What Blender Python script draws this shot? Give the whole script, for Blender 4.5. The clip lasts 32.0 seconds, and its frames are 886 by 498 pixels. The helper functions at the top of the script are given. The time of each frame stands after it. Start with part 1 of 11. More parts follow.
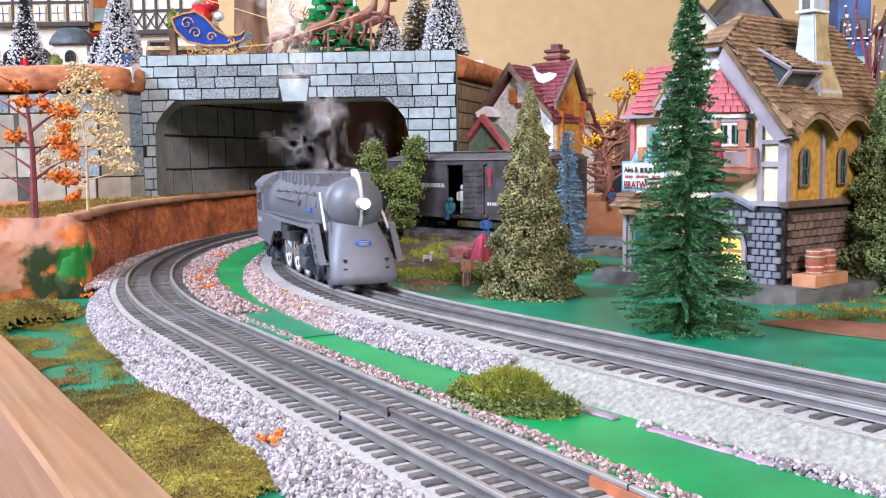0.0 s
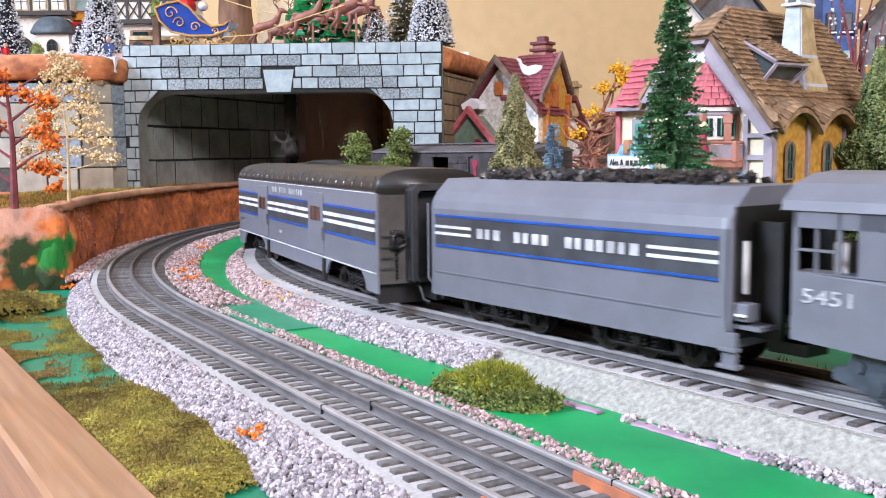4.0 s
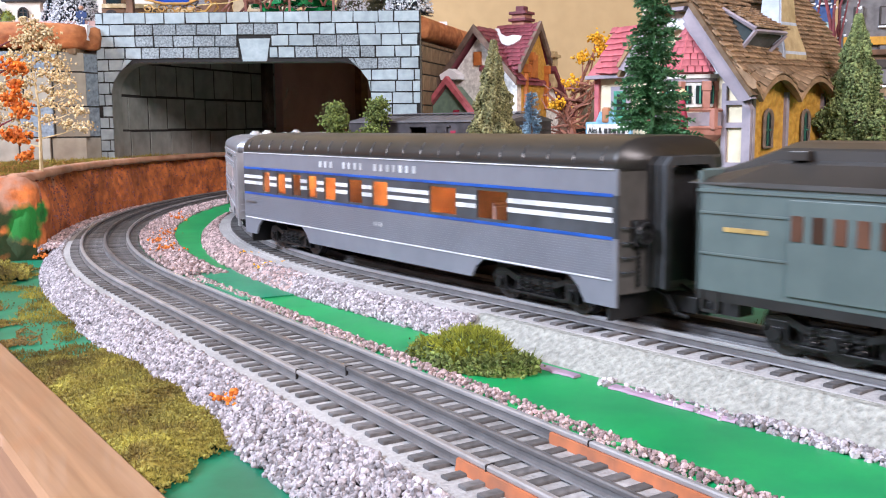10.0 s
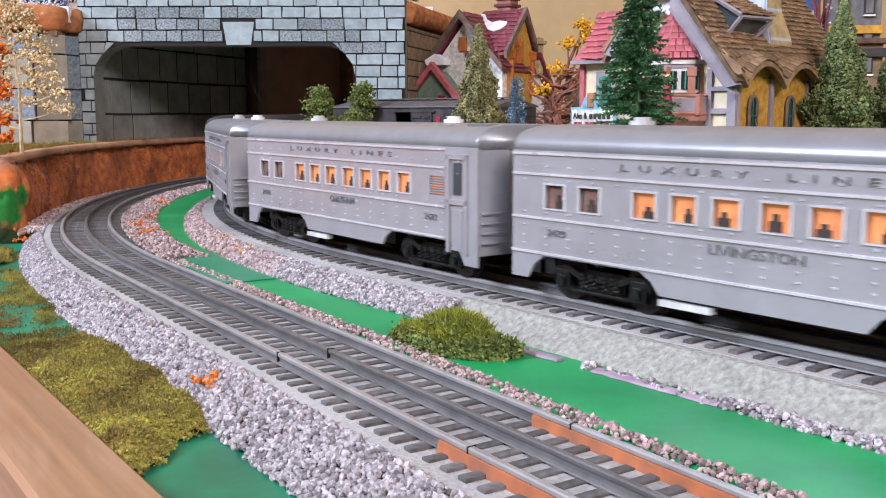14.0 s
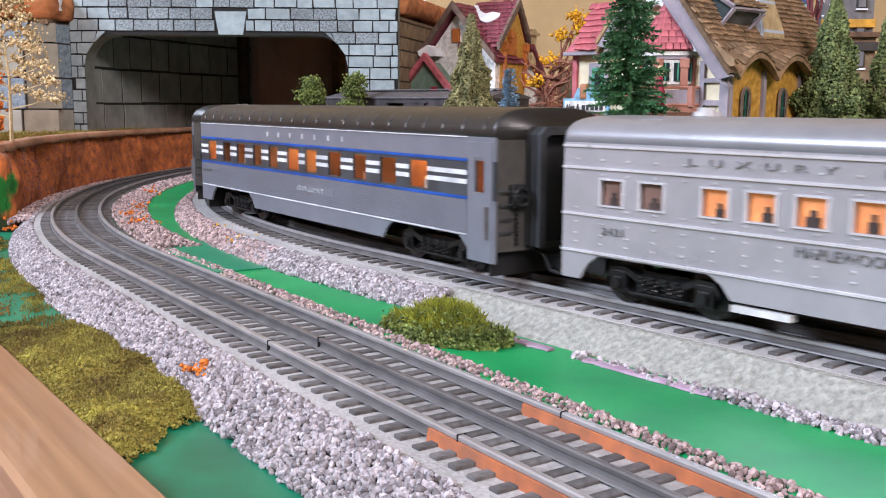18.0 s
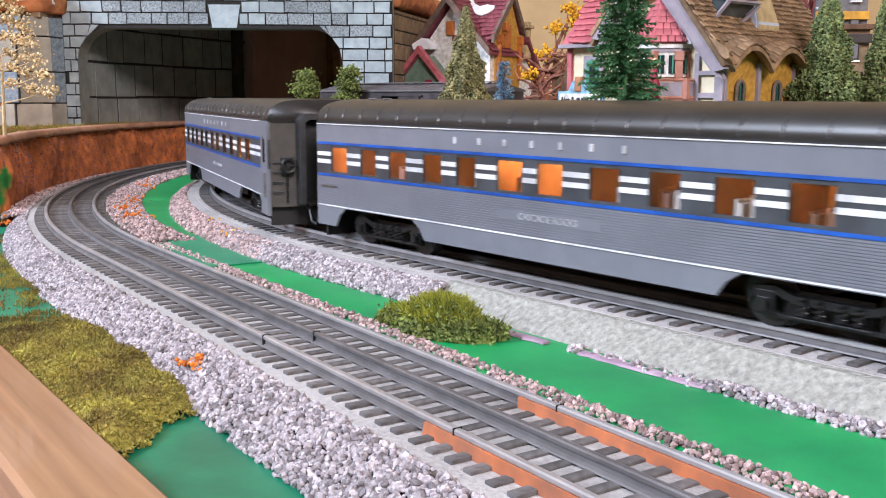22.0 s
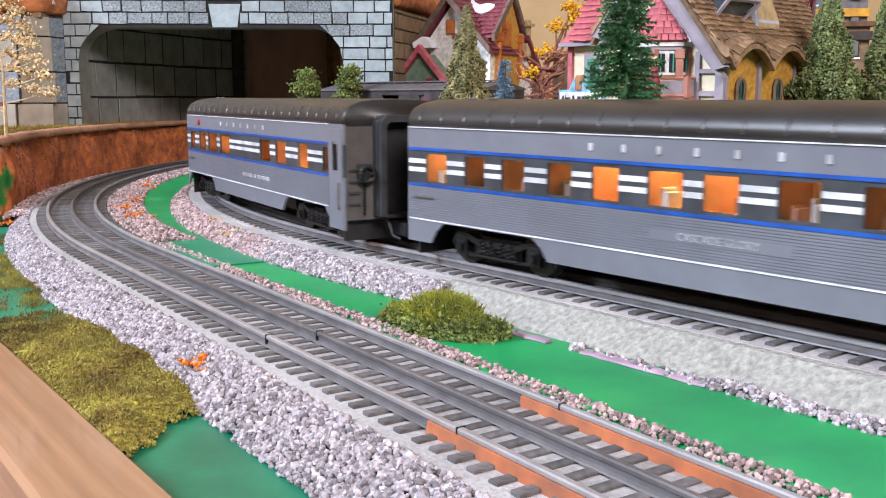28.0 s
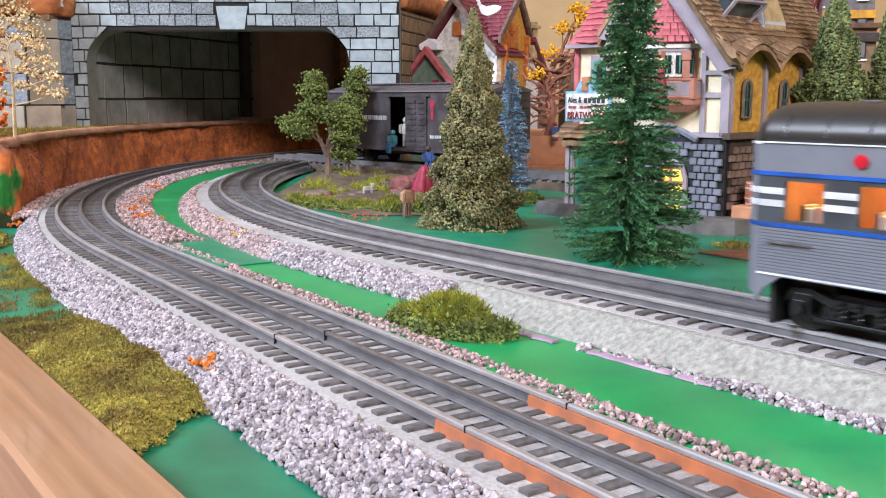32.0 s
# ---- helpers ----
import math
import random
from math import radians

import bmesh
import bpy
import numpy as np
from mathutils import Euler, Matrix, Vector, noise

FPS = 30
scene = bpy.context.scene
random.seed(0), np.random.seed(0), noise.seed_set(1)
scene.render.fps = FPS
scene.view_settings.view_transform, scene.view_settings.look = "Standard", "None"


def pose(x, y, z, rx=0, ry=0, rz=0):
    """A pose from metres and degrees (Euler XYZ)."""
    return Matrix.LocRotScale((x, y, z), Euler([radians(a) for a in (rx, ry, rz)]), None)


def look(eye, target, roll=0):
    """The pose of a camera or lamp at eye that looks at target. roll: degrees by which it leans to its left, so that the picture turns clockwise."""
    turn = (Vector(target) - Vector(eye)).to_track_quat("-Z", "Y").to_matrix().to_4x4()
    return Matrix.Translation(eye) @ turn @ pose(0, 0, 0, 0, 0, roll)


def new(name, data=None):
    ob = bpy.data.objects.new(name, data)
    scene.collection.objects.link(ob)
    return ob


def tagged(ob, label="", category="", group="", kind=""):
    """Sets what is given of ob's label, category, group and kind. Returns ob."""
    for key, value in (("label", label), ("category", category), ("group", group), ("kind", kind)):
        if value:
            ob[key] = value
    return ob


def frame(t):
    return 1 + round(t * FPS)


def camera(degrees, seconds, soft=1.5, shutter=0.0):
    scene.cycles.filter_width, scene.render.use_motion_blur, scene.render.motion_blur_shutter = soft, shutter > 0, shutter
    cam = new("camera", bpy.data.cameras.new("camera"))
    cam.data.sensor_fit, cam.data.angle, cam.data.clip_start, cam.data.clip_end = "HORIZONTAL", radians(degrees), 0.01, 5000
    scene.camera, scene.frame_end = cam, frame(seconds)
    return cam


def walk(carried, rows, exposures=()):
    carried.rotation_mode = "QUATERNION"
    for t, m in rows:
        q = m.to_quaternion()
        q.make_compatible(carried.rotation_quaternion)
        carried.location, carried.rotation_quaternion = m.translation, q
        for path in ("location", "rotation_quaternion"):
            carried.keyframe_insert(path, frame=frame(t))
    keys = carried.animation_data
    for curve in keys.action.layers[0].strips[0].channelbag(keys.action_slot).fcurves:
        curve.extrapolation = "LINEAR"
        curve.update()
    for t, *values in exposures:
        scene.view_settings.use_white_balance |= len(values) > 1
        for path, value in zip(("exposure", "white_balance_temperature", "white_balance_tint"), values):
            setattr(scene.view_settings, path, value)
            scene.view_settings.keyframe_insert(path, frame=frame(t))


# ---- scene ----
cam = camera(49.0, 32.0, soft=1.1, shutter=0.5)
walk(cam, [
    (0, look((-0.0010, -0.0074, 0.1147), (-0.0592, 0.9866, 0.0223), -0.80)),
    (1, look((-0.0009, -0.0064, 0.1146), (-0.0552, 0.9877, 0.0208), -0.69)),
    (2, look((-0.0008, -0.0055, 0.1144), (-0.0512, 0.9886, 0.0183), -0.61)),
    (3, look((-0.0007, -0.0045, 0.1144), (-0.0473, 0.9896, 0.0162), -0.57)),
    (4, look((-0.0005, -0.0040, 0.1144), (-0.0439, 0.9900, 0.0141), -0.53)),
    (5, look((-0.0005, -0.0041, 0.1136), (-0.0403, 0.9898, 0.0101), -0.66)),
    (6, look((0.0001, -0.0031, 0.1132), (-0.0367, 0.9905, 0.0058), -0.65)),
    (7, look((0.0003, -0.0022, 0.1126), (-0.0332, 0.9909, 0.0003), -0.64)),
    (8, look((0.0002, -0.0018, 0.1117), (-0.0292, 0.9908, -0.0056), -0.60)),
    (9, look((0.0004, -0.0011, 0.1110), (-0.0253, 0.9911, -0.0112), -0.53)),
    (10, look((0.0003, -0.0005, 0.1101), (-0.0218, 0.9913, -0.0162), -0.41)),
    (11, look((0.0006, 0.0002, 0.1094), (-0.0179, 0.9915, -0.0211), -0.34)),
    (12, look((0.0009, 0.0012, 0.1088), (-0.0134, 0.9920, -0.0254), -0.26)),
    (13, look((0.0008, 0.0011, 0.1085), (-0.0095, 0.9916, -0.0286), -0.10)),
    (14, look((0.0009, 0.0015, 0.1081), (-0.0058, 0.9918, -0.0308), -0.01)),
    (15, look((0.0010, 0.0017, 0.1076), (-0.0028, 0.9917, -0.0336), 0.04)),
    (16, look((0.0010, 0.0022, 0.1074), (-0.0008, 0.9920, -0.0351), 0.19)),
    (17, look((0.0013, 0.0021, 0.1071), (0.0012, 0.9916, -0.0375), 0.27)),
    (18, look((0.0012, 0.0021, 0.1068), (0.0026, 0.9913, -0.0396), 0.34)),
    (19, look((0.0012, 0.0026, 0.1066), (0.0045, 0.9915, -0.0417), 0.39)),
    (20, look((0.0013, 0.0026, 0.1069), (0.0068, 0.9913, -0.0430), 0.39)),
    (21, look((0.0013, 0.0023, 0.1072), (0.0077, 0.9907, -0.0446), 0.31)),
    (22, look((0.0011, 0.0025, 0.1069), (0.0077, 0.9906, -0.0465), 0.21)),
    (23, look((0.0011, 0.0027, 0.1067), (0.0082, 0.9907, -0.0475), 0.16)),
    (24, look((0.0011, 0.0026, 0.1068), (0.0089, 0.9905, -0.0482), 0.10)),
    (25, look((0.0010, 0.0026, 0.1067), (0.0089, 0.9903, -0.0497), 0.10)),
    (26, look((0.0008, 0.0026, 0.1064), (0.0086, 0.9902, -0.0502), 0.10)),
    (27, look((0.0007, 0.0019, 0.1076), (0.0078, 0.9896, -0.0489), -0.00)),
    (28, look((0.0006, 0.0017, 0.1074), (0.0066, 0.9896, -0.0478), 0.01)),
    (29, look((0.0005, 0.0018, 0.1071), (0.0055, 0.9897, -0.0474), -0.04)),
    (30, look((0.0003, 0.0017, 0.1069), (0.0040, 0.9898, -0.0468), 0.00)),
    (31, look((0.0001, 0.0010, 0.1070), (0.0024, 0.9892, -0.0463), 0.05)),
    (32, look((0.0000, -0.0001, 0.1072), (0.0000, 0.9880, -0.0461), 0.00)),
], ((0, 0.02, 6280, 10), (11, -0.02, 6420, 10), (12.6, -0.06, 6450, 10), (14, -0.36, 6480, 10), (18, -0.36, 6520, 10), (22, -0.2, 6560, 10), (32, -0.17, 6600, 10)))

# ---- light: a room with a cool window beside the layout and a second one behind the viewer ----
world = bpy.data.worlds.new("sky")
scene.world = world
world.use_nodes = True
_bg = world.node_tree.nodes["Background"]
_sky = world.node_tree.nodes.new("ShaderNodeTexSky")
_sky.sky_type = "NISHITA"
_sky.sun_disc = False
_sky.sun_elevation, _sky.sun_rotation = radians(35), radians(250)
world.node_tree.links.new(_sky.outputs[0], _bg.inputs[0])
_bg.inputs[1].default_value = 0.12
scene.view_settings.exposure = 0.0


def window_light(name, m, sx, sy, watts, col):
    li = bpy.data.lights.new(name, "AREA")
    li.shape, li.size, li.size_y, li.energy, li.color = "RECTANGLE", sx, sy, watts, col
    ob = new(name, li)
    ob.matrix_world = m
    return ob


window_light("window_daylight", look((-2.36, -0.3, 1.75), (0.1, 0.75, 0.1)), 1.1, 0.9, 172, (0.78, 0.885, 1.10))
window_light("window_daylight", look((0.9, -2.36, 1.85), (0.1, 0.8, 0.1)), 1.2, 0.8, 132, (1.06, 0.93, 0.95))

# ---- materials ----


def mat(name, col, rough=0.6, metal=0.0, col2=None, scale=250.0, mix=0.5, big=12.0, bigamt=0.25, bump=0.15, bscale=None, island=0.0, obj=0.0,
        stretch=(1, 1, 1), emit=0.0, coat=0.0, spec=0.5):
    """A surface with fine grain, large stains, relief, and a shift of tone from piece to piece."""
    m = bpy.data.materials.new(name)
    m.use_nodes = True
    nt = m.node_tree
    n, l = nt.nodes, nt.links
    b = n["Principled BSDF"]
    tc, mp = n.new("ShaderNodeTexCoord"), n.new("ShaderNodeMapping")
    mp.inputs["Scale"].default_value = stretch
    l.new(tc.outputs["Object"], mp.inputs["Vector"])
    fine, wide = n.new("ShaderNodeTexNoise"), n.new("ShaderNodeTexNoise")
    for tx, sc in ((fine, scale), (wide, big)):
        tx.inputs["Scale"].default_value = sc
        tx.inputs["Detail"].default_value = 5
        l.new(mp.outputs[0], tx.inputs["Vector"])
    ramp = n.new("ShaderNodeValToRGB")
    c2 = col2 or tuple(c * 0.6 for c in col)
    ramp.color_ramp.elements[0].position, ramp.color_ramp.elements[1].position = 0.5 - 0.28 * mix, 0.5 + 0.28 * mix
    ramp.color_ramp.elements[0].color, ramp.color_ramp.elements[1].color = (*c2, 1), (*col, 1)
    l.new(fine.outputs["Fac"], ramp.inputs[0])
    hsv = n.new("ShaderNodeHueSaturation")
    l.new(ramp.outputs[0], hsv.inputs["Color"])
    mr = n.new("ShaderNodeMapRange")
    mr.inputs["From Min"].default_value, mr.inputs["From Max"].default_value = 0.25, 0.75
    mr.inputs["To Min"].default_value, mr.inputs["To Max"].default_value = 1 - bigamt, 1 + bigamt
    l.new(wide.outputs["Fac"], mr.inputs[0])
    val = mr.outputs[0]
    for amt, node, out in ((island, "ShaderNodeNewGeometry", "Random Per Island"), (obj, "ShaderNodeObjectInfo", "Random")):
        if amt:
            g, r2, mu = n.new(node), n.new("ShaderNodeMapRange"), n.new("ShaderNodeMath")
            r2.inputs["To Min"].default_value, r2.inputs["To Max"].default_value = 1 - amt, 1 + amt
            mu.operation = "MULTIPLY"
            l.new(g.outputs[out], r2.inputs[0])
            l.new(r2.outputs[0], mu.inputs[0])
            l.new(val, mu.inputs[1])
            val = mu.outputs[0]
    l.new(val, hsv.inputs["Value"])
    l.new(hsv.outputs[0], b.inputs["Base Color"])
    rr = n.new("ShaderNodeMapRange")
    rr.inputs["To Min"].default_value, rr.inputs["To Max"].default_value = max(rough - 0.1, 0.03), min(rough + 0.1, 1)
    l.new(wide.outputs["Fac"], rr.inputs[0])
    l.new(rr.outputs[0], b.inputs["Roughness"])
    b.inputs["Metallic"].default_value = metal
    b.inputs["Specular IOR Level"].default_value = spec
    if coat:
        b.inputs["Coat Weight"].default_value = coat
    if bump:
        bp, bt = n.new("ShaderNodeBump"), n.new("ShaderNodeTexNoise")
        bt.inputs["Scale"].default_value, bt.inputs["Detail"].default_value = bscale or scale * 2, 4
        l.new(mp.outputs[0], bt.inputs["Vector"])
        bp.inputs["Strength"].default_value, bp.inputs["Distance"].default_value = bump, 0.001
        l.new(bt.outputs["Fac"], bp.inputs["Height"])
        l.new(bp.outputs[0], b.inputs["Normal"])
    if emit:
        b.inputs["Emission Color"].default_value = (*col, 1)
        b.inputs["Emission Strength"].default_value = emit
    return m


M = {
    "green": mat("green_paint", (0.007, 0.30, 0.085), 0.40, col2=(0.005, 0.235, 0.075), scale=40, big=8, bigamt=0.3, bump=0.1),
    "teal": mat("teal_green_paint", (0.008, 0.21, 0.112), 0.4, col2=(0.006, 0.15, 0.082), scale=60, big=9, bigamt=0.3, bump=0.1),
    "patchgreen": mat("blue_green_paint", (0.008, 0.27, 0.135), 0.4, col2=(0.006, 0.215, 0.11), scale=60, big=9, bigamt=0.15, bump=0.1),
    "wood": mat("oak_board", (0.395, 0.225, 0.125), 0.45, col2=(0.245, 0.13, 0.068), scale=13, stretch=(0.8, 26, 26), mix=0.9, big=4, bigamt=0.22, bump=0.15, bscale=16, coat=0.25),
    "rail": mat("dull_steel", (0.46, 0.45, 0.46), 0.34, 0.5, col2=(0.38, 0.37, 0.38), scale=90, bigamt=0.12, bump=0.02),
    "centrerail": mat("blackened_centre_rail", (0.20, 0.195, 0.20), 0.36, 0.5, col2=(0.15, 0.145, 0.15), scale=90, bigamt=0.15, bump=0.02),
    "dirtybed": mat("grimy_bed", (0.37, 0.36, 0.36), 0.9, col2=(0.19, 0.185, 0.185), scale=260, mix=0.9, big=40, bigamt=0.3, bump=0.5, bscale=900),
    # darker than the rail head: the web's shade is put into its colour
    "railside": mat("shaded_rail_web", (0.165, 0.16, 0.163), 0.5, 0.2, col2=(0.115, 0.11, 0.113), scale=120, bump=0.03),
    "rust": mat("orange_rust_paint", (0.50, 0.145, 0.050), 0.8, col2=(0.20, 0.085, 0.05), scale=110, mix=0.9, big=40, bigamt=0.4),
    "tie": mat("dusty_dark_tie", (0.125, 0.12, 0.122), 0.8, col2=(0.065, 0.062, 0.063), scale=300, obj=0.3),
    "roadbed": mat("grey_roadbed", (0.42, 0.41, 0.41), 0.9, col2=(0.29, 0.28, 0.28), scale=700, mix=0.9, big=25, bump=0.6, bscale=900),
    "shoulder": mat("pale_grey_plaster_shoulder", (0.40, 0.405, 0.37), 0.85, col2=(0.17, 0.172, 0.155), scale=480, mix=0.95, big=90, bigamt=0.06, bump=1.3, bscale=480),
    "stone": mat("ballast_stone", (0.415, 0.385, 0.41), 0.9, col2=(0.20, 0.18, 0.195), scale=700, big=300, bigamt=0.15, bump=0.4, bscale=900, island=0.55),
    "pinkstone": mat("reddish_ballast_stone", (0.44, 0.34, 0.33), 0.9, col2=(0.20, 0.135, 0.135), scale=500, mix=0.7, big=200, bigamt=0.15, bump=0.4, bscale=900, island=0.6),
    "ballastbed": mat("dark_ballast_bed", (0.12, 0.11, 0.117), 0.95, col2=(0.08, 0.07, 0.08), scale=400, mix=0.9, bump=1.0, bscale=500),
    "orangerock": mat("orange_plaster_rock", (0.70, 0.21, 0.055), 0.9, col2=(0.24, 0.065, 0.022), scale=110, mix=0.8, big=16, bigamt=0.45, bump=1.0, bscale=190),
    "greywall": mat("grey_green_painted_block", (0.27, 0.295, 0.275), 0.9, col2=(0.20, 0.22, 0.205), scale=60, big=10, bigamt=0.15, bump=0.2, obj=0.07),
    "joint": mat("black_joint", (0.018, 0.018, 0.018), 0.9),
    "bluebrick": mat("pale_blue_grey_brick", (0.35, 0.425, 0.45), 0.85, col2=(0.225, 0.285, 0.31), scale=130, mix=0.9, big=12, bump=0.3, obj=0.10),
    "speckbrick": mat("speckled_grey_brick", (0.335, 0.40, 0.425), 0.85, col2=(0.08, 0.10, 0.115), scale=520, mix=0.75, big=25, bigamt=0.3, bump=0.3, obj=0.12),
    "darkpost": mat("dark_brown_timber", (0.045, 0.03, 0.024), 0.8, scale=80, bump=0.2),
    "backpost": mat("orange_brown_timber", (0.26, 0.13, 0.06), 0.8, scale=80, bump=0.2),
    "brownwall": mat("brown_tunnel_board", (0.46, 0.295, 0.265), 0.8, col2=(0.37, 0.23, 0.205), scale=20, big=4, bump=0.05),
    "roomwall": mat("tan_wall_paint", (0.49, 0.345, 0.175), 0.8, col2=(0.455, 0.32, 0.16), scale=30, big=1.2, bigamt=0.06, bump=0.05),
    "ceiling": mat("ceiling_white", (0.55, 0.53, 0.50), 0.9, scale=40, big=2, bigamt=0.05),
    "carpet": mat("room_floor", (0.15, 0.11, 0.08), 0.8, scale=60, big=3),
    "snow": mat("white_snow_sheet", (0.80, 0.81, 0.84), 0.8, col2=(0.70, 0.72, 0.77), scale=150, bump=0.4),
}
# ---- building helpers ----


def part(name, bm, material, parent=None, label="", smooth=False):
    me = bpy.data.meshes.new(name)
    bm.to_mesh(me)
    bm.free()
    if smooth:
        me.shade_smooth()
    for mm in material if isinstance(material, (list, tuple)) else (material,):
        me.materials.append(mm)
    ob = new(name, me)
    ob.parent = parent
    if label:
        ob["label"] = label
    return ob


def thing(name, m, label, category, group="", kind=""):
    e = new(name)
    e.empty_display_size = 0.01
    e.matrix_world = m
    return tagged(e, label, category, group, kind)


def box(bm, x0, x1, y0, y1, z0, z1, mi=0):
    v = [bm.verts.new((x, y, z)) for z in (z0, z1) for y in (y0, y1) for x in (x0, x1)]
    for q in ((0, 2, 3, 1), (4, 5, 7, 6), (0, 1, 5, 4), (2, 6, 7, 3), (0, 4, 6, 2), (1, 3, 7, 5)):
        bm.faces.new([v[i] for i in q]).material_index = mi
    return v


def boxes(*dims, bev=0.0):
    bm = bmesh.new()
    for d in dims:
        box(bm, *d)
    if bev:
        bmesh.ops.bevel(bm, geom=bm.edges[:], offset=bev, segments=2, affect="EDGES", profile=0.6)
    return bm


def loft(bm, rings, closed=True, caps=True, mi=0):
    """Skin a row of rings, each a list of points."""
    vs = [[bm.verts.new(p) for p in r] for r in rings]
    n = len(vs[0])
    for a, b in zip(vs, vs[1:]):
        for i in range(n if closed else n - 1):
            j = (i + 1) % n
            bm.faces.new((a[i], a[j], b[j], b[i])).material_index = mi
    if caps and closed:
        bm.faces.new(vs[0][::-1]).material_index = mi
        bm.faces.new(vs[-1]).material_index = mi
    return vs


def tube(bm, pts, rad, seg=6, mi=0):
    """A round tube along points; rad is one radius or one for each point."""
    rings = []
    rads = rad if isinstance(rad, (list, tuple)) else [rad] * len(pts)
    pts = [Vector(p) for p in pts]
    for i, p in enumerate(pts):
        d = (pts[min(i + 1, len(pts) - 1)] - pts[max(i - 1, 0)]).normalized()
        u = d.cross(Vector((0.13, 0.29, 0.95))).normalized()
        w = d.cross(u)
        rings.append([p + (u * math.cos(2 * math.pi * k / seg) + w * math.sin(2 * math.pi * k / seg)) * rads[i] for k in range(seg)])
    loft(bm, rings, mi=mi)


def disc(bm, c, axis, r, depth, seg=20, mi=0):
    """A cylinder centred at c along the axis 'x', 'y' or 'z'."""
    k = "xyz".index(axis)
    rings = []
    for s in (-0.5, 0.5):
        ring = []
        for i in range(seg):
            a = 2 * math.pi * i / seg
            p = [0, 0, 0]
            p[k] = s * depth
            p[(k + 1) % 3] = r * math.cos(a)
            p[(k + 2) % 3] = r * math.sin(a)
            ring.append(Vector(p) + Vector(c))
        rings.append(ring)
    loft(bm, rings, mi=mi)


# ---- the plan: two tracks on one bend ----
Z1, Z2 = 0.030, 0.0388          # rail tops
T1 = (0.5841, 1.0061, 0.9002, 3.7311)   # centre x, y, radius, angle where the straight begins
T2 = (0.5636, 0.9314, 0.7421, 3.8147)
LOWER, STRIP, UPPER = 0.012, 0.025, 0.030   # heights of the green boards


def on(tk, s, off=0.0, z=0.0):
    """A point at s metres along a track (0 where the straight begins, less than 0 round the bend), off metres to the outside."""
    cx, cy, r, a0 = tk
    a = a0 + min(s, 0) / r
    d = max(s, 0)
    return Vector((cx + (r + off) * math.cos(a) - math.sin(a0) * d, cy + (r + off) * math.sin(a) + math.cos(a0) * d, z))


def along(tk, s):
    a = tk[3] + min(s, 0) / tk[2]
    return Vector((-math.sin(a), math.cos(a), 0))


def sweep(bm, tk, s0, s1, profile, n=90, closed=True, mi=0):
    loft(bm, [[on(tk, s0 + (s1 - s0) * i / n, o, z) for o, z in profile] for i in range(n + 1)], closed=closed, caps=closed, mi=mi)


def swept(tk, s0, s1, profile, n=90):
    bm = bmesh.new()
    sweep(bm, tk, s0, s1, profile, n)
    return bm


# ---- the room ----
def slab(name, dims, material, label="", category="", kind="structure"):
    bm = boxes(*dims) if isinstance(dims[0], (tuple, list)) else boxes(dims)
    return tagged(part(name, bm, material), label, category, "", kind)


slab("wall_back", (-2.4, 3.0, 2.2, 2.3, -0.9, 2.4), M["roomwall"], "tan painted plaster wall of the room", "wall")
slab("wall_side", (3.0, 3.1, -2.4, 2.3, -0.9, 2.4), M["roomwall"], "tan painted plaster wall", "wall")
slab("wall_window", [(-2.5, -2.4, -2.4, -1.2, -0.9, 2.4), (-2.5, -2.4, 0.6, 2.3, -0.9, 2.4), (-2.5, -2.4, -1.2, 0.6, -0.9, 0.7), (-2.5, -2.4, -1.2, 0.6, 2.3, 2.4)],
     M["roomwall"], "tan painted wall with a window opening", "wall")
slab("wall_front", [(-2.5, -0.2, -2.5, -2.4, -0.9, 2.4), (2.0, 3.1, -2.5, -2.4, -0.9, 2.4), (-0.2, 2.0, -2.5, -2.4, -0.9, 0.7), (-0.2, 2.0, -2.5, -2.4, 2.3, 2.4)],
     M["roomwall"], "tan painted wall with a window opening", "wall")
slab("floor", (-2.5, 3.1, -2.5, 2.3, -1.0, -0.9), M["carpet"], "brown carpeted floor of the room", "floor")
slab("ceiling", (-2.5, 3.1, -2.5, 2.3, 2.4, 2.5), M["ceiling"], "white plaster ceiling", "ceiling")

# ---- the layout's boards ----
EDGE_A, EDGE_B = Vector((-0.168, 0.364, 0)), Vector((-0.059, 0.212, 0))
_d = (EDGE_B - EDGE_A).normalized()
_nrm = Vector((_d.y, -_d.x, 0))     # points away from the layout, to the viewer


def edge_point(k, o, z):
    p = EDGE_A + _d * k - _nrm * (-o)
    return Vector((p.x, p.y, z))


bm = bmesh.new()
loft(bm, [[(k, -o, z) for o, z in ((0.0, -0.10), (0.0, 0.0165), (0.0015, 0.018), (0.0252, 0.018), (0.0268, 0.0164), (0.0268, -0.10))] for k in (-0.55, 0.42)])
bmesh.ops.recalc_face_normals(bm, faces=bm.faces[:])
_eb = tagged(part("edge_board", bm, M["wood"]), "varnished oak board along the edge of the layout", "board", "", "structure")
_eb.matrix_world = Matrix(((_d.x, -_d.y, 0, EDGE_A.x), (_d.y, _d.x, 0, EDGE_A.y), (0, 0, 1, 0), (0, 0, 0, 1)))


def strip_sheet(name, tk, s0, s1, profile, material, label, n=80):
    return tagged(part(name, swept(tk, s0, s1, profile, n), material), label, "ground", "", "structure")


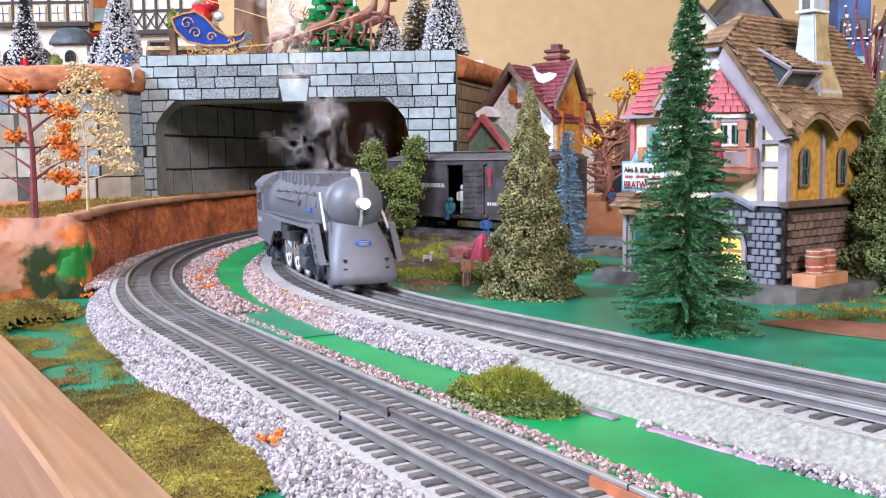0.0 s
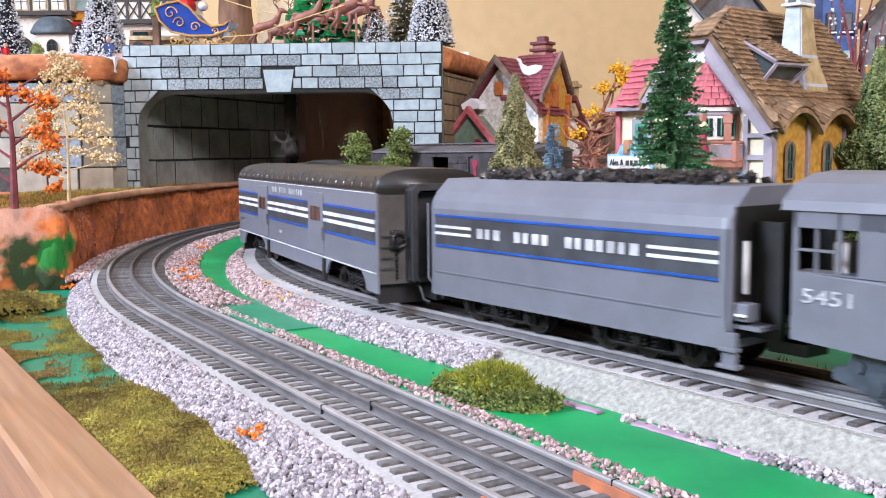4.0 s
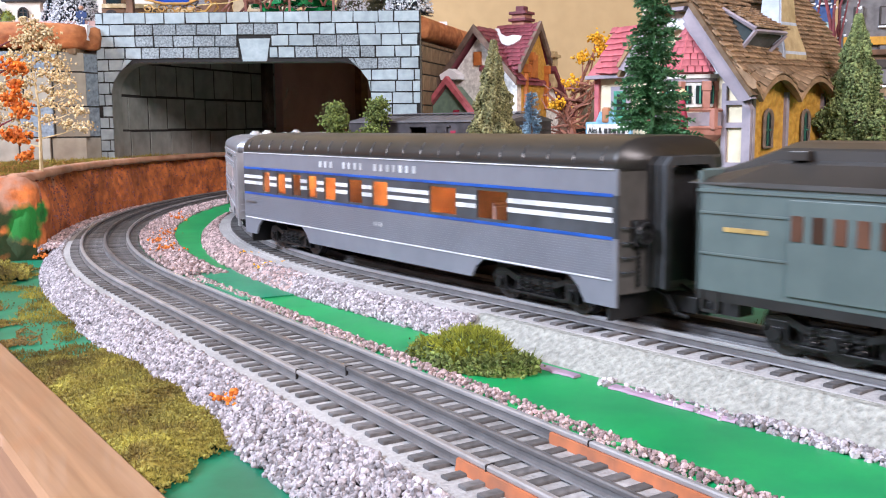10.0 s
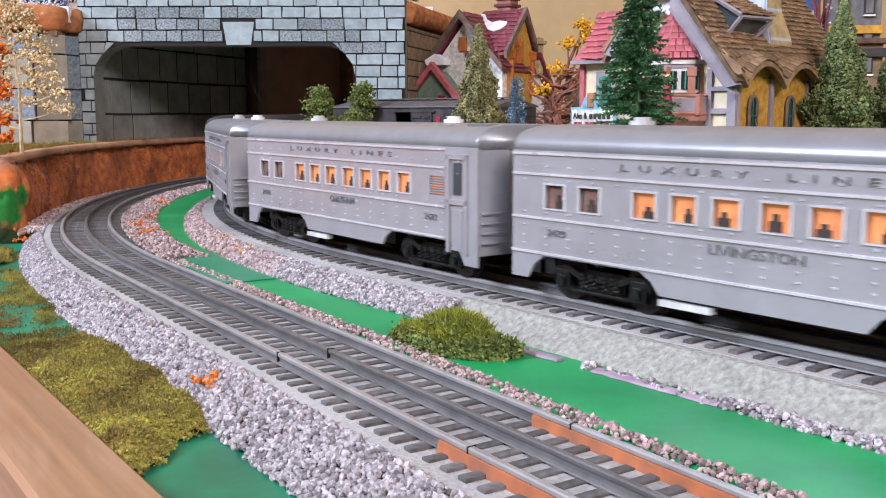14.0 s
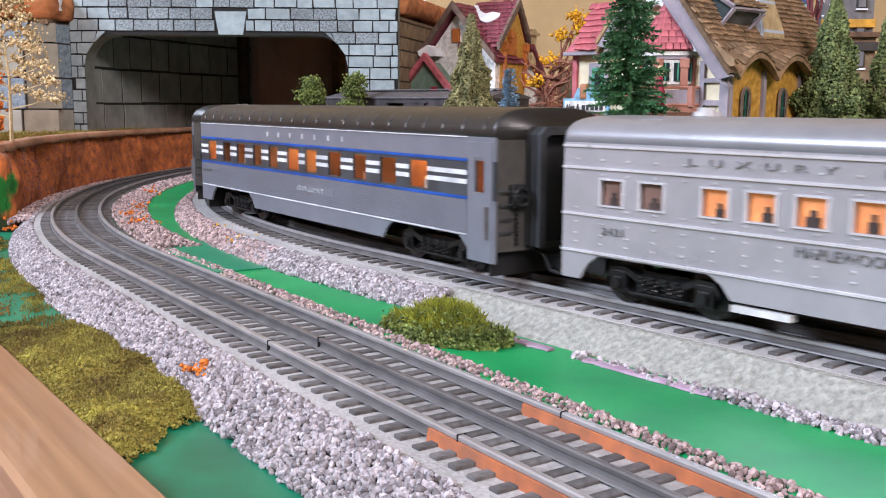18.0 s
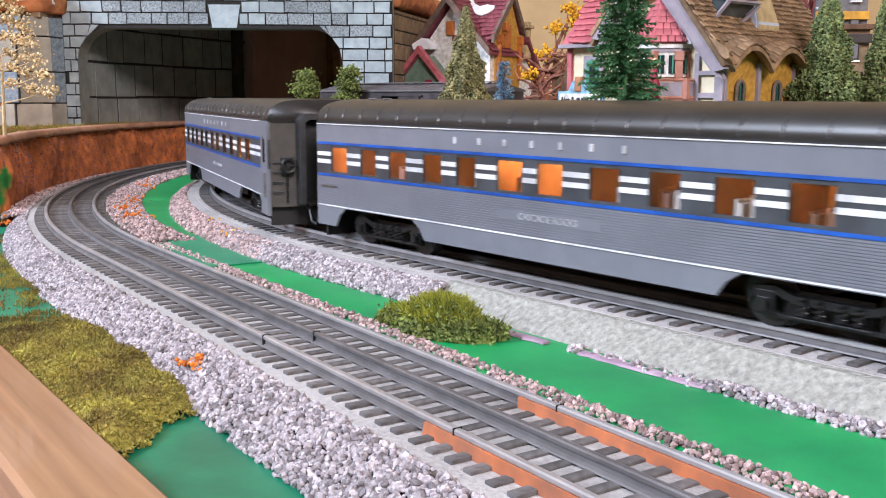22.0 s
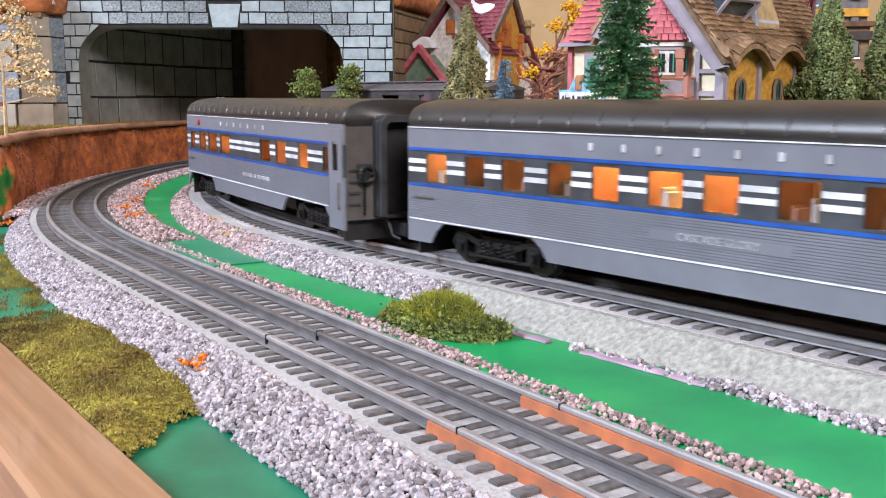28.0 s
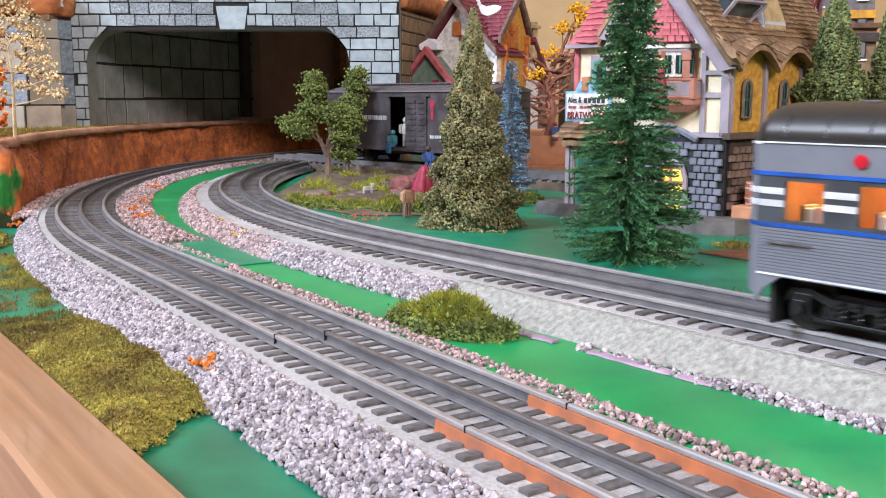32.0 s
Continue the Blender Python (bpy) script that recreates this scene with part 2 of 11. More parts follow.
S0, S1 = -1.55, 0.62
bm = bmesh.new()
_rows = []
for i in range(81):
    q = -0.75 + (S1 + 0.75) * i / 80
    a, b = on(T1, q, 0.03, 0), on(T1, q, 0.20, 0)
    den = (b - a).dot(_nrm)
    f = (EDGE_A + _nrm * 0.012 - a).dot(_nrm) / den if abs(den) > 1e-6 else 1.0
    e = a.lerp(b, f if 0.05 < f < 1.0 else 1.0)
    _rows.append([(a.x, a.y, LOWER - 0.02), (a.x, a.y, LOWER), (e.x, e.y, LOWER), (e.x, e.y, LOWER - 0.02)])
loft(bm, _rows)
# the darker teal holds some dirt and the shadow of the edge board
tagged(part("ground_lower", bm, M["teal"]), "glossy green painted board beside the ballast, darkened for the edge board's shadow", "ground", "", "structure")
strip_sheet("ground_strip", T1, S0, S1, [(-0.024, 0.0), (-0.024, STRIP - 0.0025), (-0.031, STRIP), (-0.2, STRIP), (-0.2, 0.0)], M["green"], "bright green painted strip between two tracks")
bm = bmesh.new()
far = [on(T2, S0 + (S1 - S0) * i / 80, -0.035, UPPER) for i in range(81)]
out = [Vector((1.7, 1.75 - 1.70 * i / 80, UPPER)) for i in range(81)]
vs_a, vs_b = [bm.verts.new(p) for p in far], [bm.verts.new(p) for p in out]
for i in range(80):
    bm.faces.new((vs_a[i], vs_a[i + 1], vs_b[i + 1], vs_b[i]))
tagged(part("ground", bm, M["teal"]), "green painted board under the village", "ground", "", "structure")

slab("layout_base", [(-1.38, -0.62, 0.80, 2.18, -0.9, -0.021), (-0.62, 1.68, 0.42, 2.18, -0.9, -0.021)], M["brownwall"], "plain brown base of the model layout", "table")

# ---- tracks ----


def track(tk, zt, s0, s1, label, half=0.028, pitch=0.0100):
    th = thing("railroad_track", Matrix(), label, "track", "model railroad tracks")
    zb = zt - 0.0038
    part("roadbed", swept(tk, s0, s1, [(0.030, zb - 0.006), (0.0275, zb - 0.0012), (0.0225, zb - 0.0009), (-0.0225, zb - 0.0009), (-0.026, zb - 0.006)], 110), M["roadbed"], th)
    for o in (-0.00795, 0.00795):
        part("dirty_bed", swept(tk, s0, s1, [(o + 0.0068, zb - 0.0012), (o + 0.0068, zb - 0.0006), (o - 0.0068, zb - 0.0006), (o - 0.0068, zb - 0.0012)], 110), M["dirtybed"], th, "grimy dark grey bed between the rails")
    for o in (-0.0159, 0.0, 0.0159):
        bm = bmesh.new()
        w = 0.00105
        sweep(bm, tk, s0, s1, [(o + w * 1.5, zb), (o + w * 1.3, zb + 0.0005), (o + w * 0.4, zb + 0.0009), (o + w * 0.4, zt - 0.0014), (o - w * 0.4, zt - 0.0014), (o - w * 0.4, zb + 0.0009), (o - w * 1.3, zb + 0.0005), (o - w * 1.5, zb)], 110)
        # web in the shade-dark steel, head in the lighter one
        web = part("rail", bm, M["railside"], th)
        bm = bmesh.new()
        sweep(bm, tk, s0, s1, [(o + w * 0.9, zt - 0.0014), (o + w, zt - 0.0011), (o + w, zt - 0.0004), (o + w * 0.6, zt), (o - w * 0.6, zt), (o - w, zt - 0.0004), (o - w, zt - 0.0011), (o - w * 0.9, zt - 0.0014)], 110)
        part("rail_head", bm, M["centrerail" if o == 0 else "rail"], web)
    tie = bpy.data.meshes.new("tie")
    bm = boxes((-0.0017, 0.0017, -half, half, -0.003, 0.0), bev=0.0004)
    bm.to_mesh(tie)
    bm.free()
    tie.materials.append(M["tie"])
    n = int((s1 - s0) / pitch)
    for i in range(n):
        s = s0 + (i + 0.5) * pitch
        p, d = on(tk, s, 0, zb + random.uniform(-0.0002, 0.0002)), along(tk, s)
        ob = new("tie", tie)
        ob.parent = th
        ob.matrix_world = Matrix.Translation(p) @ Matrix.Rotation(math.atan2(d.y, d.x) + random.uniform(-0.015, 0.015), 4, "Z")
    return th


track(T1, Z1, -1.5, 0.56, "three-rail model track with dark ties on grey roadbed", 0.0235, 0.0078)
track(T2, Z2, -1.3, 0.56, "three-rail model track with dark ties on a pale shoulder", 0.0252, 0.0088)
bm = bmesh.new()
sweep(bm, T2, 0.075, 0.58, [(0.0225, Z2 - 0.0050), (0.031, Z2 - 0.0053), (0.046, STRIP - 0.002), (0.02, STRIP - 0.004)], 60)
tagged(part("track_shoulder", bm, M["shoulder"]), "pale grey rough plaster shoulder under the track", "embankment", "", "structure")
bm = bmesh.new()
sweep(bm, T2, -1.3, 0.076, [(0.0225, Z2 - 0.0050), (0.0345, Z2 - 0.0056), (0.042, STRIP - 0.002), (0.02, STRIP - 0.004)], 90)
tagged(part("track_shoulder", bm, M["roadbed"]), "grey shoulder under the curved track", "embankment", "", "structure")
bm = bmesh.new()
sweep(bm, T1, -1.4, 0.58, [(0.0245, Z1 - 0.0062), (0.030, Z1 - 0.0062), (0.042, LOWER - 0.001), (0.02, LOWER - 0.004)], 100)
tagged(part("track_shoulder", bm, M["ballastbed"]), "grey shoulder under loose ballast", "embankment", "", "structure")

# ---- rock wall outside the bend, with a shelf on it ----
def painted(m, spots):
    """Blend splashes of another colour into a surface: (centre, radius, colour), ragged at the rim."""
    nt = m.node_tree
    n_, l = nt.nodes, nt.links
    b = n_["Principled BSDF"]
    src = b.inputs["Base Color"].links[0].from_socket
    geo, nz = n_.new("ShaderNodeNewGeometry"), n_.new("ShaderNodeTexNoise")
    nz.inputs["Scale"].default_value, nz.inputs["Detail"].default_value = 75.0, 5.0
    l.new(geo.outputs["Position"], nz.inputs["Vector"])
    for c, r, col in spots:
        dist, add, fade, mx = n_.new("ShaderNodeVectorMath"), n_.new("ShaderNodeMath"), n_.new("ShaderNodeMapRange"), n_.new("ShaderNodeMix")
        dist.operation, add.operation, mx.data_type = "DISTANCE", "MULTIPLY_ADD", "RGBA"
        dist.inputs[1].default_value = c
        l.new(geo.outputs["Position"], dist.inputs[0])
        l.new(nz.outputs["Fac"], add.inputs[0])
        add.inputs[1].default_value = r * 1.9
        l.new(dist.outputs["Value"], add.inputs[2])
        fade.inputs["From Min"].default_value, fade.inputs["From Max"].default_value = r * 2.15, r * 1.75
        l.new(add.outputs[0], fade.inputs[0])
        l.new(fade.outputs[0], mx.inputs["Factor"])
        l.new(src, mx.inputs["A"])
        mx.inputs["B"].default_value = (*col, 1)
        src = mx.outputs["Result"]
    l.new(src, b.inputs["Base Color"])


GREEN_SPOTS = [(on(T1, -0.250, 0.058, 0.036), 0.014, (0.012, 0.17, 0.025)), (on(T1, -0.262, 0.047, 0.046), 0.009, (0.012, 0.17, 0.025)), (on(T1, -0.250, 0.079, 0.042), 0.012, (0.025, 0.05, 0.016)), (on(T1, -0.245, 0.078, 0.024), 0.014, (0.025, 0.05, 0.016)), (on(T1, -0.245, 0.060, 0.016), 0.015, (0.03, 0.05, 0.018))]
painted(M["orangerock"], [(on(T1, -0.262, 0.086, 0.058), 0.024, (0.50, 0.27, 0.185)), (on(T1, -0.262, 0.062, 0.070), 0.015, (0.50, 0.27, 0.185)), (on(T1, -0.30, 0.048, 0.071), 0.016, (0.50, 0.26, 0.17)), (on(T1, -0.35, 0.047, 0.073), 0.013, (0.50, 0.26, 0.17)), (on(T1, -0.40, 0.046, 0.074), 0.010, (0.54, 0.29, 0.19))] + GREEN_SPOTS)
bm = bmesh.new()
rings = []
n = 120
for i in range(n + 1):
    s = -1.25 + 1.0 * i / n
    row = []
    for j in range(13):
        f = j / 12
        o = 0.046 + 0.006 * f + 0.007 * noise.noise(on(T1, s, 0, f * 0.06) * 22) + 0.003 * noise.noise(on(T1, s, 0, f * 0.06) * 70)
        if j == 12:
            o += 0.004
        row.append(on(T1, s, o, 0.012 + 0.062 * f))
    row.append(on(T1, s, 0.45, 0.074))
    row.append(on(T1, s, 0.45, -0.02))
    rings.append(row)
loft(bm, rings)
tagged(part("rock_wall", bm, M["orangerock"], smooth=True), "rough orange plaster rock wall outside the bend", "rock wall", "", "structure")

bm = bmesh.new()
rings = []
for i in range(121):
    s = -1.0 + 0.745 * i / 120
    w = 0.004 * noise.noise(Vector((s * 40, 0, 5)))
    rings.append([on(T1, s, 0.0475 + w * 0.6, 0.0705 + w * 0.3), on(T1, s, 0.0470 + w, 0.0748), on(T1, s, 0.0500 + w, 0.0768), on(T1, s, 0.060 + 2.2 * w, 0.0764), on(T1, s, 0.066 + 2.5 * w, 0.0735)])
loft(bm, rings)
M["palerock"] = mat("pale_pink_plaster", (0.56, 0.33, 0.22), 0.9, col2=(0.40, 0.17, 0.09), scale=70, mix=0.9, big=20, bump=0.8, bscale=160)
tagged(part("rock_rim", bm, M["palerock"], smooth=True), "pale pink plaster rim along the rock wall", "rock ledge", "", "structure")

def end_blob(name, c, rx, ry, rz, material, label, seed, amp=0.3):
    """A rough plaster lump that rounds off the end of the wall."""
    bm = bmesh.new()
    bmesh.ops.create_icosphere(bm, subdivisions=5, radius=1.0)
    for v in bm.verts:
        q = v.co.copy()
        q = Vector([math.copysign(abs(c_) ** 0.8, c_) for c_ in q])
        k = 0.92 + amp * noise.noise(q * 1.7 + Vector((seed, 0, 0))) + amp * 0.6 * abs(noise.noise(q * 4 + Vector((0, seed, 0)))) + amp * 0.25 * noise.noise(q * 13 + Vector((0, 0, seed)))
        v.co = Vector((q.x * rx, q.y * ry, q.z * rz)) * k
    ob = tagged(part(name, bm, material, smooth=True), label, "rock", "", "structure")
    p, d = on(T1, c[0], c[1], c[2]), along(T1, c[0])
    ob.matrix_world = Matrix.Translation(p) @ Matrix.Rotation(math.atan2(d.y, d.x), 4, "Z")


end_blob("rock_end", (-0.266, 0.125, 0.034), 0.022, 0.055, 0.036, M["palerock"], "pale pink plaster end of the rock wall", 2.0, 0.22)
end_blob("rock_end", (-0.272, 0.066, 0.036), 0.026, 0.026, 0.040, M["orangerock"], "orange plaster end of the rock wall", 5.0, 0.2)
painted(M["palerock"], GREEN_SPOTS)

# ---- tunnel portal ----
PY = 1.10
PX0, PX1, PZ = -0.411, -0.048, 0.237
OX0, OX1, OZ = -0.396, -0.104, 0.182


def front_plate(pts, y0, y1):
    bm = bmesh.new()
    loft(bm, [[(x, y, z) for x, z in pts] for y in (y0, y1)])
    bmesh.ops.recalc_face_normals(bm, faces=bm.faces[:])
    return bm


def portal():
    th = thing("tunnel_portal", pose(PX0, PY, 0.03), "pale blue-grey brick tunnel portal with a flat arch", "tunnel portal")
    w, h = PX1 - PX0, PZ - 0.03
    x0, x1, oz = OX0 - PX0, OX1 - PX0, OZ - 0.03
    bm = bmesh.new()
    r = 0.035
    pts = [(0, 0), (0, h), (w, h), (w, 0), (x1, 0)]
    pts += [(x1 - r + r * math.cos(t), oz - r + r * math.sin(t)) for t in [i * math.pi / 16 for i in range(9)]]
    pts += [(x0 + r + r * math.cos(t), oz - r + r * math.sin(t)) for t in [math.pi / 2 + i * math.pi / 16 for i in range(9)]]
    pts += [(x0, 0)]
    f = bm.faces.new([bm.verts.new((x, 0, z)) for x, z in pts])
    ex = bmesh.ops.extrude_face_region(bm, geom=[f])
    bmesh.ops.translate(bm, verts=[v for v in ex["geom"] if isinstance(v, bmesh.types.BMVert)], vec=(0, 0.03, 0))
    bmesh.ops.recalc_face_normals(bm, faces=bm.faces[:])
    for f_ in bm.faces:
        f_.material_index = 1 if abs(f_.normal.y) < 0.5 else 0
    part("wall", bm, [M["joint"], M["greywall"]], th)
    kx, kz = 0.178, oz + 0.0005
    bmk = front_plate([(kx - 0.0135, kz), (kx + 0.0135, kz), (kx + 0.0175, kz + 0.0250), (kx - 0.0175, kz + 0.0250)], -0.0008, 0.001)
    part("keystone", bmk, M["bluebrick"], th)
    course = 0.0128
    k = 0
    z = h
    while z > 0.02:
        z -= course
        x = -random.uniform(0, 0.02)
        while x < w:
            bw = random.uniform(0.017, 0.029)
            xa, xb = max(x, 0) + 0.0007, min(x + bw, w) - 0.0007
            x += bw
            zc = z + course / 2
            if oz < zc < oz + 0.0255:
                kw = 0.0155 + 0.004 * (zc - oz) / 0.0255
                if xa < kx < xb:
                    xa, xb = (kx + kw, xb) if xb - kx > kx - xa else (xa, kx - kw)
                elif xa < kx + kw and xb > kx:
                    xa = kx + kw
                elif xb > kx - kw and xa < kx:
                    xb = kx - kw
            if xb - xa < 0.004:
                continue
            def lim(zq):
                return None if zq >= oz - 0.0003 else (r - math.sqrt(max(r * r - max(zq - (oz - r), 0) ** 2, 0)))
            la, lb = lim(z + 0.0007), lim(z + course - 0.0007)
            jt = lambda: random.uniform(-0.0004, 0.0004)
            quad = [(xa + jt(), z + 0.0008 + jt()), (xb + jt(), z + 0.0008 + jt()), (xb + jt(), z + course - 0.0008 + jt()), (xa + jt(), z + course - 0.0008 + jt())]
            if la is not None:
                lb = la + 0.012 if lb is None else lb
                ka, kb = x0 + la, x0 + lb
                ra, rb = x1 - la, x1 - lb
                if xa >= ka - 0.001 and xb <= ra + 0.001 and xa >= kb - 0.001 and xb <= rb + 0.001:
                    continue
                if (xa + xb) / 2 < (x0 + x1) / 2:
                    quad = [(min(xa, ka), quad[0][1]), (min(xb, ka), quad[1][1]), (min(xb, kb), quad[2][1]), (min(xa, kb), quad[3][1])]
                else:
                    quad = [(max(xa, ra), quad[0][1]), (max(xb, ra), quad[1][1]), (max(xb, rb), quad[2][1]), (max(xa, rb), quad[3][1])]
                if max(quad[1][0] - quad[0][0], quad[2][0] - quad[3][0]) < 0.002:
                    continue
            xm = (xa + xb) / 2
            mid = (0.045 < xm < 0.150 and zc < h - 0.014) or (0.225 < xm < 0.305 and zc < h - 0.026)
            m_ = M["speckbrick"] if zc > oz - 0.004 and random.random() < (0.92 if mid else 0.04) else M["bluebrick"]
            bmq = bmesh.new()
            loft(bmq, [[(qx, yq, qz) for qx, qz in quad] for yq in (0.001, -0.0012, -0.0016)])
            bmesh.ops.recalc_face_normals(bmq, faces=bmq.faces[:])
            part("brick", bmq, m_, th)
    return th


portal()

# ---- tunnel inside: block wall on the outside of the bend, boards behind, roof ----
th = thing("tunnel_wall", Matrix(), "grey stone block tunnel lining with black joints", "tunnel lining", "", "structure")
part("backing", swept(T1, -1.02, -0.640, [(0.0899, 0.05), (0.0899, 0.24), (0.105, 0.24), (0.105, 0.05)], 40), M["joint"], th)
zz, _row = 0.066, 0
while zz < 0.235:
    hgt = 0.0405
    ztop = min(zz + hgt, 0.239)
    q = -1.02 + (0.021 if _row % 2 else 0.0)
    while q < -0.645:
        L = min(random.uniform(0.034, 0.046), -0.6405 - q)
        bm = bmesh.new()
        ja, jb = [random.uniform(-0.0008, 0.0008) for _ in range(2)]
        za, zb_ = zz + random.uniform(0.0008, 0.0020), ztop - random.uniform(0.0008, 0.0020)
        loft(bm, [[on(T1, q + (0.0012 + (L - 0.0024) * k / 3) + (ja if k == 0 else 0), o, z) for o, z in ((0.0890, za), (0.0890, zb_), (0.095, zb_), (0.095, za))] for k in range(4)])
        part("block", bm, M["greywall"], th)
        q += L
    zz += hgt
    _row += 1
part("footing", swept(T1, -1.02, -0.6405, [(0.0870, 0.05), (0.0870, 0.0655), (0.095, 0.0655), (0.095, 0.05)], 40), M["orangerock"], th)
part("end_post", swept(T1, -0.966, -0.950, [(0.0800, 0.03), (0.0800, 0.225), (0.0885, 0.225), (0.0885, 0.03)], 2), M["darkpost"], th, "dark brown timber post at the wall's end")
part("end_block", swept(T1, -0.962, -0.918, [(0.062, 0.03), (0.062, 0.080), (0.0795, 0.080), (0.0795, 0.03)], 4), M["brownwall"], th, "tan block at the foot of the post")
part("back_post", swept(T1, -1.150, -1.136, [(0.060, 0.03), (0.060, 0.23), (0.0745, 0.23), (0.0745, 0.03)], 2), M["backpost"], th, "brown timber post against the back board")
tagged(part("tunnel_back", swept(T1, -1.55, -0.98, [(0.075, 0.0), (0.075, 0.24), (0.09, 0.24), (0.09, 0.0)], 40), M["brownwall"]), "plain brown board behind the tracks in the tunnel", "tunnel lining", "", "structure")
slab("tunnel_roof", (-0.75, -0.052, PY + 0.031, 1.30, 0.222, 0.232), M["brownwall"], "brown board over the tunnel", "tunnel roof")
slab("village_shelf", (-1.4, PX0 - 0.0, 1.075, 2.19, 0.205, 0.222), M["snow"], "white snow sheet on the upper shelf", "shelf")
slab("village_shelf", [(PX0, -0.05, PY + 0.031, 2.19, 0.2325, 0.2365), (-0.05, -0.02, 1.22, 2.19, 0.2325, 0.2365), (-0.02, 0.02, 1.40, 2.19, 0.2325, 0.2365)], M["snow"], "white snow sheet on the upper shelf", "shelf")

# ---- train ----
RUN = [-0.028, 0.108, 0.237, 0.3717, 0.5, 0.626, 0.7601, 0.8825, 1.015, 1.1469, 1.274, 1.4179, 1.5384, 1.6618, 1.7794, 1.904, 2.031, 2.1622, 2.2871, 2.423, 2.551,
       2.6764, 2.8146, 2.9362, 3.062, 3.1954, 3.322, 3.453, 3.5824, 3.7095, 3.8348, 3.9432, 4.0632]


def run(t):
    """How far the train has gone at t seconds: a smooth curve through one place a second."""
    i = min(max(int(t), 0), 31)
    f = t - i
    g = lambda k: RUN[k] if 0 <= k <= 32 else (2 * RUN[0] - RUN[1] if k < 0 else 2 * RUN[32] - RUN[31])
    p0, p1, p2, p3 = g(i - 1), g(i), g(i + 1), g(i + 2)
    return 0.5 * (2 * p1 + (p2 - p0) * f + (2 * p0 - 5 * p1 + 4 * p2 - p3) * f * f + (3 * p1 - p0 - 3 * p2 + p3) * f ** 3)


def car_pose(s_mid, wheelbase):
    a, b = on(T2, s_mid - wheelbase / 2, 0, Z2), on(T2, s_mid + wheelbase / 2, 0, Z2)
    c, d = (a + b) / 2, b - a
    return Matrix.Translation(c) @ Matrix.Rotation(math.atan2(d.y, d.x), 4, "Z")
ROLLING = []   # (thing, offset of its middle, wheelbase, wheels)

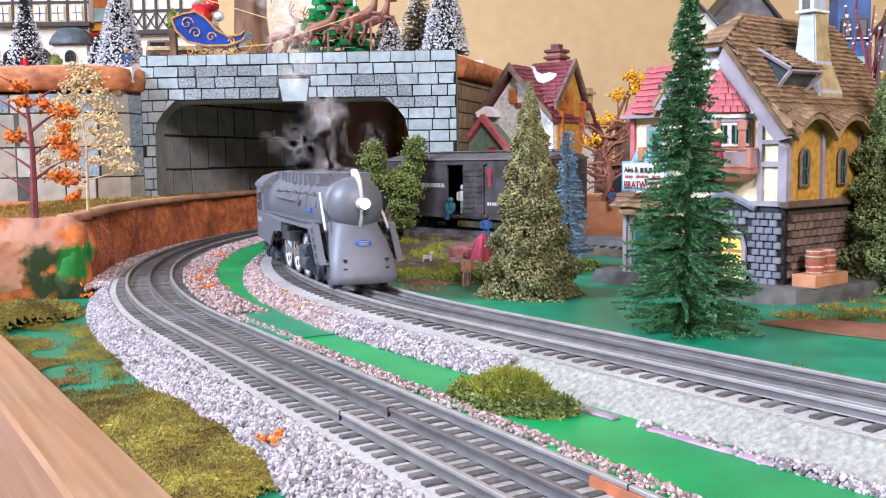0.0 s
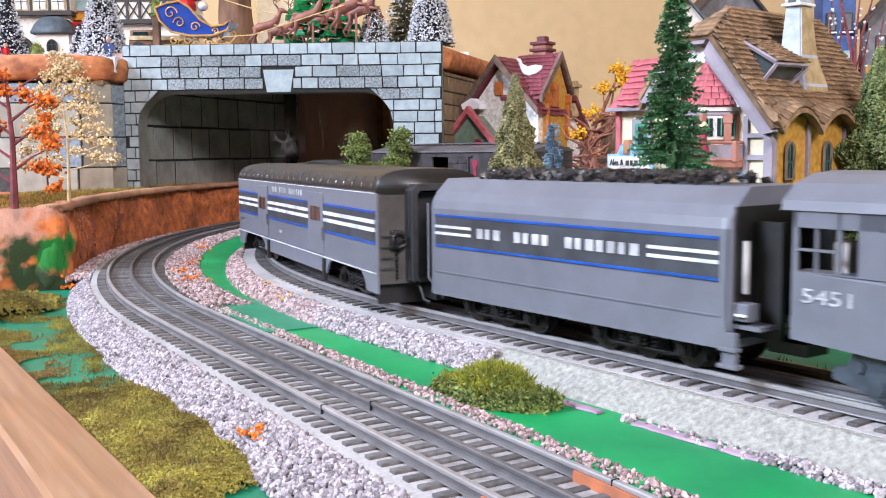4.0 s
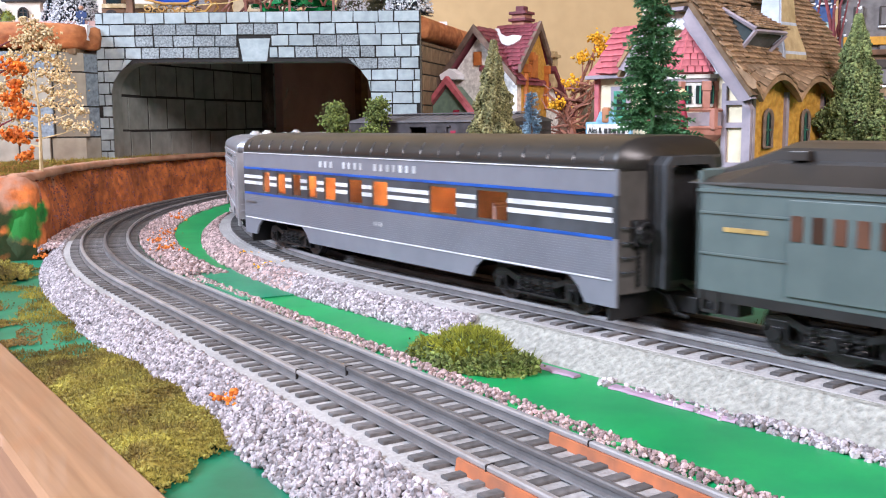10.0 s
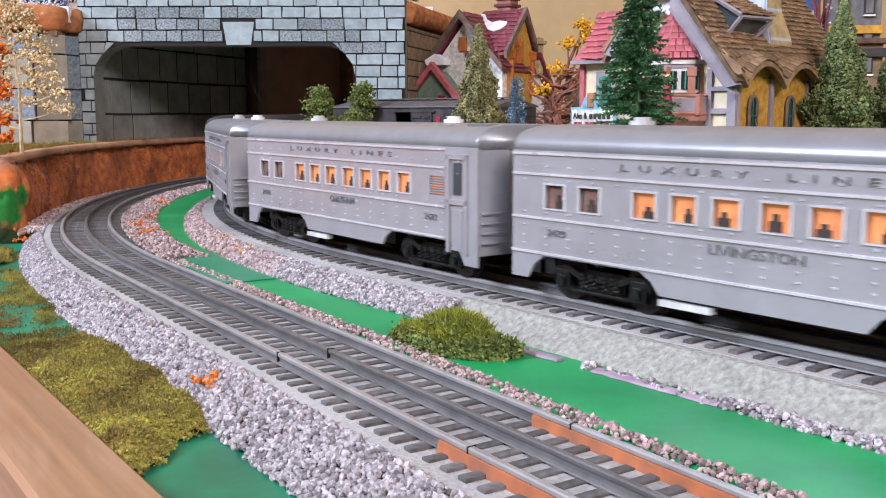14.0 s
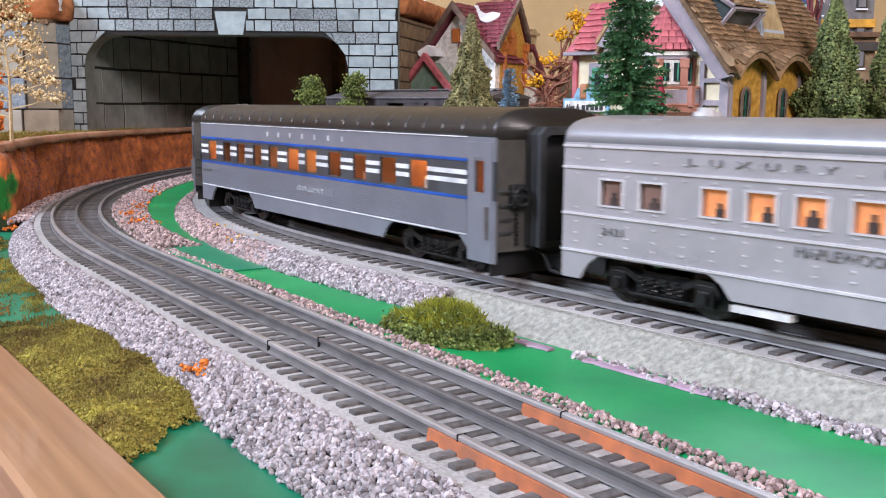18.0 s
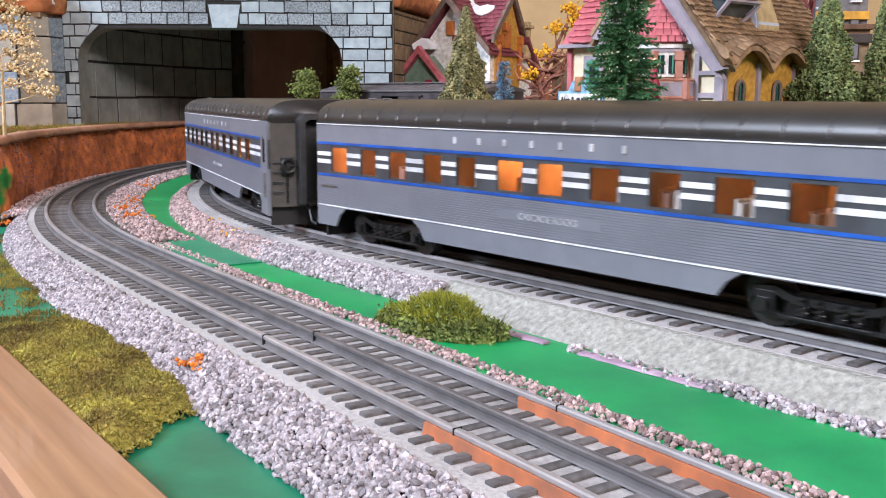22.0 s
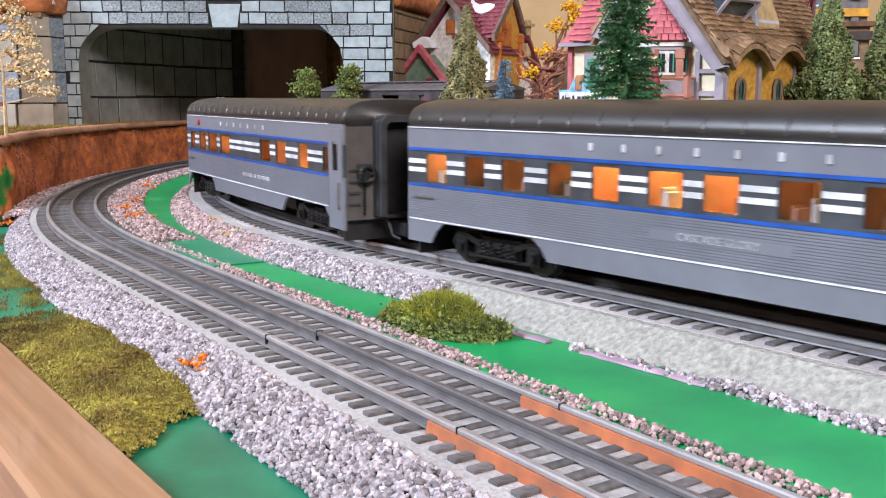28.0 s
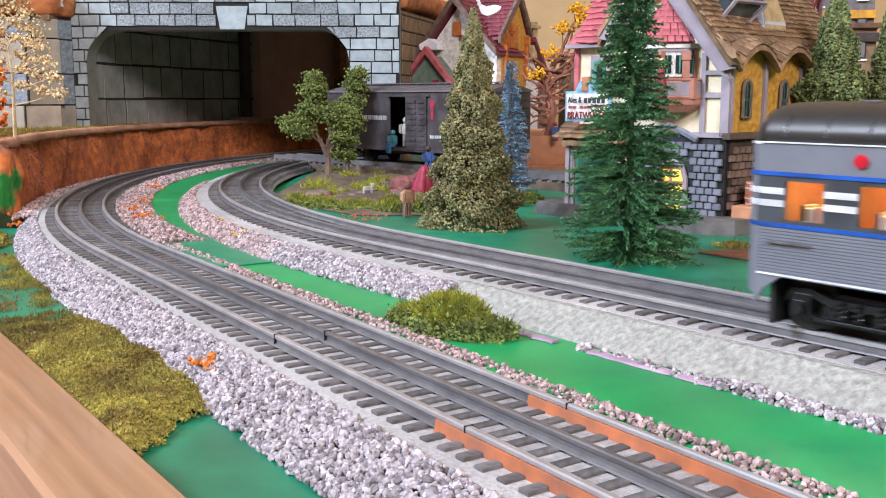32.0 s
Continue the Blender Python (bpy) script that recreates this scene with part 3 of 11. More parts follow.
M.update({
    "cargrey": mat("grey_car_paint", (0.160, 0.173, 0.206), 0.34, col2=(0.143, 0.155, 0.186), scale=90, big=20, bigamt=0.06, bump=0.03),
    "cardark": mat("dark_slate_band_paint", (0.052, 0.062, 0.075), 0.4, scale=90, bigamt=0.08, bump=0.03),
    "carroof": mat("black_roof_paint", (0.026, 0.024, 0.023), 0.38, col2=(0.019, 0.018, 0.017), scale=60, big=18, bigamt=0.25, bump=0.05),
    "blueline": mat("blue_stripe", (0.004, 0.085, 0.42), 0.4, scale=80, bigamt=0.08, bump=0),
    "whiteline": mat("white_stripe", (0.74, 0.76, 0.80), 0.45, scale=80, bigamt=0.06, bump=0),
    "letter": mat("white_lettering", (0.54, 0.56, 0.60), 0.5, scale=90, bigamt=0.1, bump=0),
    "nameletter": mat("faint_pale_lettering", (0.42, 0.44, 0.48), 0.5, scale=90, bigamt=0.1, bump=0),
    "greyletter": mat("grey_lettering", (0.17, 0.17, 0.18), 0.5, bump=0),
    "darkletter": mat("dark_lettering", (0.05, 0.05, 0.055), 0.5, bump=0),
    "gold": mat("gold_lettering", (0.48, 0.33, 0.12), 0.45, scale=300, bump=0),
    "silverroof": mat("silver_roof_paint", (0.27, 0.275, 0.30), 0.36, 0.30, col2=(0.245, 0.25, 0.275), scale=120, big=20, bigamt=0.07, bump=0.04),
    "silvertrim": mat("bright_silver_trim", (0.66, 0.67, 0.72), 0.26, 0.35, col2=(0.60, 0.61, 0.66), scale=120, big=20, bigamt=0.05, bump=0.02),
    "silver": mat("silver_car_paint", (0.42, 0.425, 0.47), 0.30, 0.40, col2=(0.385, 0.39, 0.43), scale=120, big=20, bigamt=0.07, bump=0.04),
    "pullgreen": mat("dark_sage_green_paint", (0.088, 0.122, 0.122), 0.42, col2=(0.074, 0.105, 0.106), scale=90, big=15, bigamt=0.1, bump=0.03),
    "truck": mat("black_truck_casting", (0.009, 0.009, 0.010), 0.42, scale=300, bump=0.1, spec=0.35),
    "spring": mat("dark_spring_steel", (0.035, 0.034, 0.036), 0.35, 0.5, scale=300, bump=0.05),
    "darkwheel": mat("blackened_wheel", (0.028, 0.027, 0.028), 0.38, 0.4, scale=200, bump=0.03),
    "wheel": mat("grey_wheel_steel", (0.23, 0.23, 0.24), 0.4, 0.6, scale=200),
    "black": mat("black_plastic", (0.012, 0.012, 0.013), 0.5, scale=200),
    "diaphragm": mat("dark_grey_diaphragm", (0.034, 0.037, 0.042), 0.55, scale=200),
    # car ends: body grey with shade and a brownish reflection put into the colour
    "carend": mat("shaded_grey_car_end", (0.078, 0.074, 0.070), 0.5, col2=(0.055, 0.052, 0.049), scale=120, bump=0.05),
    "interior": mat("tan_wood_interior", (0.66, 0.42, 0.21), 0.7, col2=(0.55, 0.32, 0.14), scale=60, big=30, bigamt=0.25),
    "dimwindow": mat("dim_brown_window", (0.085, 0.038, 0.024), 0.35, col2=(0.045, 0.022, 0.015), scale=60, obj=0.5, bump=0),
    "dimstrip": mat("dim_rosy_brown_strip", (0.26, 0.15, 0.12), 0.5, col2=(0.16, 0.085, 0.065), scale=80, bump=0),
    "panelling": mat("dark_wood_panelling", (0.30, 0.14, 0.07), 0.6, col2=(0.15, 0.06, 0.028), scale=60, big=30),
    "rosyseat": mat("rosy_seat", (0.42, 0.22, 0.17), 0.7, scale=100),
    "seat": mat("pale_seat", (0.6, 0.55, 0.52), 0.7, scale=100),
    "bulb": mat("warm_bulb", (1.0, 0.62, 0.27), 0.5, emit=150.0, bump=0),
    "paneglow": mat("translucent_lit_window_strip", (0.80, 0.30, 0.10), 0.6, emit=0.30, col2=(0.62, 0.20, 0.07), bump=0),
    "shape": mat("dark_window_shape", (0.05, 0.03, 0.025), 0.7, bump=0),
    "loco": mat("grey_locomotive_paint", (0.134, 0.144, 0.174), 0.46, col2=(0.117, 0.126, 0.153), scale=90, big=18, bigamt=0.08, bump=0.04),
    "locoblue": mat("dark_blue_grey_running_gear", (0.055, 0.072, 0.095), 0.45, scale=150),
    "whitepaint": mat("white_enamel", (0.78, 0.79, 0.80), 0.35, scale=80, bigamt=0.05, bump=0.02),
    "rod": mat("nickel_rod", (0.40, 0.39, 0.38), 0.38, 0.45, scale=200),
    "headlight": mat("headlight_glow", (1.0, 0.78, 0.45), 0.3, emit=5.0, bump=0),
    "redlamp": mat("red_lamp", (0.55, 0.01, 0.03), 0.3, emit=0.15, bump=0),
    "coal": mat("coal", (0.015, 0.015, 0.017), 0.35, scale=200, bump=0.4, island=0.4),
    "badge": mat("blue_oval_badge", (0.05, 0.16, 0.55), 0.35, bump=0),
})


def words(name, text, size, m, material, parent, width=None, depth=0.0002):
    """Raised lettering: baseline along local x, readable from local -y."""
    cu = bpy.data.curves.new(name, "FONT")
    cu.body, cu.size, cu.extrude, cu.align_x, cu.align_y = text, size, depth, "CENTER", "CENTER"
    cu.resolution_u = 2
    tmp = bpy.data.objects.new("tmp", cu)
    me = bpy.data.meshes.new_from_object(tmp)
    bpy.data.objects.remove(tmp)
    me.materials.clear()
    me.materials.append(material)
    ob = new(name, me)
    ob.parent = parent
    sc = 1.0
    if width:
        xs = [v.co.x for v in me.vertices]
        sc = width / (max(xs) - min(xs))
    for v in me.vertices:
        v.co.x *= sc
    ob.matrix_basis = m @ Matrix.Rotation(math.pi / 2, 4, "X")
    return ob


def letter_bars(x0, x1, z, h, groups, y, slim=1.0):
    """A line of writing as plain upright bars, one to a letter."""
    bm = bmesh.new()
    total = sum(groups) + 1.4 * (len(groups) - 1)
    step = (x1 - x0) / total
    x = x0
    for g in groups:
        for i in range(g):
            w = step * (0.66, 0.5, 0.7, 0.58)[i % 4] * slim if g > 1 else h * 0.55
            box(bm, x + 0.1 * step, x + 0.1 * step + w, y - 0.0003, y + 0.0003, z - h / 2, z + h / 2)
            x += step
        x += 1.4 * step
    return bm


def wheelset(parent, x, r, material, seg=24, gauge=0.0159, spokes=0):
    bm = bmesh.new()
    for sgn in (-1, 1):
        disc(bm, (0, sgn * gauge, 0), "y", r, 0.0026, seg)
        disc(bm, (0, sgn * (gauge - 0.0017), 0), "y", r + 0.0011, 0.0009, seg)
        disc(bm, (0, sgn * (gauge + 0.0014), 0), "y", r * 0.80, 0.0006, seg)
        disc(bm, (0, sgn * (gauge + 0.0018), 0), "y", r * 0.34, 0.0012, 12)
    disc(bm, (0, 0, 0), "y", 0.0015, 2 * gauge, 8)
    ob = part("wheelset", bm, material, parent)
    ob.matrix_basis = pose(x, 0, r)
    return ob


def truck(parent, xc, base=0.030, r=0.0078, axles=2, wm="darkwheel"):
    """A passenger truck: arched side frames with journal boxes, coil springs, an equaliser and brake rigging."""
    th = new("truck")
    th.empty_display_size = 0.01
    th.parent = parent
    th.matrix_basis = pose(xc, 0, 0)
    xs = [(-0.5 + i / (axles - 1)) * base for i in range(axles)]
    h = base / 2
    for sgn in (-1, 1):
        y = sgn * 0.0205
        bm = bmesh.new()
        top = [(-h - 0.0055, 0.0098), (-h - 0.0035, 0.0128), (-h + 0.003, 0.0134), (-h * 0.55, 0.0112), (h * 0.55, 0.0112), (h - 0.003, 0.0134), (h + 0.0035, 0.0128), (h + 0.0055, 0.0098)]
        low = [(x, z - 0.0024) for x, z in top]
        loft(bm, [[(x, yy, z) for yy, z in ((y - 0.0011, zl), (y + 0.0011, zl), (y + 0.0011, zt), (y - 0.0011, zt))] for (x, zt), (_, zl) in zip(top, low)])
        loft(bm, [[(x, yy, z) for yy, z in ((y - 0.0007, z0), (y + 0.0007, z0), (y + 0.0007, z0 + 0.0013), (y - 0.0007, z0 + 0.0013))] for x, z0 in ((-h, 0.0072), (-h + 0.005, 0.0038), (h - 0.005, 0.0038), (h, 0.0072))])
        part("sideframe", bm, M["truck"], th)
        for x in xs:
            bm = boxes((x - 0.0034, x + 0.0034, y - 0.0013, y + 0.0013, 0.0042, 0.0118), (x - 0.0021, x + 0.0021, y + sgn * 0.0008 - 0.0013, y + sgn * 0.0008 + 0.0013, 0.0048, 0.0098), bev=0.0004)
            disc(bm, (x, y + sgn * 0.0024, 0.0074), "y", 0.0019, 0.0012, 12)
            part("journal_box", bm, M["truck"], th)
        part("spring_plank", boxes((-base * 0.27, base * 0.27, sgn * 0.0180 - 0.0006, sgn * 0.0180 + 0.0006, 0.0040, 0.0125), bev=0.0003), M["truck"], th)
        for x in (-base * 0.20, -base * 0.08, base * 0.08, base * 0.20):
            bm = bmesh.new()
            pts = [(x + 0.0014 * math.cos(q * 1.05), y + sgn * 0.0010 + 0.0014 * math.sin(q * 1.05), 0.0052 + 0.0062 * q / 24) for q in range(25)]
            tube(bm, pts, 0.00042, 4)
            part("spring", bm, M["spring"], th)
        part("spring_seat", boxes((-base * 0.30, base * 0.30, y - 0.0014, y + 0.0014 + sgn * 0.0006, 0.0043, 0.0052), bev=0.0003), M["truck"], th)
        for x in (-h - 0.0068, h + 0.0048):
            part("brake_hanger", boxes((x, x + 0.0020, sgn * 0.0165 - 0.0014, sgn * 0.0165 + 0.0014, 0.0035, 0.0120), bev=0.0003), M["truck"], th)
    part("bolster", boxes((-0.004, 0.004, -0.019, 0.019, 0.008, 0.012)), M["truck"], th)
    ws = [wheelset(th, x, r, M[wm]) for x in xs]
    return [(w, r) for w in ws]


def lower_side(L, y, t, ztop, zmid, zend, zcut, cuts, end=0.03):
    """The skirt: one plate with rounded cut-outs over the trucks."""
    pts = [(-L / 2, ztop), (-L / 2, zend)]
    c = 0.005
    for xc, hwid in cuts:
        za = zend if xc < 0 else zmid
        zb = zmid if xc < 0 else zend
        pts += [(xc - hwid - c, za), (xc - hwid - c * 0.3, za + (zcut - za) * 0.6), (xc - hwid + c * 0.7, zcut), (xc + hwid - c * 0.7, zcut), (xc + hwid + c * 0.3, zb + (zcut - zb) * 0.6), (xc + hwid + c, zb)]
    pts += [(L / 2, zend), (L / 2, ztop)]
    bm = bmesh.new()
    f = bm.faces.new([bm.verts.new((x, y, z)) for x, z in pts])
    ex = bmesh.ops.extrude_face_region(bm, geom=[f])
    bmesh.ops.translate(bm, verts=[v for v in ex["geom"] if isinstance(v, bmesh.types.BMVert)], vec=(0, t, 0))
    bmesh.ops.recalc_face_normals(bm, faces=bm.faces[:])
    return bm


def roof_mesh(L, hw, ze, zt, n=14, taper=0.004, xr=None):
    """A rounded roof from eave ze to crown zt."""
    bm = bmesh.new()
    rings = []
    for x, k in ((-L / 2, 0.955), (-L / 2 + taper * 0.5, 0.988), (-L / 2 + 1.2 * taper, 1.0), (L / 2 - 1.2 * taper, 1.0), (L / 2 - taper * 0.5, 0.988), (L / 2, 0.955)):
        ring = []
        for i in range(n + 1):
            a = math.pi * i / n
            ring.append((x, hw * math.copysign(abs(math.cos(a)) ** 0.55, math.cos(a)), ze + (zt - ze) * k * math.sin(a) ** 0.8))
        ring += [(x, -hw + 0.002, ze - 0.001), (x, hw - 0.002, ze - 0.001)]
        rings.append(ring)
    loft(bm, rings)
    bmesh.ops.recalc_face_normals(bm, faces=bm.faces[:])
    return bm


def end_wall(th, L, hw, z0, ze, sx, mb, md):
    """End of a car: wall, diaphragm with its dark doorway, grab irons, brake wheel, coupler."""
    x = sx * L / 2
    part("end_wall", boxes((min(x, x - sx * 0.0015), max(x, x - sx * 0.0015), -hw + 0.001, hw - 0.001, z0, ze + 0.004)), mb, th)
    w, zt = 0.013, ze + 0.004
    d = 0.0095
    for k in range(5):
        ww = w - (0.0006 if k % 2 else 0)
        xa, xb = x + sx * d * k / 5, x + sx * d * (k + 0.85) / 5
        xa, xb = min(xa, xb), max(xa, xb)
        arch = [(-ww, 0.014), (-ww, zt - 0.003), (-ww + 0.003, zt), (ww - 0.003, zt), (ww, zt - 0.003), (ww, 0.014)]
        inner = [(-ww + 0.003, 0.014), (-ww + 0.003, zt - 0.0045), (-ww + 0.005, zt - 0.0030), (ww - 0.005, zt - 0.0030), (ww - 0.003, zt - 0.0045), (ww - 0.003, 0.014)]
        bm = bmesh.new()
        loft(bm, [[(xa, *a), (xb, *a), (xb, *b), (xa, *b)] for a, b in zip(arch, inner)])
        bmesh.ops.recalc_face_normals(bm, faces=bm.faces[:])
        part("diaphragm_fold", bm, md, th)
    part("doorway", boxes((min(x, x + sx * 0.002), max(x, x + sx * 0.002), -0.010, 0.010, 0.015, ze)), M["black"], th)
    for k in range(4):
        z = 0.020 + 0.0052 * k
        bm = bmesh.new()
        tube(bm, [(x + sx * 0.0005, -hw + 0.0022, z), (x + sx * 0.0022, -hw + 0.0022, z), (x + sx * 0.0022, -hw + 0.0072, z), (x + sx * 0.0005, -hw + 0.0072, z)], 0.0004, 5)
        part("grab_iron", bm, md, th)
    bm = bmesh.new()
    n = 16
    for k in range(n):
        a, b = 2 * math.pi * k / n, 2 * math.pi * (k + 1) / n
        tube(bm, [(x + sx * 0.0048, -hw + 0.0095 + 0.0034 * math.cos(a), 0.0335 + 0.0034 * math.sin(a)), (x + sx * 0.0048, -hw + 0.0095 + 0.0034 * math.cos(b), 0.0335 + 0.0034 * math.sin(b))], 0.0008, 5)
    for k in range(3):
        a = 2.1 * k
        tube(bm, [(x + sx * 0.0045, -hw + 0.0095, 0.0335), (x + sx * 0.0048, -hw + 0.0095 + 0.0034 * math.cos(a), 0.0335 + 0.0034 * math.sin(a))], 0.0005, 4)
    tube(bm, [(x, -hw + 0.0095, 0.0335), (x + sx * 0.0050, -hw + 0.0095, 0.0335)], 0.0014, 8)
    bw = part("brake_wheel", bm, M["black"], th)
    part("brake_housing", boxes((min(x, x + sx * 0.0034), max(x, x + sx * 0.0034), -hw + 0.0064, -hw + 0.0126, 0.0290, 0.0380), bev=0.0006), M["black"], bw)
    bm = bmesh.new()
    for k in range(9):
        bmq = [(x + sx * (0.0016 + 0.0006 * (m % 2)), -hw + 0.0095, 0.0290 - 0.0016 * (k + m / 2)) for m in range(3)]
        tube(bm, bmq, 0.0006, 4)
    part("brake_chain", bm, M["black"], bw)
    for yy in (-0.0075, 0.0060):
        bm = bmesh.new()
        tube(bm, [(x, yy, 0.0125), (x + sx * 0.006, yy, 0.0105), (x + sx * 0.010, yy, 0.0050), (x + sx * 0.014, yy * 0.8, 0.0040)], 0.0008, 6)
        part("air_hose", bm, M["black"], th)
    part("coupler", boxes((min(x, x + sx * 0.016), max(x, x + sx * 0.016), -0.004, 0.004, 0.005, 0.011), (min(x, x + sx * 0.02), max(x, x + sx * 0.02), -0.0018, 0.0018, 0.006, 0.010), bev=0.0005), M["black"], th)


def glass_mat():
    m = bpy.data.materials.new("window_glass")
    m.use_nodes = True
    n, l = m.node_tree.nodes, m.node_tree.links
    out = n["Material Output"]
    n.remove(n["Principled BSDF"])
    tr, gl, mx = n.new("ShaderNodeBsdfTransparent"), n.new("ShaderNodeBsdfGlossy"), n.new("ShaderNodeMixShader")
    gl.inputs["Roughness"].default_value = 0.06
    mx.inputs[0].default_value = 0.05
    l.new(tr.outputs[0], mx.inputs[1])
    l.new(gl.outputs[0], mx.inputs[2])
    l.new(mx.outputs[0], out.inputs["Surface"])
    return m


M["glass"] = glass_mat()


def interior(th, L, hw, holes, z0, z1, seed, bright):
    """Floor, ceiling, partitions and seats behind the windows; each compartment has a lamp under its ceiling, some far brighter than others."""
    rnd = random.Random(seed)
    part("interior_floor", boxes((-L / 2 + 0.004, L / 2 - 0.004, -hw + 0.002, hw - 0.002, z0 - 0.006, z0 - 0.004)), M["interior"], th)
    part("interior_wall", boxes((-L / 2 + 0.004, L / 2 - 0.004, 0.002, 0.004, z0 - 0.004, z1 + 0.006)), M["interior"], th)
    part("interior_ceiling", boxes((-L / 2 + 0.004, L / 2 - 0.004, -hw + 0.002, hw - 0.002, z1 + 0.0060, z1 + 0.0066)), M["interior"], th)
    hs = sorted(holes)
    for i, (a, b) in enumerate(hs):
        lit = bright[i % len(bright)]
        if i:
            x = (hs[i - 1][1] + a) / 2
            part("partition", boxes((x - 0.0006, x + 0.0006, -hw + 0.002, 0.002, z0 - 0.004, z1 + 0.0059)), M["panelling"], th)
        for k in range(1 if rnd.random() < 0.35 else 2):
            c = a + (b - a) * (rnd.uniform(0.12, 0.40) if k else rnd.uniform(0.55, 0.85))
            h = rnd.uniform(0.0030, 0.0062)
            w = rnd.uniform(0.0011, 0.0022)
            y0 = -hw + rnd.uniform(0.004, 0.009)
            part("seat", boxes((c - w, c + w, y0, y0 + 0.007, z0 - 0.004, z0 + h * 0.75), (c - w, c - w * 0.2, y0, y0 + 0.007, z0, z0 + h), bev=0.0004), M[rnd.choice(("seat", "panelling", "rosyseat"))], th)
        if rnd.random() < 0.5:
            c = a + (b - a) * rnd.uniform(0.2, 0.7)
            part("table", boxes((c - 0.0026, c + 0.0026, -hw + 0.012, -hw + 0.018, z0 + 0.0012, z0 + 0.0018), (c - 0.0004, c + 0.0004, -hw + 0.0146, -hw + 0.0154, z0 - 0.004, z0 + 0.0012)), M["panelling"], th)
        hb = 0.0034 if lit else 0.0013
        part("lamp", boxes(((a + b) / 2 - hb, (a + b) / 2 + hb, -0.0125 - hb * 0.8, -0.0125 + hb * 0.8, z1 + 0.0052, z1 + 0.0059)), M["bulb"], th, "glowing warm ceiling lamp")
    # end compartments behind the doors
    for x in (hs[0][0] - 0.003, hs[-1][1] + 0.003) if hs else ():
        part("partition", boxes((x - 0.0006, x + 0.0006, -hw + 0.002, 0.002, z0 - 0.004, z1 + 0.0059)), M["panelling"], th)
    if hs and L / 2 - hs[-1][1] > 0.02:
        part("lamp", boxes((L / 2 - 0.0145, L / 2 - 0.0095, -0.0150, -0.0105, z1 + 0.0052, z1 + 0.0059)), M["bulb"], th, "glowing warm ceiling lamp")


def stripes(th, L, hw, holes, zb, zt, x0, x1):
    """Blue lines above and below the windows, and two white lines on the piers between them."""
    y = -hw
    for z in (zb, zt):
        part("blue_stripe", boxes((x0, x1, y - 0.0003, y, z - 0.0006, z + 0.0006)), M["blueline"], th)
    x = x0
    d = zt - zb
    for a, b in sorted(holes) + [(x1, x1)]:
        if a - x > 0.0015:
            for k in (0.36, 0.60):
                part("white_stripe", boxes((x, a - 0.0002, y - 0.0003, y, zb + d * k, zb + d * (k + 0.125))), M["whiteline"], th)
        x = b + 0.0002


def piers(th, L, holes, z0, z1, y, material):
    """The wall between the windows, pier by pier."""
    x = -L / 2
    for a, b in sorted(holes) + [(L / 2, L / 2)]:
        if a > x + 0.0002:
            part("window_pier", boxes((x, a, y, y + 0.0012, z0, z1)), material, th)
        x = b


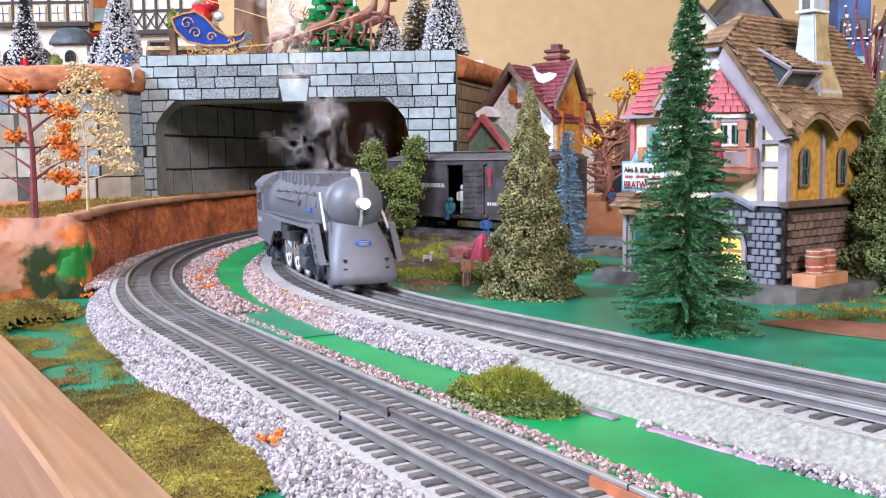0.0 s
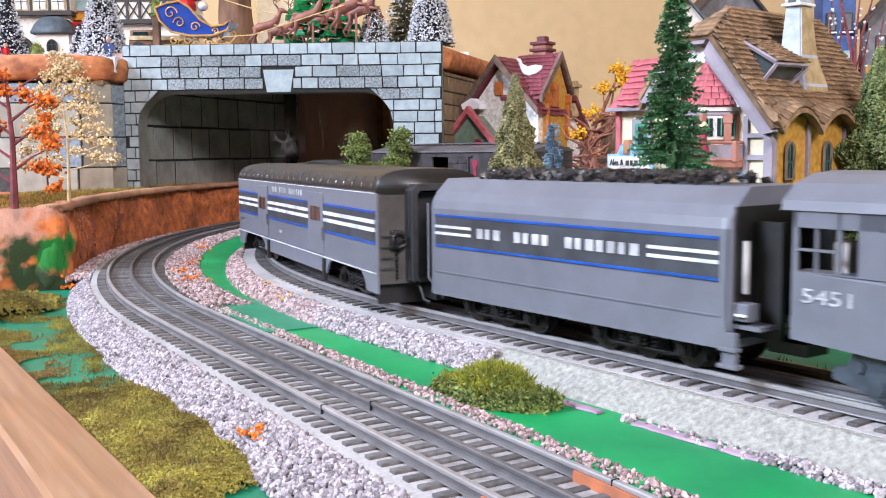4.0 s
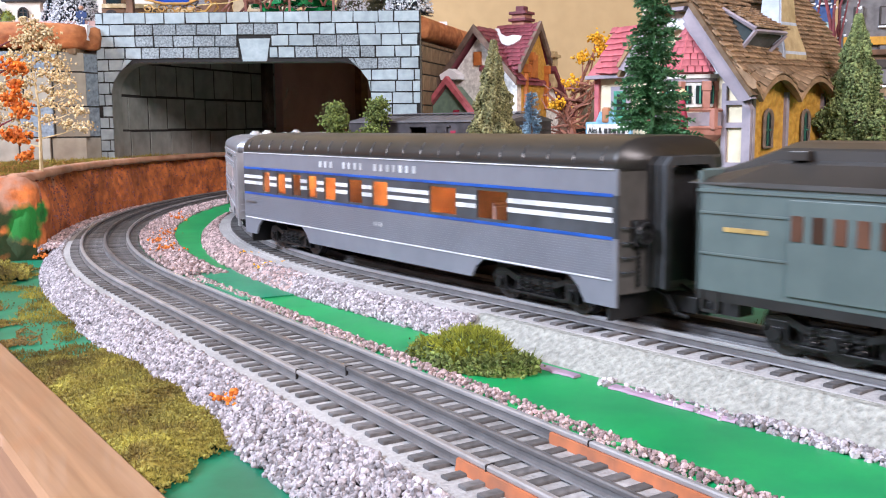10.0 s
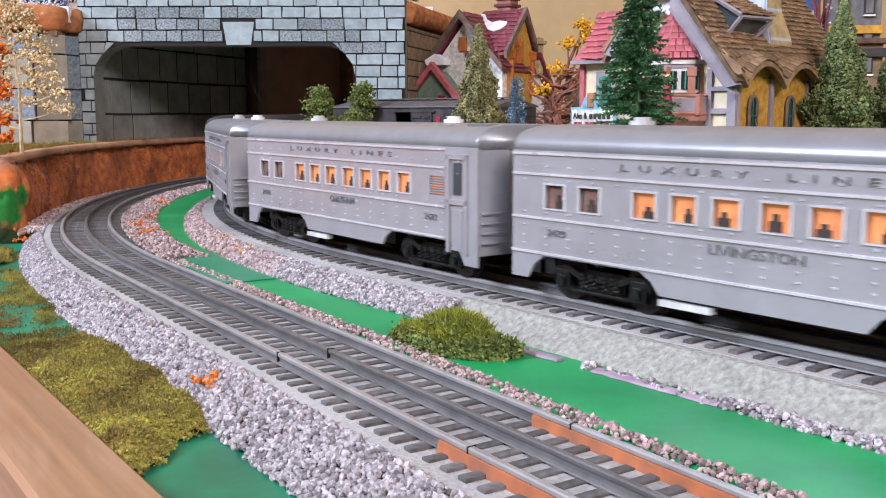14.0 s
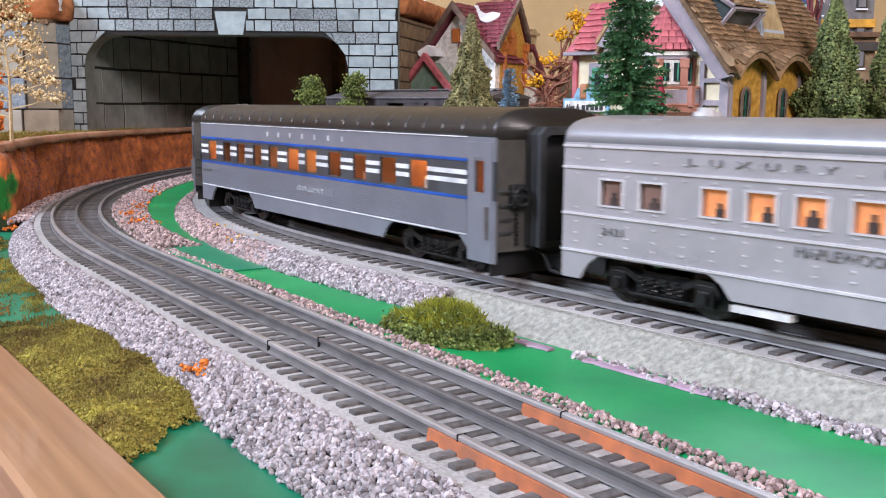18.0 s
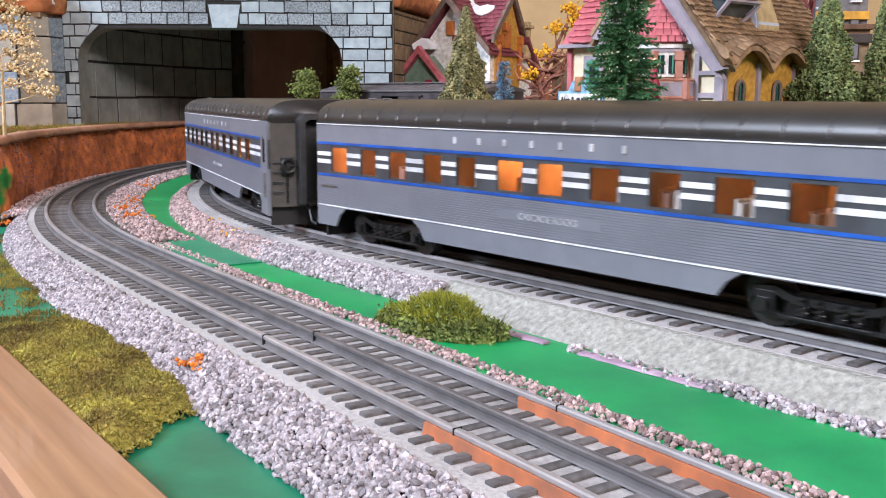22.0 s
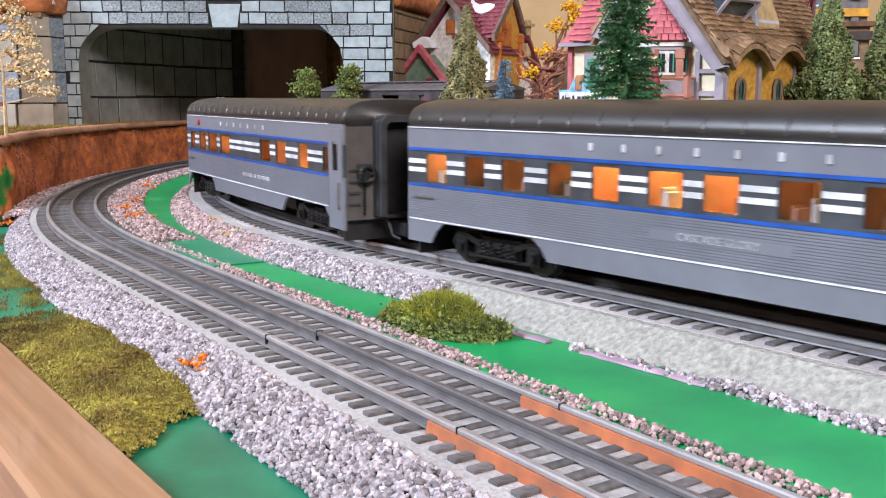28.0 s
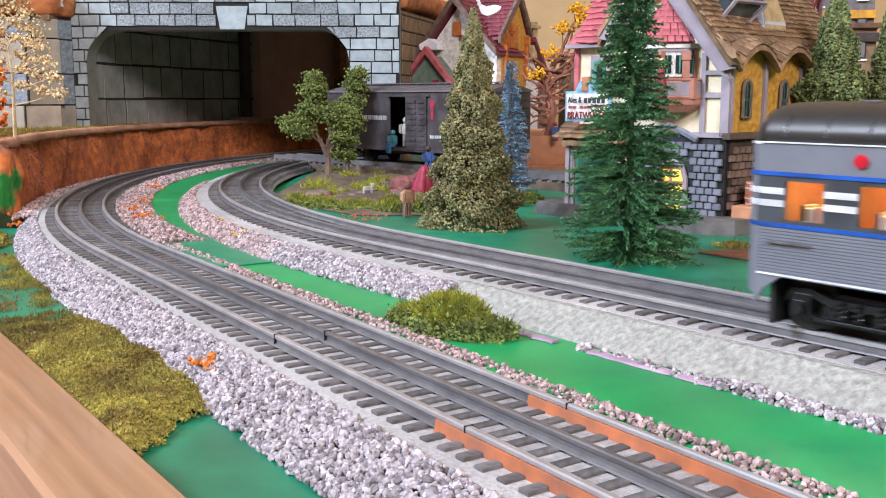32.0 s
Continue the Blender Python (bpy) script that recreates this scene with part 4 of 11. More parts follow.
def streamlined_car(L, label, holes, writing=None, baggage=False, observation=False, seed=1, bright=(1, 0, 0), door=True, name_words=None, group="grey streamlined cars"):
    th = thing("passenger_car", Matrix(), label, "train car", group)
    hw, ze, zt = 0.0275, 0.056, 0.0675
    zb, zw0, zw1, zbt = 0.0318, 0.0335, 0.0448, 0.0468
    xt = L / 2 - 0.0500
    y = -hw
    doors = [(L / 2 - 0.0128, L / 2 - 0.0066)] if door and not baggage else []
    xs1 = L / 2 - (0.0182 if doors else 0.002)
    part("upper_side", boxes((-L / 2, L / 2, y, y + 0.0012, zbt, ze)), M["cargrey"], th)
    piers(th, L, holes + doors, zb, zbt, y, M["cargrey" if baggage else "cardark"])
    cut = 0.0295
    part("skirt", lower_side(L, y, 0.0012, zb, 0.0085, 0.0075, 0.0165, [(-xt, cut) if not observation else (-L / 2 + 0.0335, 0.0285), (xt, cut)]), M["cargrey"], th)
    part("far_side", boxes((-L / 2, L / 2, hw - 0.0012, hw, 0.0065, ze)), M["cargrey"], th)
    # last three boxes: added black plates that stand in for shade under the car
    part("underframe", boxes((-L / 2 + 0.004, L / 2 - 0.004, -hw + 0.002, hw - 0.002, 0.0165, 0.0185), (-0.05, 0.05, -0.018, 0.018, 0.008, 0.0165), (-L / 2 + 0.0045, -L / 2 + 0.0060, -0.0255, 0.0258, 0.0020, 0.0165), (L / 2 - 0.0060, L / 2 - 0.0045, -0.0255, 0.0258, 0.0020, 0.0165), (-L / 2 + 0.006, L / 2 - 0.006, 0.0246, 0.0258, -0.0035, 0.0165)), M["black"], th)
    for k in range(14):
        z = 0.0180 + k * 0.00094
        part("flute", boxes((-L / 2 + 0.001, xs1, y - 0.00024, y, z, z + 0.00056)), M["cargrey"], th)
    part("white_skirt_line", boxes((-L / 2 + 0.001, xs1, y - 0.0004, y, 0.0169, 0.01745)), M["whiteline"], th)
    part("white_eave_line", boxes((-L / 2 + 0.001, xs1, y - 0.0005, y, ze - 0.0004, ze)), M["whiteline"], th)
    part("roof", roof_mesh(L, hw, ze, zt), M["carroof"], th, smooth=True)
    bm = bmesh.new()
    for i in range(22):
        x = -L / 2 + 0.008 + (L - 0.016) * i / 21
        tube(bm, [(x, -(hw + 0.0001) * math.cos(a) ** 0.55, ze + 0.0001 + (zt - ze) * math.sin(a) ** 0.8) for a in (0.15, 0.22, 0.29)], 0.00038, 4)
    part("eave_rivets", bm, M["wheel"], th)
    bm = bmesh.new()
    n = 22
    for i in range(n):
        x = -L / 2 + 0.008 + (L - 0.016) * i / (n - 1)
        for k in range(5):
            a0_, a1_ = math.pi * (1 - 0.02 - 0.035 * k), math.pi * (1 - 0.02 - 0.035 * (k + 1))
            f = lambda a: (hw * math.copysign(abs(math.cos(a)) ** 0.55, math.cos(a)), ze + (zt - ze) * math.sin(a) ** 0.8 + 0.0001)
            (ya, za), (yb, zb_) = f(a0_), f(a1_)
            tube(bm, [(x, ya, za), (x, yb, zb_)], 0.00035, 4)
    part("roof_rib", bm, M["diaphragm"], th)
    bm = bmesh.new()
    for x in (-L / 2 + 0.022, -L / 2 + 0.034):
        tube(bm, [(x, -0.012, zt - 0.0015), (x, -0.012, zt), (x + 0.006, -0.012, zt), (x + 0.006, -0.012, zt - 0.0015)], 0.0005, 5)
    part("roof_grab", bm, M["wheel"], th)
    part("grab_handle", boxes((-L / 2 + 0.004, -L / 2 + 0.018, y - 0.0012, y - 0.0006, 0.0265, 0.0271)), M["wheel"], th)
    # window panes and what is behind them
    for a, b in holes:
        part("pane", boxes((a, b, y + 0.0005, y + 0.0008, zb if baggage else zw0, zw1)), M["glass"], th)
        if not baggage:
            part("window_frame", boxes((a, b, y + 0.0002, y + 0.0012, zb, zw0), (a, b, y + 0.0002, y + 0.0012, zw1, zbt)), M["cardark"], th)
    interior(th, L, hw, holes, zw0, zw1, seed, bright)
    if baggage:
        bays = []
        x = -L / 2 + 0.002
        for (a, b) in writing["doors"]:
            bays.append((x, a))
            x = b
            dr = part("baggage_door", boxes((a, b, y - 0.0008, y, 0.0185, ze - 0.003), bev=0.0003), M["cargrey"], th)
            part("door_handle", boxes((b + 0.0005, b + 0.0015, y - 0.002, y, 0.027, 0.034)), M["wheel"], dr)
            for k in range(4):
                wa = a + (b - a) * (0.18 + 0.17 * k)
                part("door_window", boxes((wa, wa + (b - a) * 0.12, y - 0.0011, y - 0.0006, 0.037, 0.045)), M["dimwindow"], dr, "dim brown window")
            part("step", boxes((b - 0.001, b + 0.002, y - 0.0014, y + 0.001, 0.004, 0.0165)), M["black"], th)
        bays.append((x, xs1))
        for a, b in bays:
            part("band", boxes((a, b, y - 0.0003, y, zb, zbt)), M["cardark"], th)
            for z in (zb, zbt):
                part("blue_stripe", boxes((a, b, y - 0.0006, y, z - 0.0006, z + 0.0006)), M["blueline"], th)
            for k in (0.36, 0.62):
                part("white_stripe", boxes((a, b, y - 0.0006, y, zb + 0.015 * k, zb + 0.015 * (k + 0.13))), M["whiteline"], th)
    else:
        stripes(th, L, hw, holes, zb, zbt, -L / 2 + 0.001, xs1)
    if doors:
        a, b = doors[0]
        d = part("vestibule_door", boxes((a - 0.0045, a, y - 0.0004, y + 0.001, 0.0075, ze - 0.002), (b, b + 0.0051, y - 0.0004, y + 0.001, 0.0075, ze - 0.002), (a, b, y - 0.0004, y + 0.001, 0.0075, 0.0345), (a, b, y - 0.0004, y + 0.001, 0.048, ze - 0.002)), M["cargrey"], th)
        part("door_window", boxes((a, b, y + 0.0005, y + 0.0008, 0.0345, 0.048)), M["glass"], d)
        part("door_handle", boxes((b + 0.002, b + 0.003, y - 0.0018, y, 0.017, 0.0295)), M["wheel"], d)
    for (x0, x1, z, h, groups) in (writing or {}).get("bars", ()):
        part("lettering", letter_bars(x0, x1, z, h * 0.85, groups, y - 0.0002, 0.62), M["letter"], th)
    if name_words:
        part("name_board", boxes((-0.026, 0.026, y - 0.0003, y, 0.0226, 0.0264)), M["cargrey"], th)
        words("name_lettering", name_words, 0.0036, pose(0, y - 0.0004, 0.0245), M["nameletter"], th, width=0.030)
    if observation:
        bm = bmesh.new()
        rings = []
        for z in (0.011, zb, ze, ze + 0.004, ze + 0.008, zt - 0.001):
            k = 1 if z <= ze else math.sqrt(max(0.02, 1 - ((z - ze) / (zt - ze)) ** 2))
            rings.append([(-L / 2 + 0.001 - 0.011 * k * math.cos(a), hw * k * math.sin(a) * 0.995, z) for a in [-math.pi / 2 + math.pi * i / 12 for i in range(13)]])
        loft(bm, rings[:3], closed=False)
        part("rounded_end", bm, M["cargrey"], th, smooth=True)
        bm = bmesh.new()
        loft(bm, rings[2:], closed=False)
        part("end_roof", bm, M["carroof"], th, smooth=True)
        for z, m_, w in ((zb, "blueline", 0.0006), (zbt, "blueline", 0.0006), (0.0382, "whiteline", 0.0009), (0.0418, "whiteline", 0.0009), (ze - 0.0004, "whiteline", 0.0004)):
            bm = bmesh.new()
            loft(bm, [[(-L / 2 + 0.001 - 0.0113 * math.cos(a), (hw + 0.0003) * math.sin(a), z + s * w) for a in [-math.pi / 2 + math.pi * i / 12 for i in range(13)]] for s in (-1, 1)], closed=False)
            part("blue_stripe" if m_ == "blueline" else "white_stripe", bm, M[m_], th)
        bm = bmesh.new()
        disc(bm, (-L / 2 + 0.0315, y - 0.0004, ze - 0.0045), "y", 0.0019, 0.001, 16)
        part("marker_lamp", bm, M["redlamp"], th, "red marker lamp")
        # the end wall's colour carries its shade
        end_wall(th, L, hw, 0.012, ze, 1, M["carend"], M["diaphragm"])
    else:
        for sx in (-1, 1):
            end_wall(th, L, hw, 0.012, ze, sx, M["carend"], M["diaphragm"])
    ws = truck(th, -xt + (-0.0165 if observation else 0), 0.0425, 0.0092) + truck(th, xt, 0.0425, 0.0092)
    return th, 2 * xt, ws


def spread(L, spans):
    return [(-L / 2 + a * L, -L / 2 + b * L) for a, b in spans]


def silver_car(L, label, name_words, number, seed):
    th = thing("passenger_car", Matrix(), label, "train car", "silver passenger cars")
    hw, ze, zt = 0.0272, 0.0555, 0.0648
    y = -hw
    xt = L / 2 - 0.040
    z0, z1 = 0.0345, 0.0430
    cent = [0.105, 0.185, 0.30, 0.375, 0.45, 0.53, 0.605, 0.68, 0.755]
    holes = [(-L / 2 + (c - 0.022) * L, -L / 2 + (c + 0.022) * L) for c in cent]
    louvre = (-L / 2 + 0.845 * L, -L / 2 + 0.895 * L)
    part("upper_side", boxes((-L / 2, L / 2, y, y + 0.0012, z1, ze)), M["silver"], th)
    piers(th, L, holes + [louvre], z0, z1, y, M["silver"])
    part("skirt", lower_side(L, y, 0.0012, z0, 0.0095, 0.0075, 0.0165, [(-xt, 0.0265), (xt, 0.0265)]), M["silver"], th)
    part("far_side", boxes((-L / 2, L / 2, hw - 0.0012, hw, 0.0065, ze)), M["silver"], th)
    # the last box is an added black plate for the shade behind the trucks
    part("underframe", boxes((-L / 2 + 0.004, L / 2 - 0.004, -hw + 0.002, hw - 0.002, 0.0165, 0.0185), (-0.03, 0.03, -0.016, 0.016, 0.008, 0.0165), (-L / 2 + 0.006, L / 2 - 0.006, 0.0246, 0.0258, -0.0035, 0.0165)), M["black"], th)
    for z in (0.0175, 0.0305, 0.0468, ze - 0.0012):
        part("trim_rail", boxes((-L / 2, L / 2 - 0.022, y - 0.0006, y, z - 0.0004, z + 0.0004)), M["silvertrim"], th)
    part("roof", roof_mesh(L, hw, ze, zt, taper=0.003), M["silverroof"], th, smooth=True)
    bm = bmesh.new()
    for i in range(int(L / 0.0115)):
        x = -L / 2 + 0.006 + i * 0.0115
        for z in (0.0205, 0.0235, 0.0275, 0.0325, 0.0445, 0.0495):
            box(bm, x, x + 0.0012, y - 0.0004, y, z, z + 0.0005)
    part("rivets", bm, M["silvertrim"], th)
    for a, b in holes:
        part("window_frame", boxes((a - 0.001, b + 0.001, y - 0.0005, y, z0 - 0.0006, z0), (a - 0.001, b + 0.001, y - 0.0005, y, z1, z1 + 0.0006), (a - 0.001, a, y - 0.0005, y, z0, z1), (b, b + 0.001, y - 0.0005, y, z0, z1)), M["silvertrim"], th)
    part("window_strip", boxes((holes[2][0] - 0.003, holes[-1][1] + 0.003, y + 0.0014, y + 0.0018, z0 - 0.001, z1 + 0.001)), M["paneglow"], th, "lit orange translucent window strip")
    part("window_strip", boxes((holes[0][0] - 0.002, holes[1][1] + 0.002, y + 0.0014, y + 0.0018, z0 - 0.001, z1 + 0.001)), M["dimstrip"], th, "dim brown window strip")
    rnd = random.Random(seed)
    for a, b in holes:
        bm = bmesh.new()
        w = rnd.uniform(0.0014, 0.0024)
        c = (a + b) / 2 + rnd.uniform(-0.0015, 0.0015)
        h = rnd.uniform(0.0038, 0.0055)
        box(bm, c - w, c + w, y + 0.0010, y + 0.0012, z0, z0 + h * 0.6)
        box(bm, c - w * 0.45, c + w * 0.45, y + 0.0010, y + 0.0012, z0 + h * 0.6, z0 + h)
        part("window_shape", bm, M["shape"], th, "plain dark shape behind the window")
    part("louvre_back", boxes((louvre[0], louvre[1], y + 0.0014, y + 0.0018, z0, z1)), M["paneglow"], th)
    for k in range(8):
        part("louvre", boxes((louvre[0], louvre[1], y, y + 0.001, z0 + 0.00106 * k, z0 + 0.00106 * k + 0.0005)), M["silver"], th)
    d0 = L / 2 - 0.020
    d = part("vestibule_door", boxes((d0, d0 + 0.002, y - 0.001, y, 0.012, ze - 0.003), (d0 + 0.012, d0 + 0.014, y - 0.001, y, 0.012, ze - 0.003), (d0, d0 + 0.014, y - 0.001, y, ze - 0.005, ze - 0.003), (d0, d0 + 0.014, y - 0.001, y, 0.032, 0.034)), M["silver"], th)
    part("door_window", boxes((d0 + 0.004, d0 + 0.0095, y - 0.0004, y + 0.0002, 0.036, 0.049)), M["cardark"], d)
    part("door_panel", boxes((d0 + 0.003, d0 + 0.011, y - 0.0005, y, 0.013, 0.030), bev=0.0002), M["silver"], d)
    for x in (-0.30 * L, 0.28 * L):
        bm = bmesh.new()
        disc(bm, (x, -0.004, zt + 0.0008), "z", 0.0045, 0.0016, 12)
        disc(bm, (x, -0.004, zt + 0.0022), "z", 0.0030, 0.0014, 12)
        part("roof_vent", bm, M["whitepaint"], th)
    bm = bmesh.new()
    for x in (-L / 2 + 0.026, L / 2 - 0.040):
        box(bm, x, x + 0.010, -0.018, -0.008, zt - 0.004, zt - 0.0006)
    for k in range(6):
        box(bm, L / 2 - 0.018 + 0.0024 * k, L / 2 - 0.0168 + 0.0024 * k, -0.019, 0.002, zt - 0.0045, zt - 0.0002)
    part("roof_hatch", bm, M["silverroof"], th)
    words("lettering", "L  U  X  U  R  Y      L  I  N  E  S", 0.0032, pose(-0.02 * L, y - 0.0003, 0.0508), M["greyletter"], th, width=0.098)
    words("name_lettering", name_words, 0.0046, pose(0.0, y - 0.0003, 0.0272), M["greyletter"], th, width=0.0033 * len(name_words))
    for x in (-L / 2 + 0.024, L / 2 - 0.032):
        words("number_lettering", number, 0.0036, pose(x, y - 0.0003, 0.0255), M["greyletter"], th, width=0.0095)
    part("step", boxes((-0.035, -0.015, y - 0.001, y + 0.003, 0.0065, 0.0085)), M["whitepaint"], th)
    for sx in (-1, 1):
        x = sx * L / 2
        part("end_wall", boxes((min(x, x - sx * 0.0015), max(x, x - sx * 0.0015), -hw + 0.001, hw - 0.001, 0.012, ze + 0.003)), M["silver"], th)
        part("end_doorway", boxes((min(x, x + sx * 0.0004), max(x, x + sx * 0.0004), -0.009, 0.009, 0.015, ze - 0.003)), M["interior"], th, "dim brown end doorway")
        bm = bmesh.new()
        for yy in (-0.0105, 0.009):
            box(bm, min(x, x + sx * 0.006), max(x, x + sx * 0.006), yy, yy + 0.0015, 0.015, ze - 0.001)
        box(bm, min(x, x + sx * 0.006), max(x, x + sx * 0.006), -0.0105, 0.0105, ze - 0.002, ze)
        part("vestibule_frame", bm, M["silver"], th)
        for k in range(4):
            for y0 in (-hw + 0.002, 0.0125):
                part("end_railing", boxes((min(x, x + sx * 0.002), max(x, x + sx * 0.002), y0, y0 + 0.0125, 0.017 + k * 0.004, 0.0177 + k * 0.004)), M["silver"], th)
        part("coupler", boxes((min(x, x + sx * 0.012), max(x, x + sx * 0.012), -0.004, 0.004, 0.005, 0.011)), M["black"], th)
    ws = truck(th, -xt, 0.036, 0.0088) + truck(th, xt, 0.036, 0.0088)
    return th, 2 * xt, ws


def green_car(L):
    th = thing("baggage_car", Matrix(), "dark sage green clerestory baggage car with gold lettering", "train car")
    hw, ze = 0.0270, 0.0525
    y = -hw
    xt = L / 2 - 0.046
    zb = 0.0185
    part("side", boxes((-L / 2, L / 2, y, y + 0.0012, zb, ze), bev=0.0002), M["pullgreen"], th)
    part("far_side", boxes((-L / 2, L / 2, hw - 0.0012, hw, zb, ze)), M["pullgreen"], th)
    part("floor_frame", boxes((-L / 2, L / 2, -hw, hw, zb - 0.003, zb), (-0.05, 0.05, -0.012, 0.012, 0.010, zb - 0.003)), M["black"], th)
    bm = bmesh.new()
    prof = [(-hw - 0.0008, ze - 0.0005), (-hw - 0.0006, ze + 0.001), (-0.020, ze + 0.0065), (-0.0165, ze + 0.0075), (-0.0163, ze + 0.0105), (-0.0155, ze + 0.0112), (-0.008, ze + 0.0128), (0, ze + 0.0133)]
    prof = prof + [(-a, b) for a, b in prof[-2::-1]]
    flat = [(a, ze + (b - ze) * 0.45 if b > ze + 0.002 else b) for a, b in prof]
    loft(bm, [[(x, a, b) for a, b in pr] for x, pr in ((-L / 2 - 0.004, [(a * 0.96, ze + (b - ze) * 0.25) for a, b in prof]), (-L / 2 + 0.010, [(a, ze + (b - ze) * 0.62) for a, b in prof]), (-L / 2 + 0.022, prof), (L / 2 - 0.022, prof), (L / 2 - 0.010, [(a, ze + (b - ze) * 0.62) for a, b in prof]), (L / 2 + 0.004, [(a * 0.96, ze + (b - ze) * 0.25) for a, b in prof]))])
    bmesh.ops.recalc_face_normals(bm, faces=bm.faces[:])
    part("roof", bm, M["carroof"], th)
    for k in range(7):
        x = -L / 2 + 0.030 + k * (L - 0.060) / 6
        part("roof_vent", boxes((x - 0.003, x + 0.003, -0.0195, -0.0150, ze + 0.0075, ze + 0.0105), bev=0.0004), M["carroof"], th)
    part("eave_rail", boxes((-L / 2, L / 2, y - 0.0006, y, ze - 0.0026, ze - 0.0016)), M["pullgreen"], th)
    for x0, x1, z in ((-L / 2, -0.30 * L, 0.0435), (-L / 2, -0.30 * L, 0.0305), (-0.28 * L, 0.15 * L, 0.0425), (-0.28 * L, 0.15 * L, 0.0285), (0.25 * L, L / 2, 0.0425), (0.25 * L, L / 2, 0.0275)):
        part("belt_rail", boxes((x0 + 0.001, x1 - 0.001, y - 0.0006, y, z - 0.0003, z + 0.0003)), M["pullgreen"], th)
    for a, b in ((-0.37 * L, -0.21 * L), (0.155 * L, 0.245 * L)):
        d = part("baggage_door", boxes((a, b, y - 0.0009, y, 0.0205, ze - 0.0035), bev=0.0002), M["pullgreen"], th)
        n = 6 if b - a > 0.03 else 3
        w = (b - a) / n
        for k in range(n):
            part("door_window", boxes((a + w * (k + 0.18), a + w * (k + 0.72), y - 0.0013, y - 0.0004, 0.037, 0.0445)), M["paneglow"] if n == 3 and k else M["dimwindow"], d, "window strip in the door")
    part("lettering", letter_bars(-0.185 * L, 0.135 * L, 0.0460, 0.0046, (7,), y - 0.0002, 0.85), M["gold"], th, "gold lettering")
    part("small_lettering", boxes((0.275 * L, 0.445 * L, y - 0.0004, y, 0.0352, 0.0368), (0.325 * L, 0.395 * L, y - 0.0004, y, 0.0325, 0.0338)), M["gold"], th, "gold lettering")
    part("small_lettering", boxes((-0.46 * L, -0.40 * L, y - 0.0004, y, 0.0378, 0.0392), (-0.045 * L, 0.0, y - 0.0004, y, 0.0238, 0.0254)), M["gold"], th, "gold lettering")
    for x in (0.262 * L, 0.472 * L):
        for z in (0.031, 0.022):
            part("grab_iron", boxes((x, x + 0.0016, y - 0.0012, y, z, z + 0.005)), M["pullgreen"], th)
    for sx in (-1, 1):
        x = sx * L / 2
        part("end_wall", boxes((min(x, x - sx * 0.0015), max(x, x - sx * 0.0015), -hw, hw, zb, ze + 0.004)), M["pullgreen"], th)
        bm = bmesh.new()
        for yy in (-0.014, 0.011):
            box(bm, min(x, x + sx * 0.008), max(x, x + sx * 0.008), yy, yy + 0.003, zb - 0.002, ze + 0.001)
        box(bm, min(x, x + sx * 0.008), max(x, x + sx * 0.008), -0.014, 0.014, ze + 0.001, ze + 0.004)
        part("end_frame", bm, M["pullgreen"], th)
        part("doorway", boxes((min(x, x + sx * 0.001), max(x, x + sx * 0.001), -0.011, 0.011, zb, ze + 0.001)), M["black"], th)
        part("coupler", boxes((min(x, x + sx * 0.014), max(x, x + sx * 0.014), -0.004, 0.004, 0.006, 0.012)), M["black"], th)
        part("step", boxes((min(x - sx * 0.009, x - sx * 0.002), max(x - sx * 0.009, x - sx * 0.002), y - 0.0005, y + 0.002, zb - 0.007, zb - 0.006), (min(x - sx * 0.009, x - sx * 0.008), max(x - sx * 0.009, x - sx * 0.008), y - 0.0005, y + 0.002, zb - 0.007, zb), (min(x - sx * 0.003, x - sx * 0.002), max(x - sx * 0.003, x - sx * 0.002), y - 0.0005, y + 0.002, zb - 0.007, zb)), M["black"], th)
    ws = truck(th, -xt, 0.038, 0.0085, 3) + truck(th, xt, 0.038, 0.0085, 3)
    for sx in (-1, 1):
        w = wheelset(th, sx * xt + 0.0235, 0.0088, M["wheel"])
        ws.append((w, 0.0088))
    return th, 2 * xt, ws


def driver(parent, x, r, sgn):
    """A white disc driver with dark holes and a pale tyre."""
    bm = bmesh.new()
    disc(bm, (0, 0, 0), "y", r * 0.90, 0.0024, 32)
    ob = part("driver", bm, M["whitepaint"], parent, "white disc driving wheel")
    ob.matrix_basis = pose(x, sgn * 0.0165, r)
    bm = bmesh.new()
    n = 32
    rings = []
    for k in range(n + 1):
        a = 2 * math.pi * k / n
        rings.append([(q * math.cos(a), yy, q * math.sin(a)) for q, yy in ((r * 0.88, -0.0018), (r, -0.0016), (r, 0.0016), (r * 0.88, 0.0016))])
    loft(bm, rings, caps=False)
    part("tyre", bm, M["wheel"], ob)
    bm = bmesh.new()
    for k in range(7):
        a = 2 * math.pi * k / 7
        disc(bm, (r * 0.55 * math.cos(a), sgn * 0.00125, r * 0.55 * math.sin(a)), "y", r * (0.13 if k % 2 else 0.09), 0.0003, 10)
    part("hole", bm, M["black"], ob)
    bm = bmesh.new()
    disc(bm, (0, sgn * 0.0016, 0), "y", r * 0.22, 0.0012, 14)
    disc(bm, (r * 0.42, sgn * 0.002, 0), "y", r * 0.15, 0.003, 12)
    part("hub", bm, M["rod"], ob)
    return ob


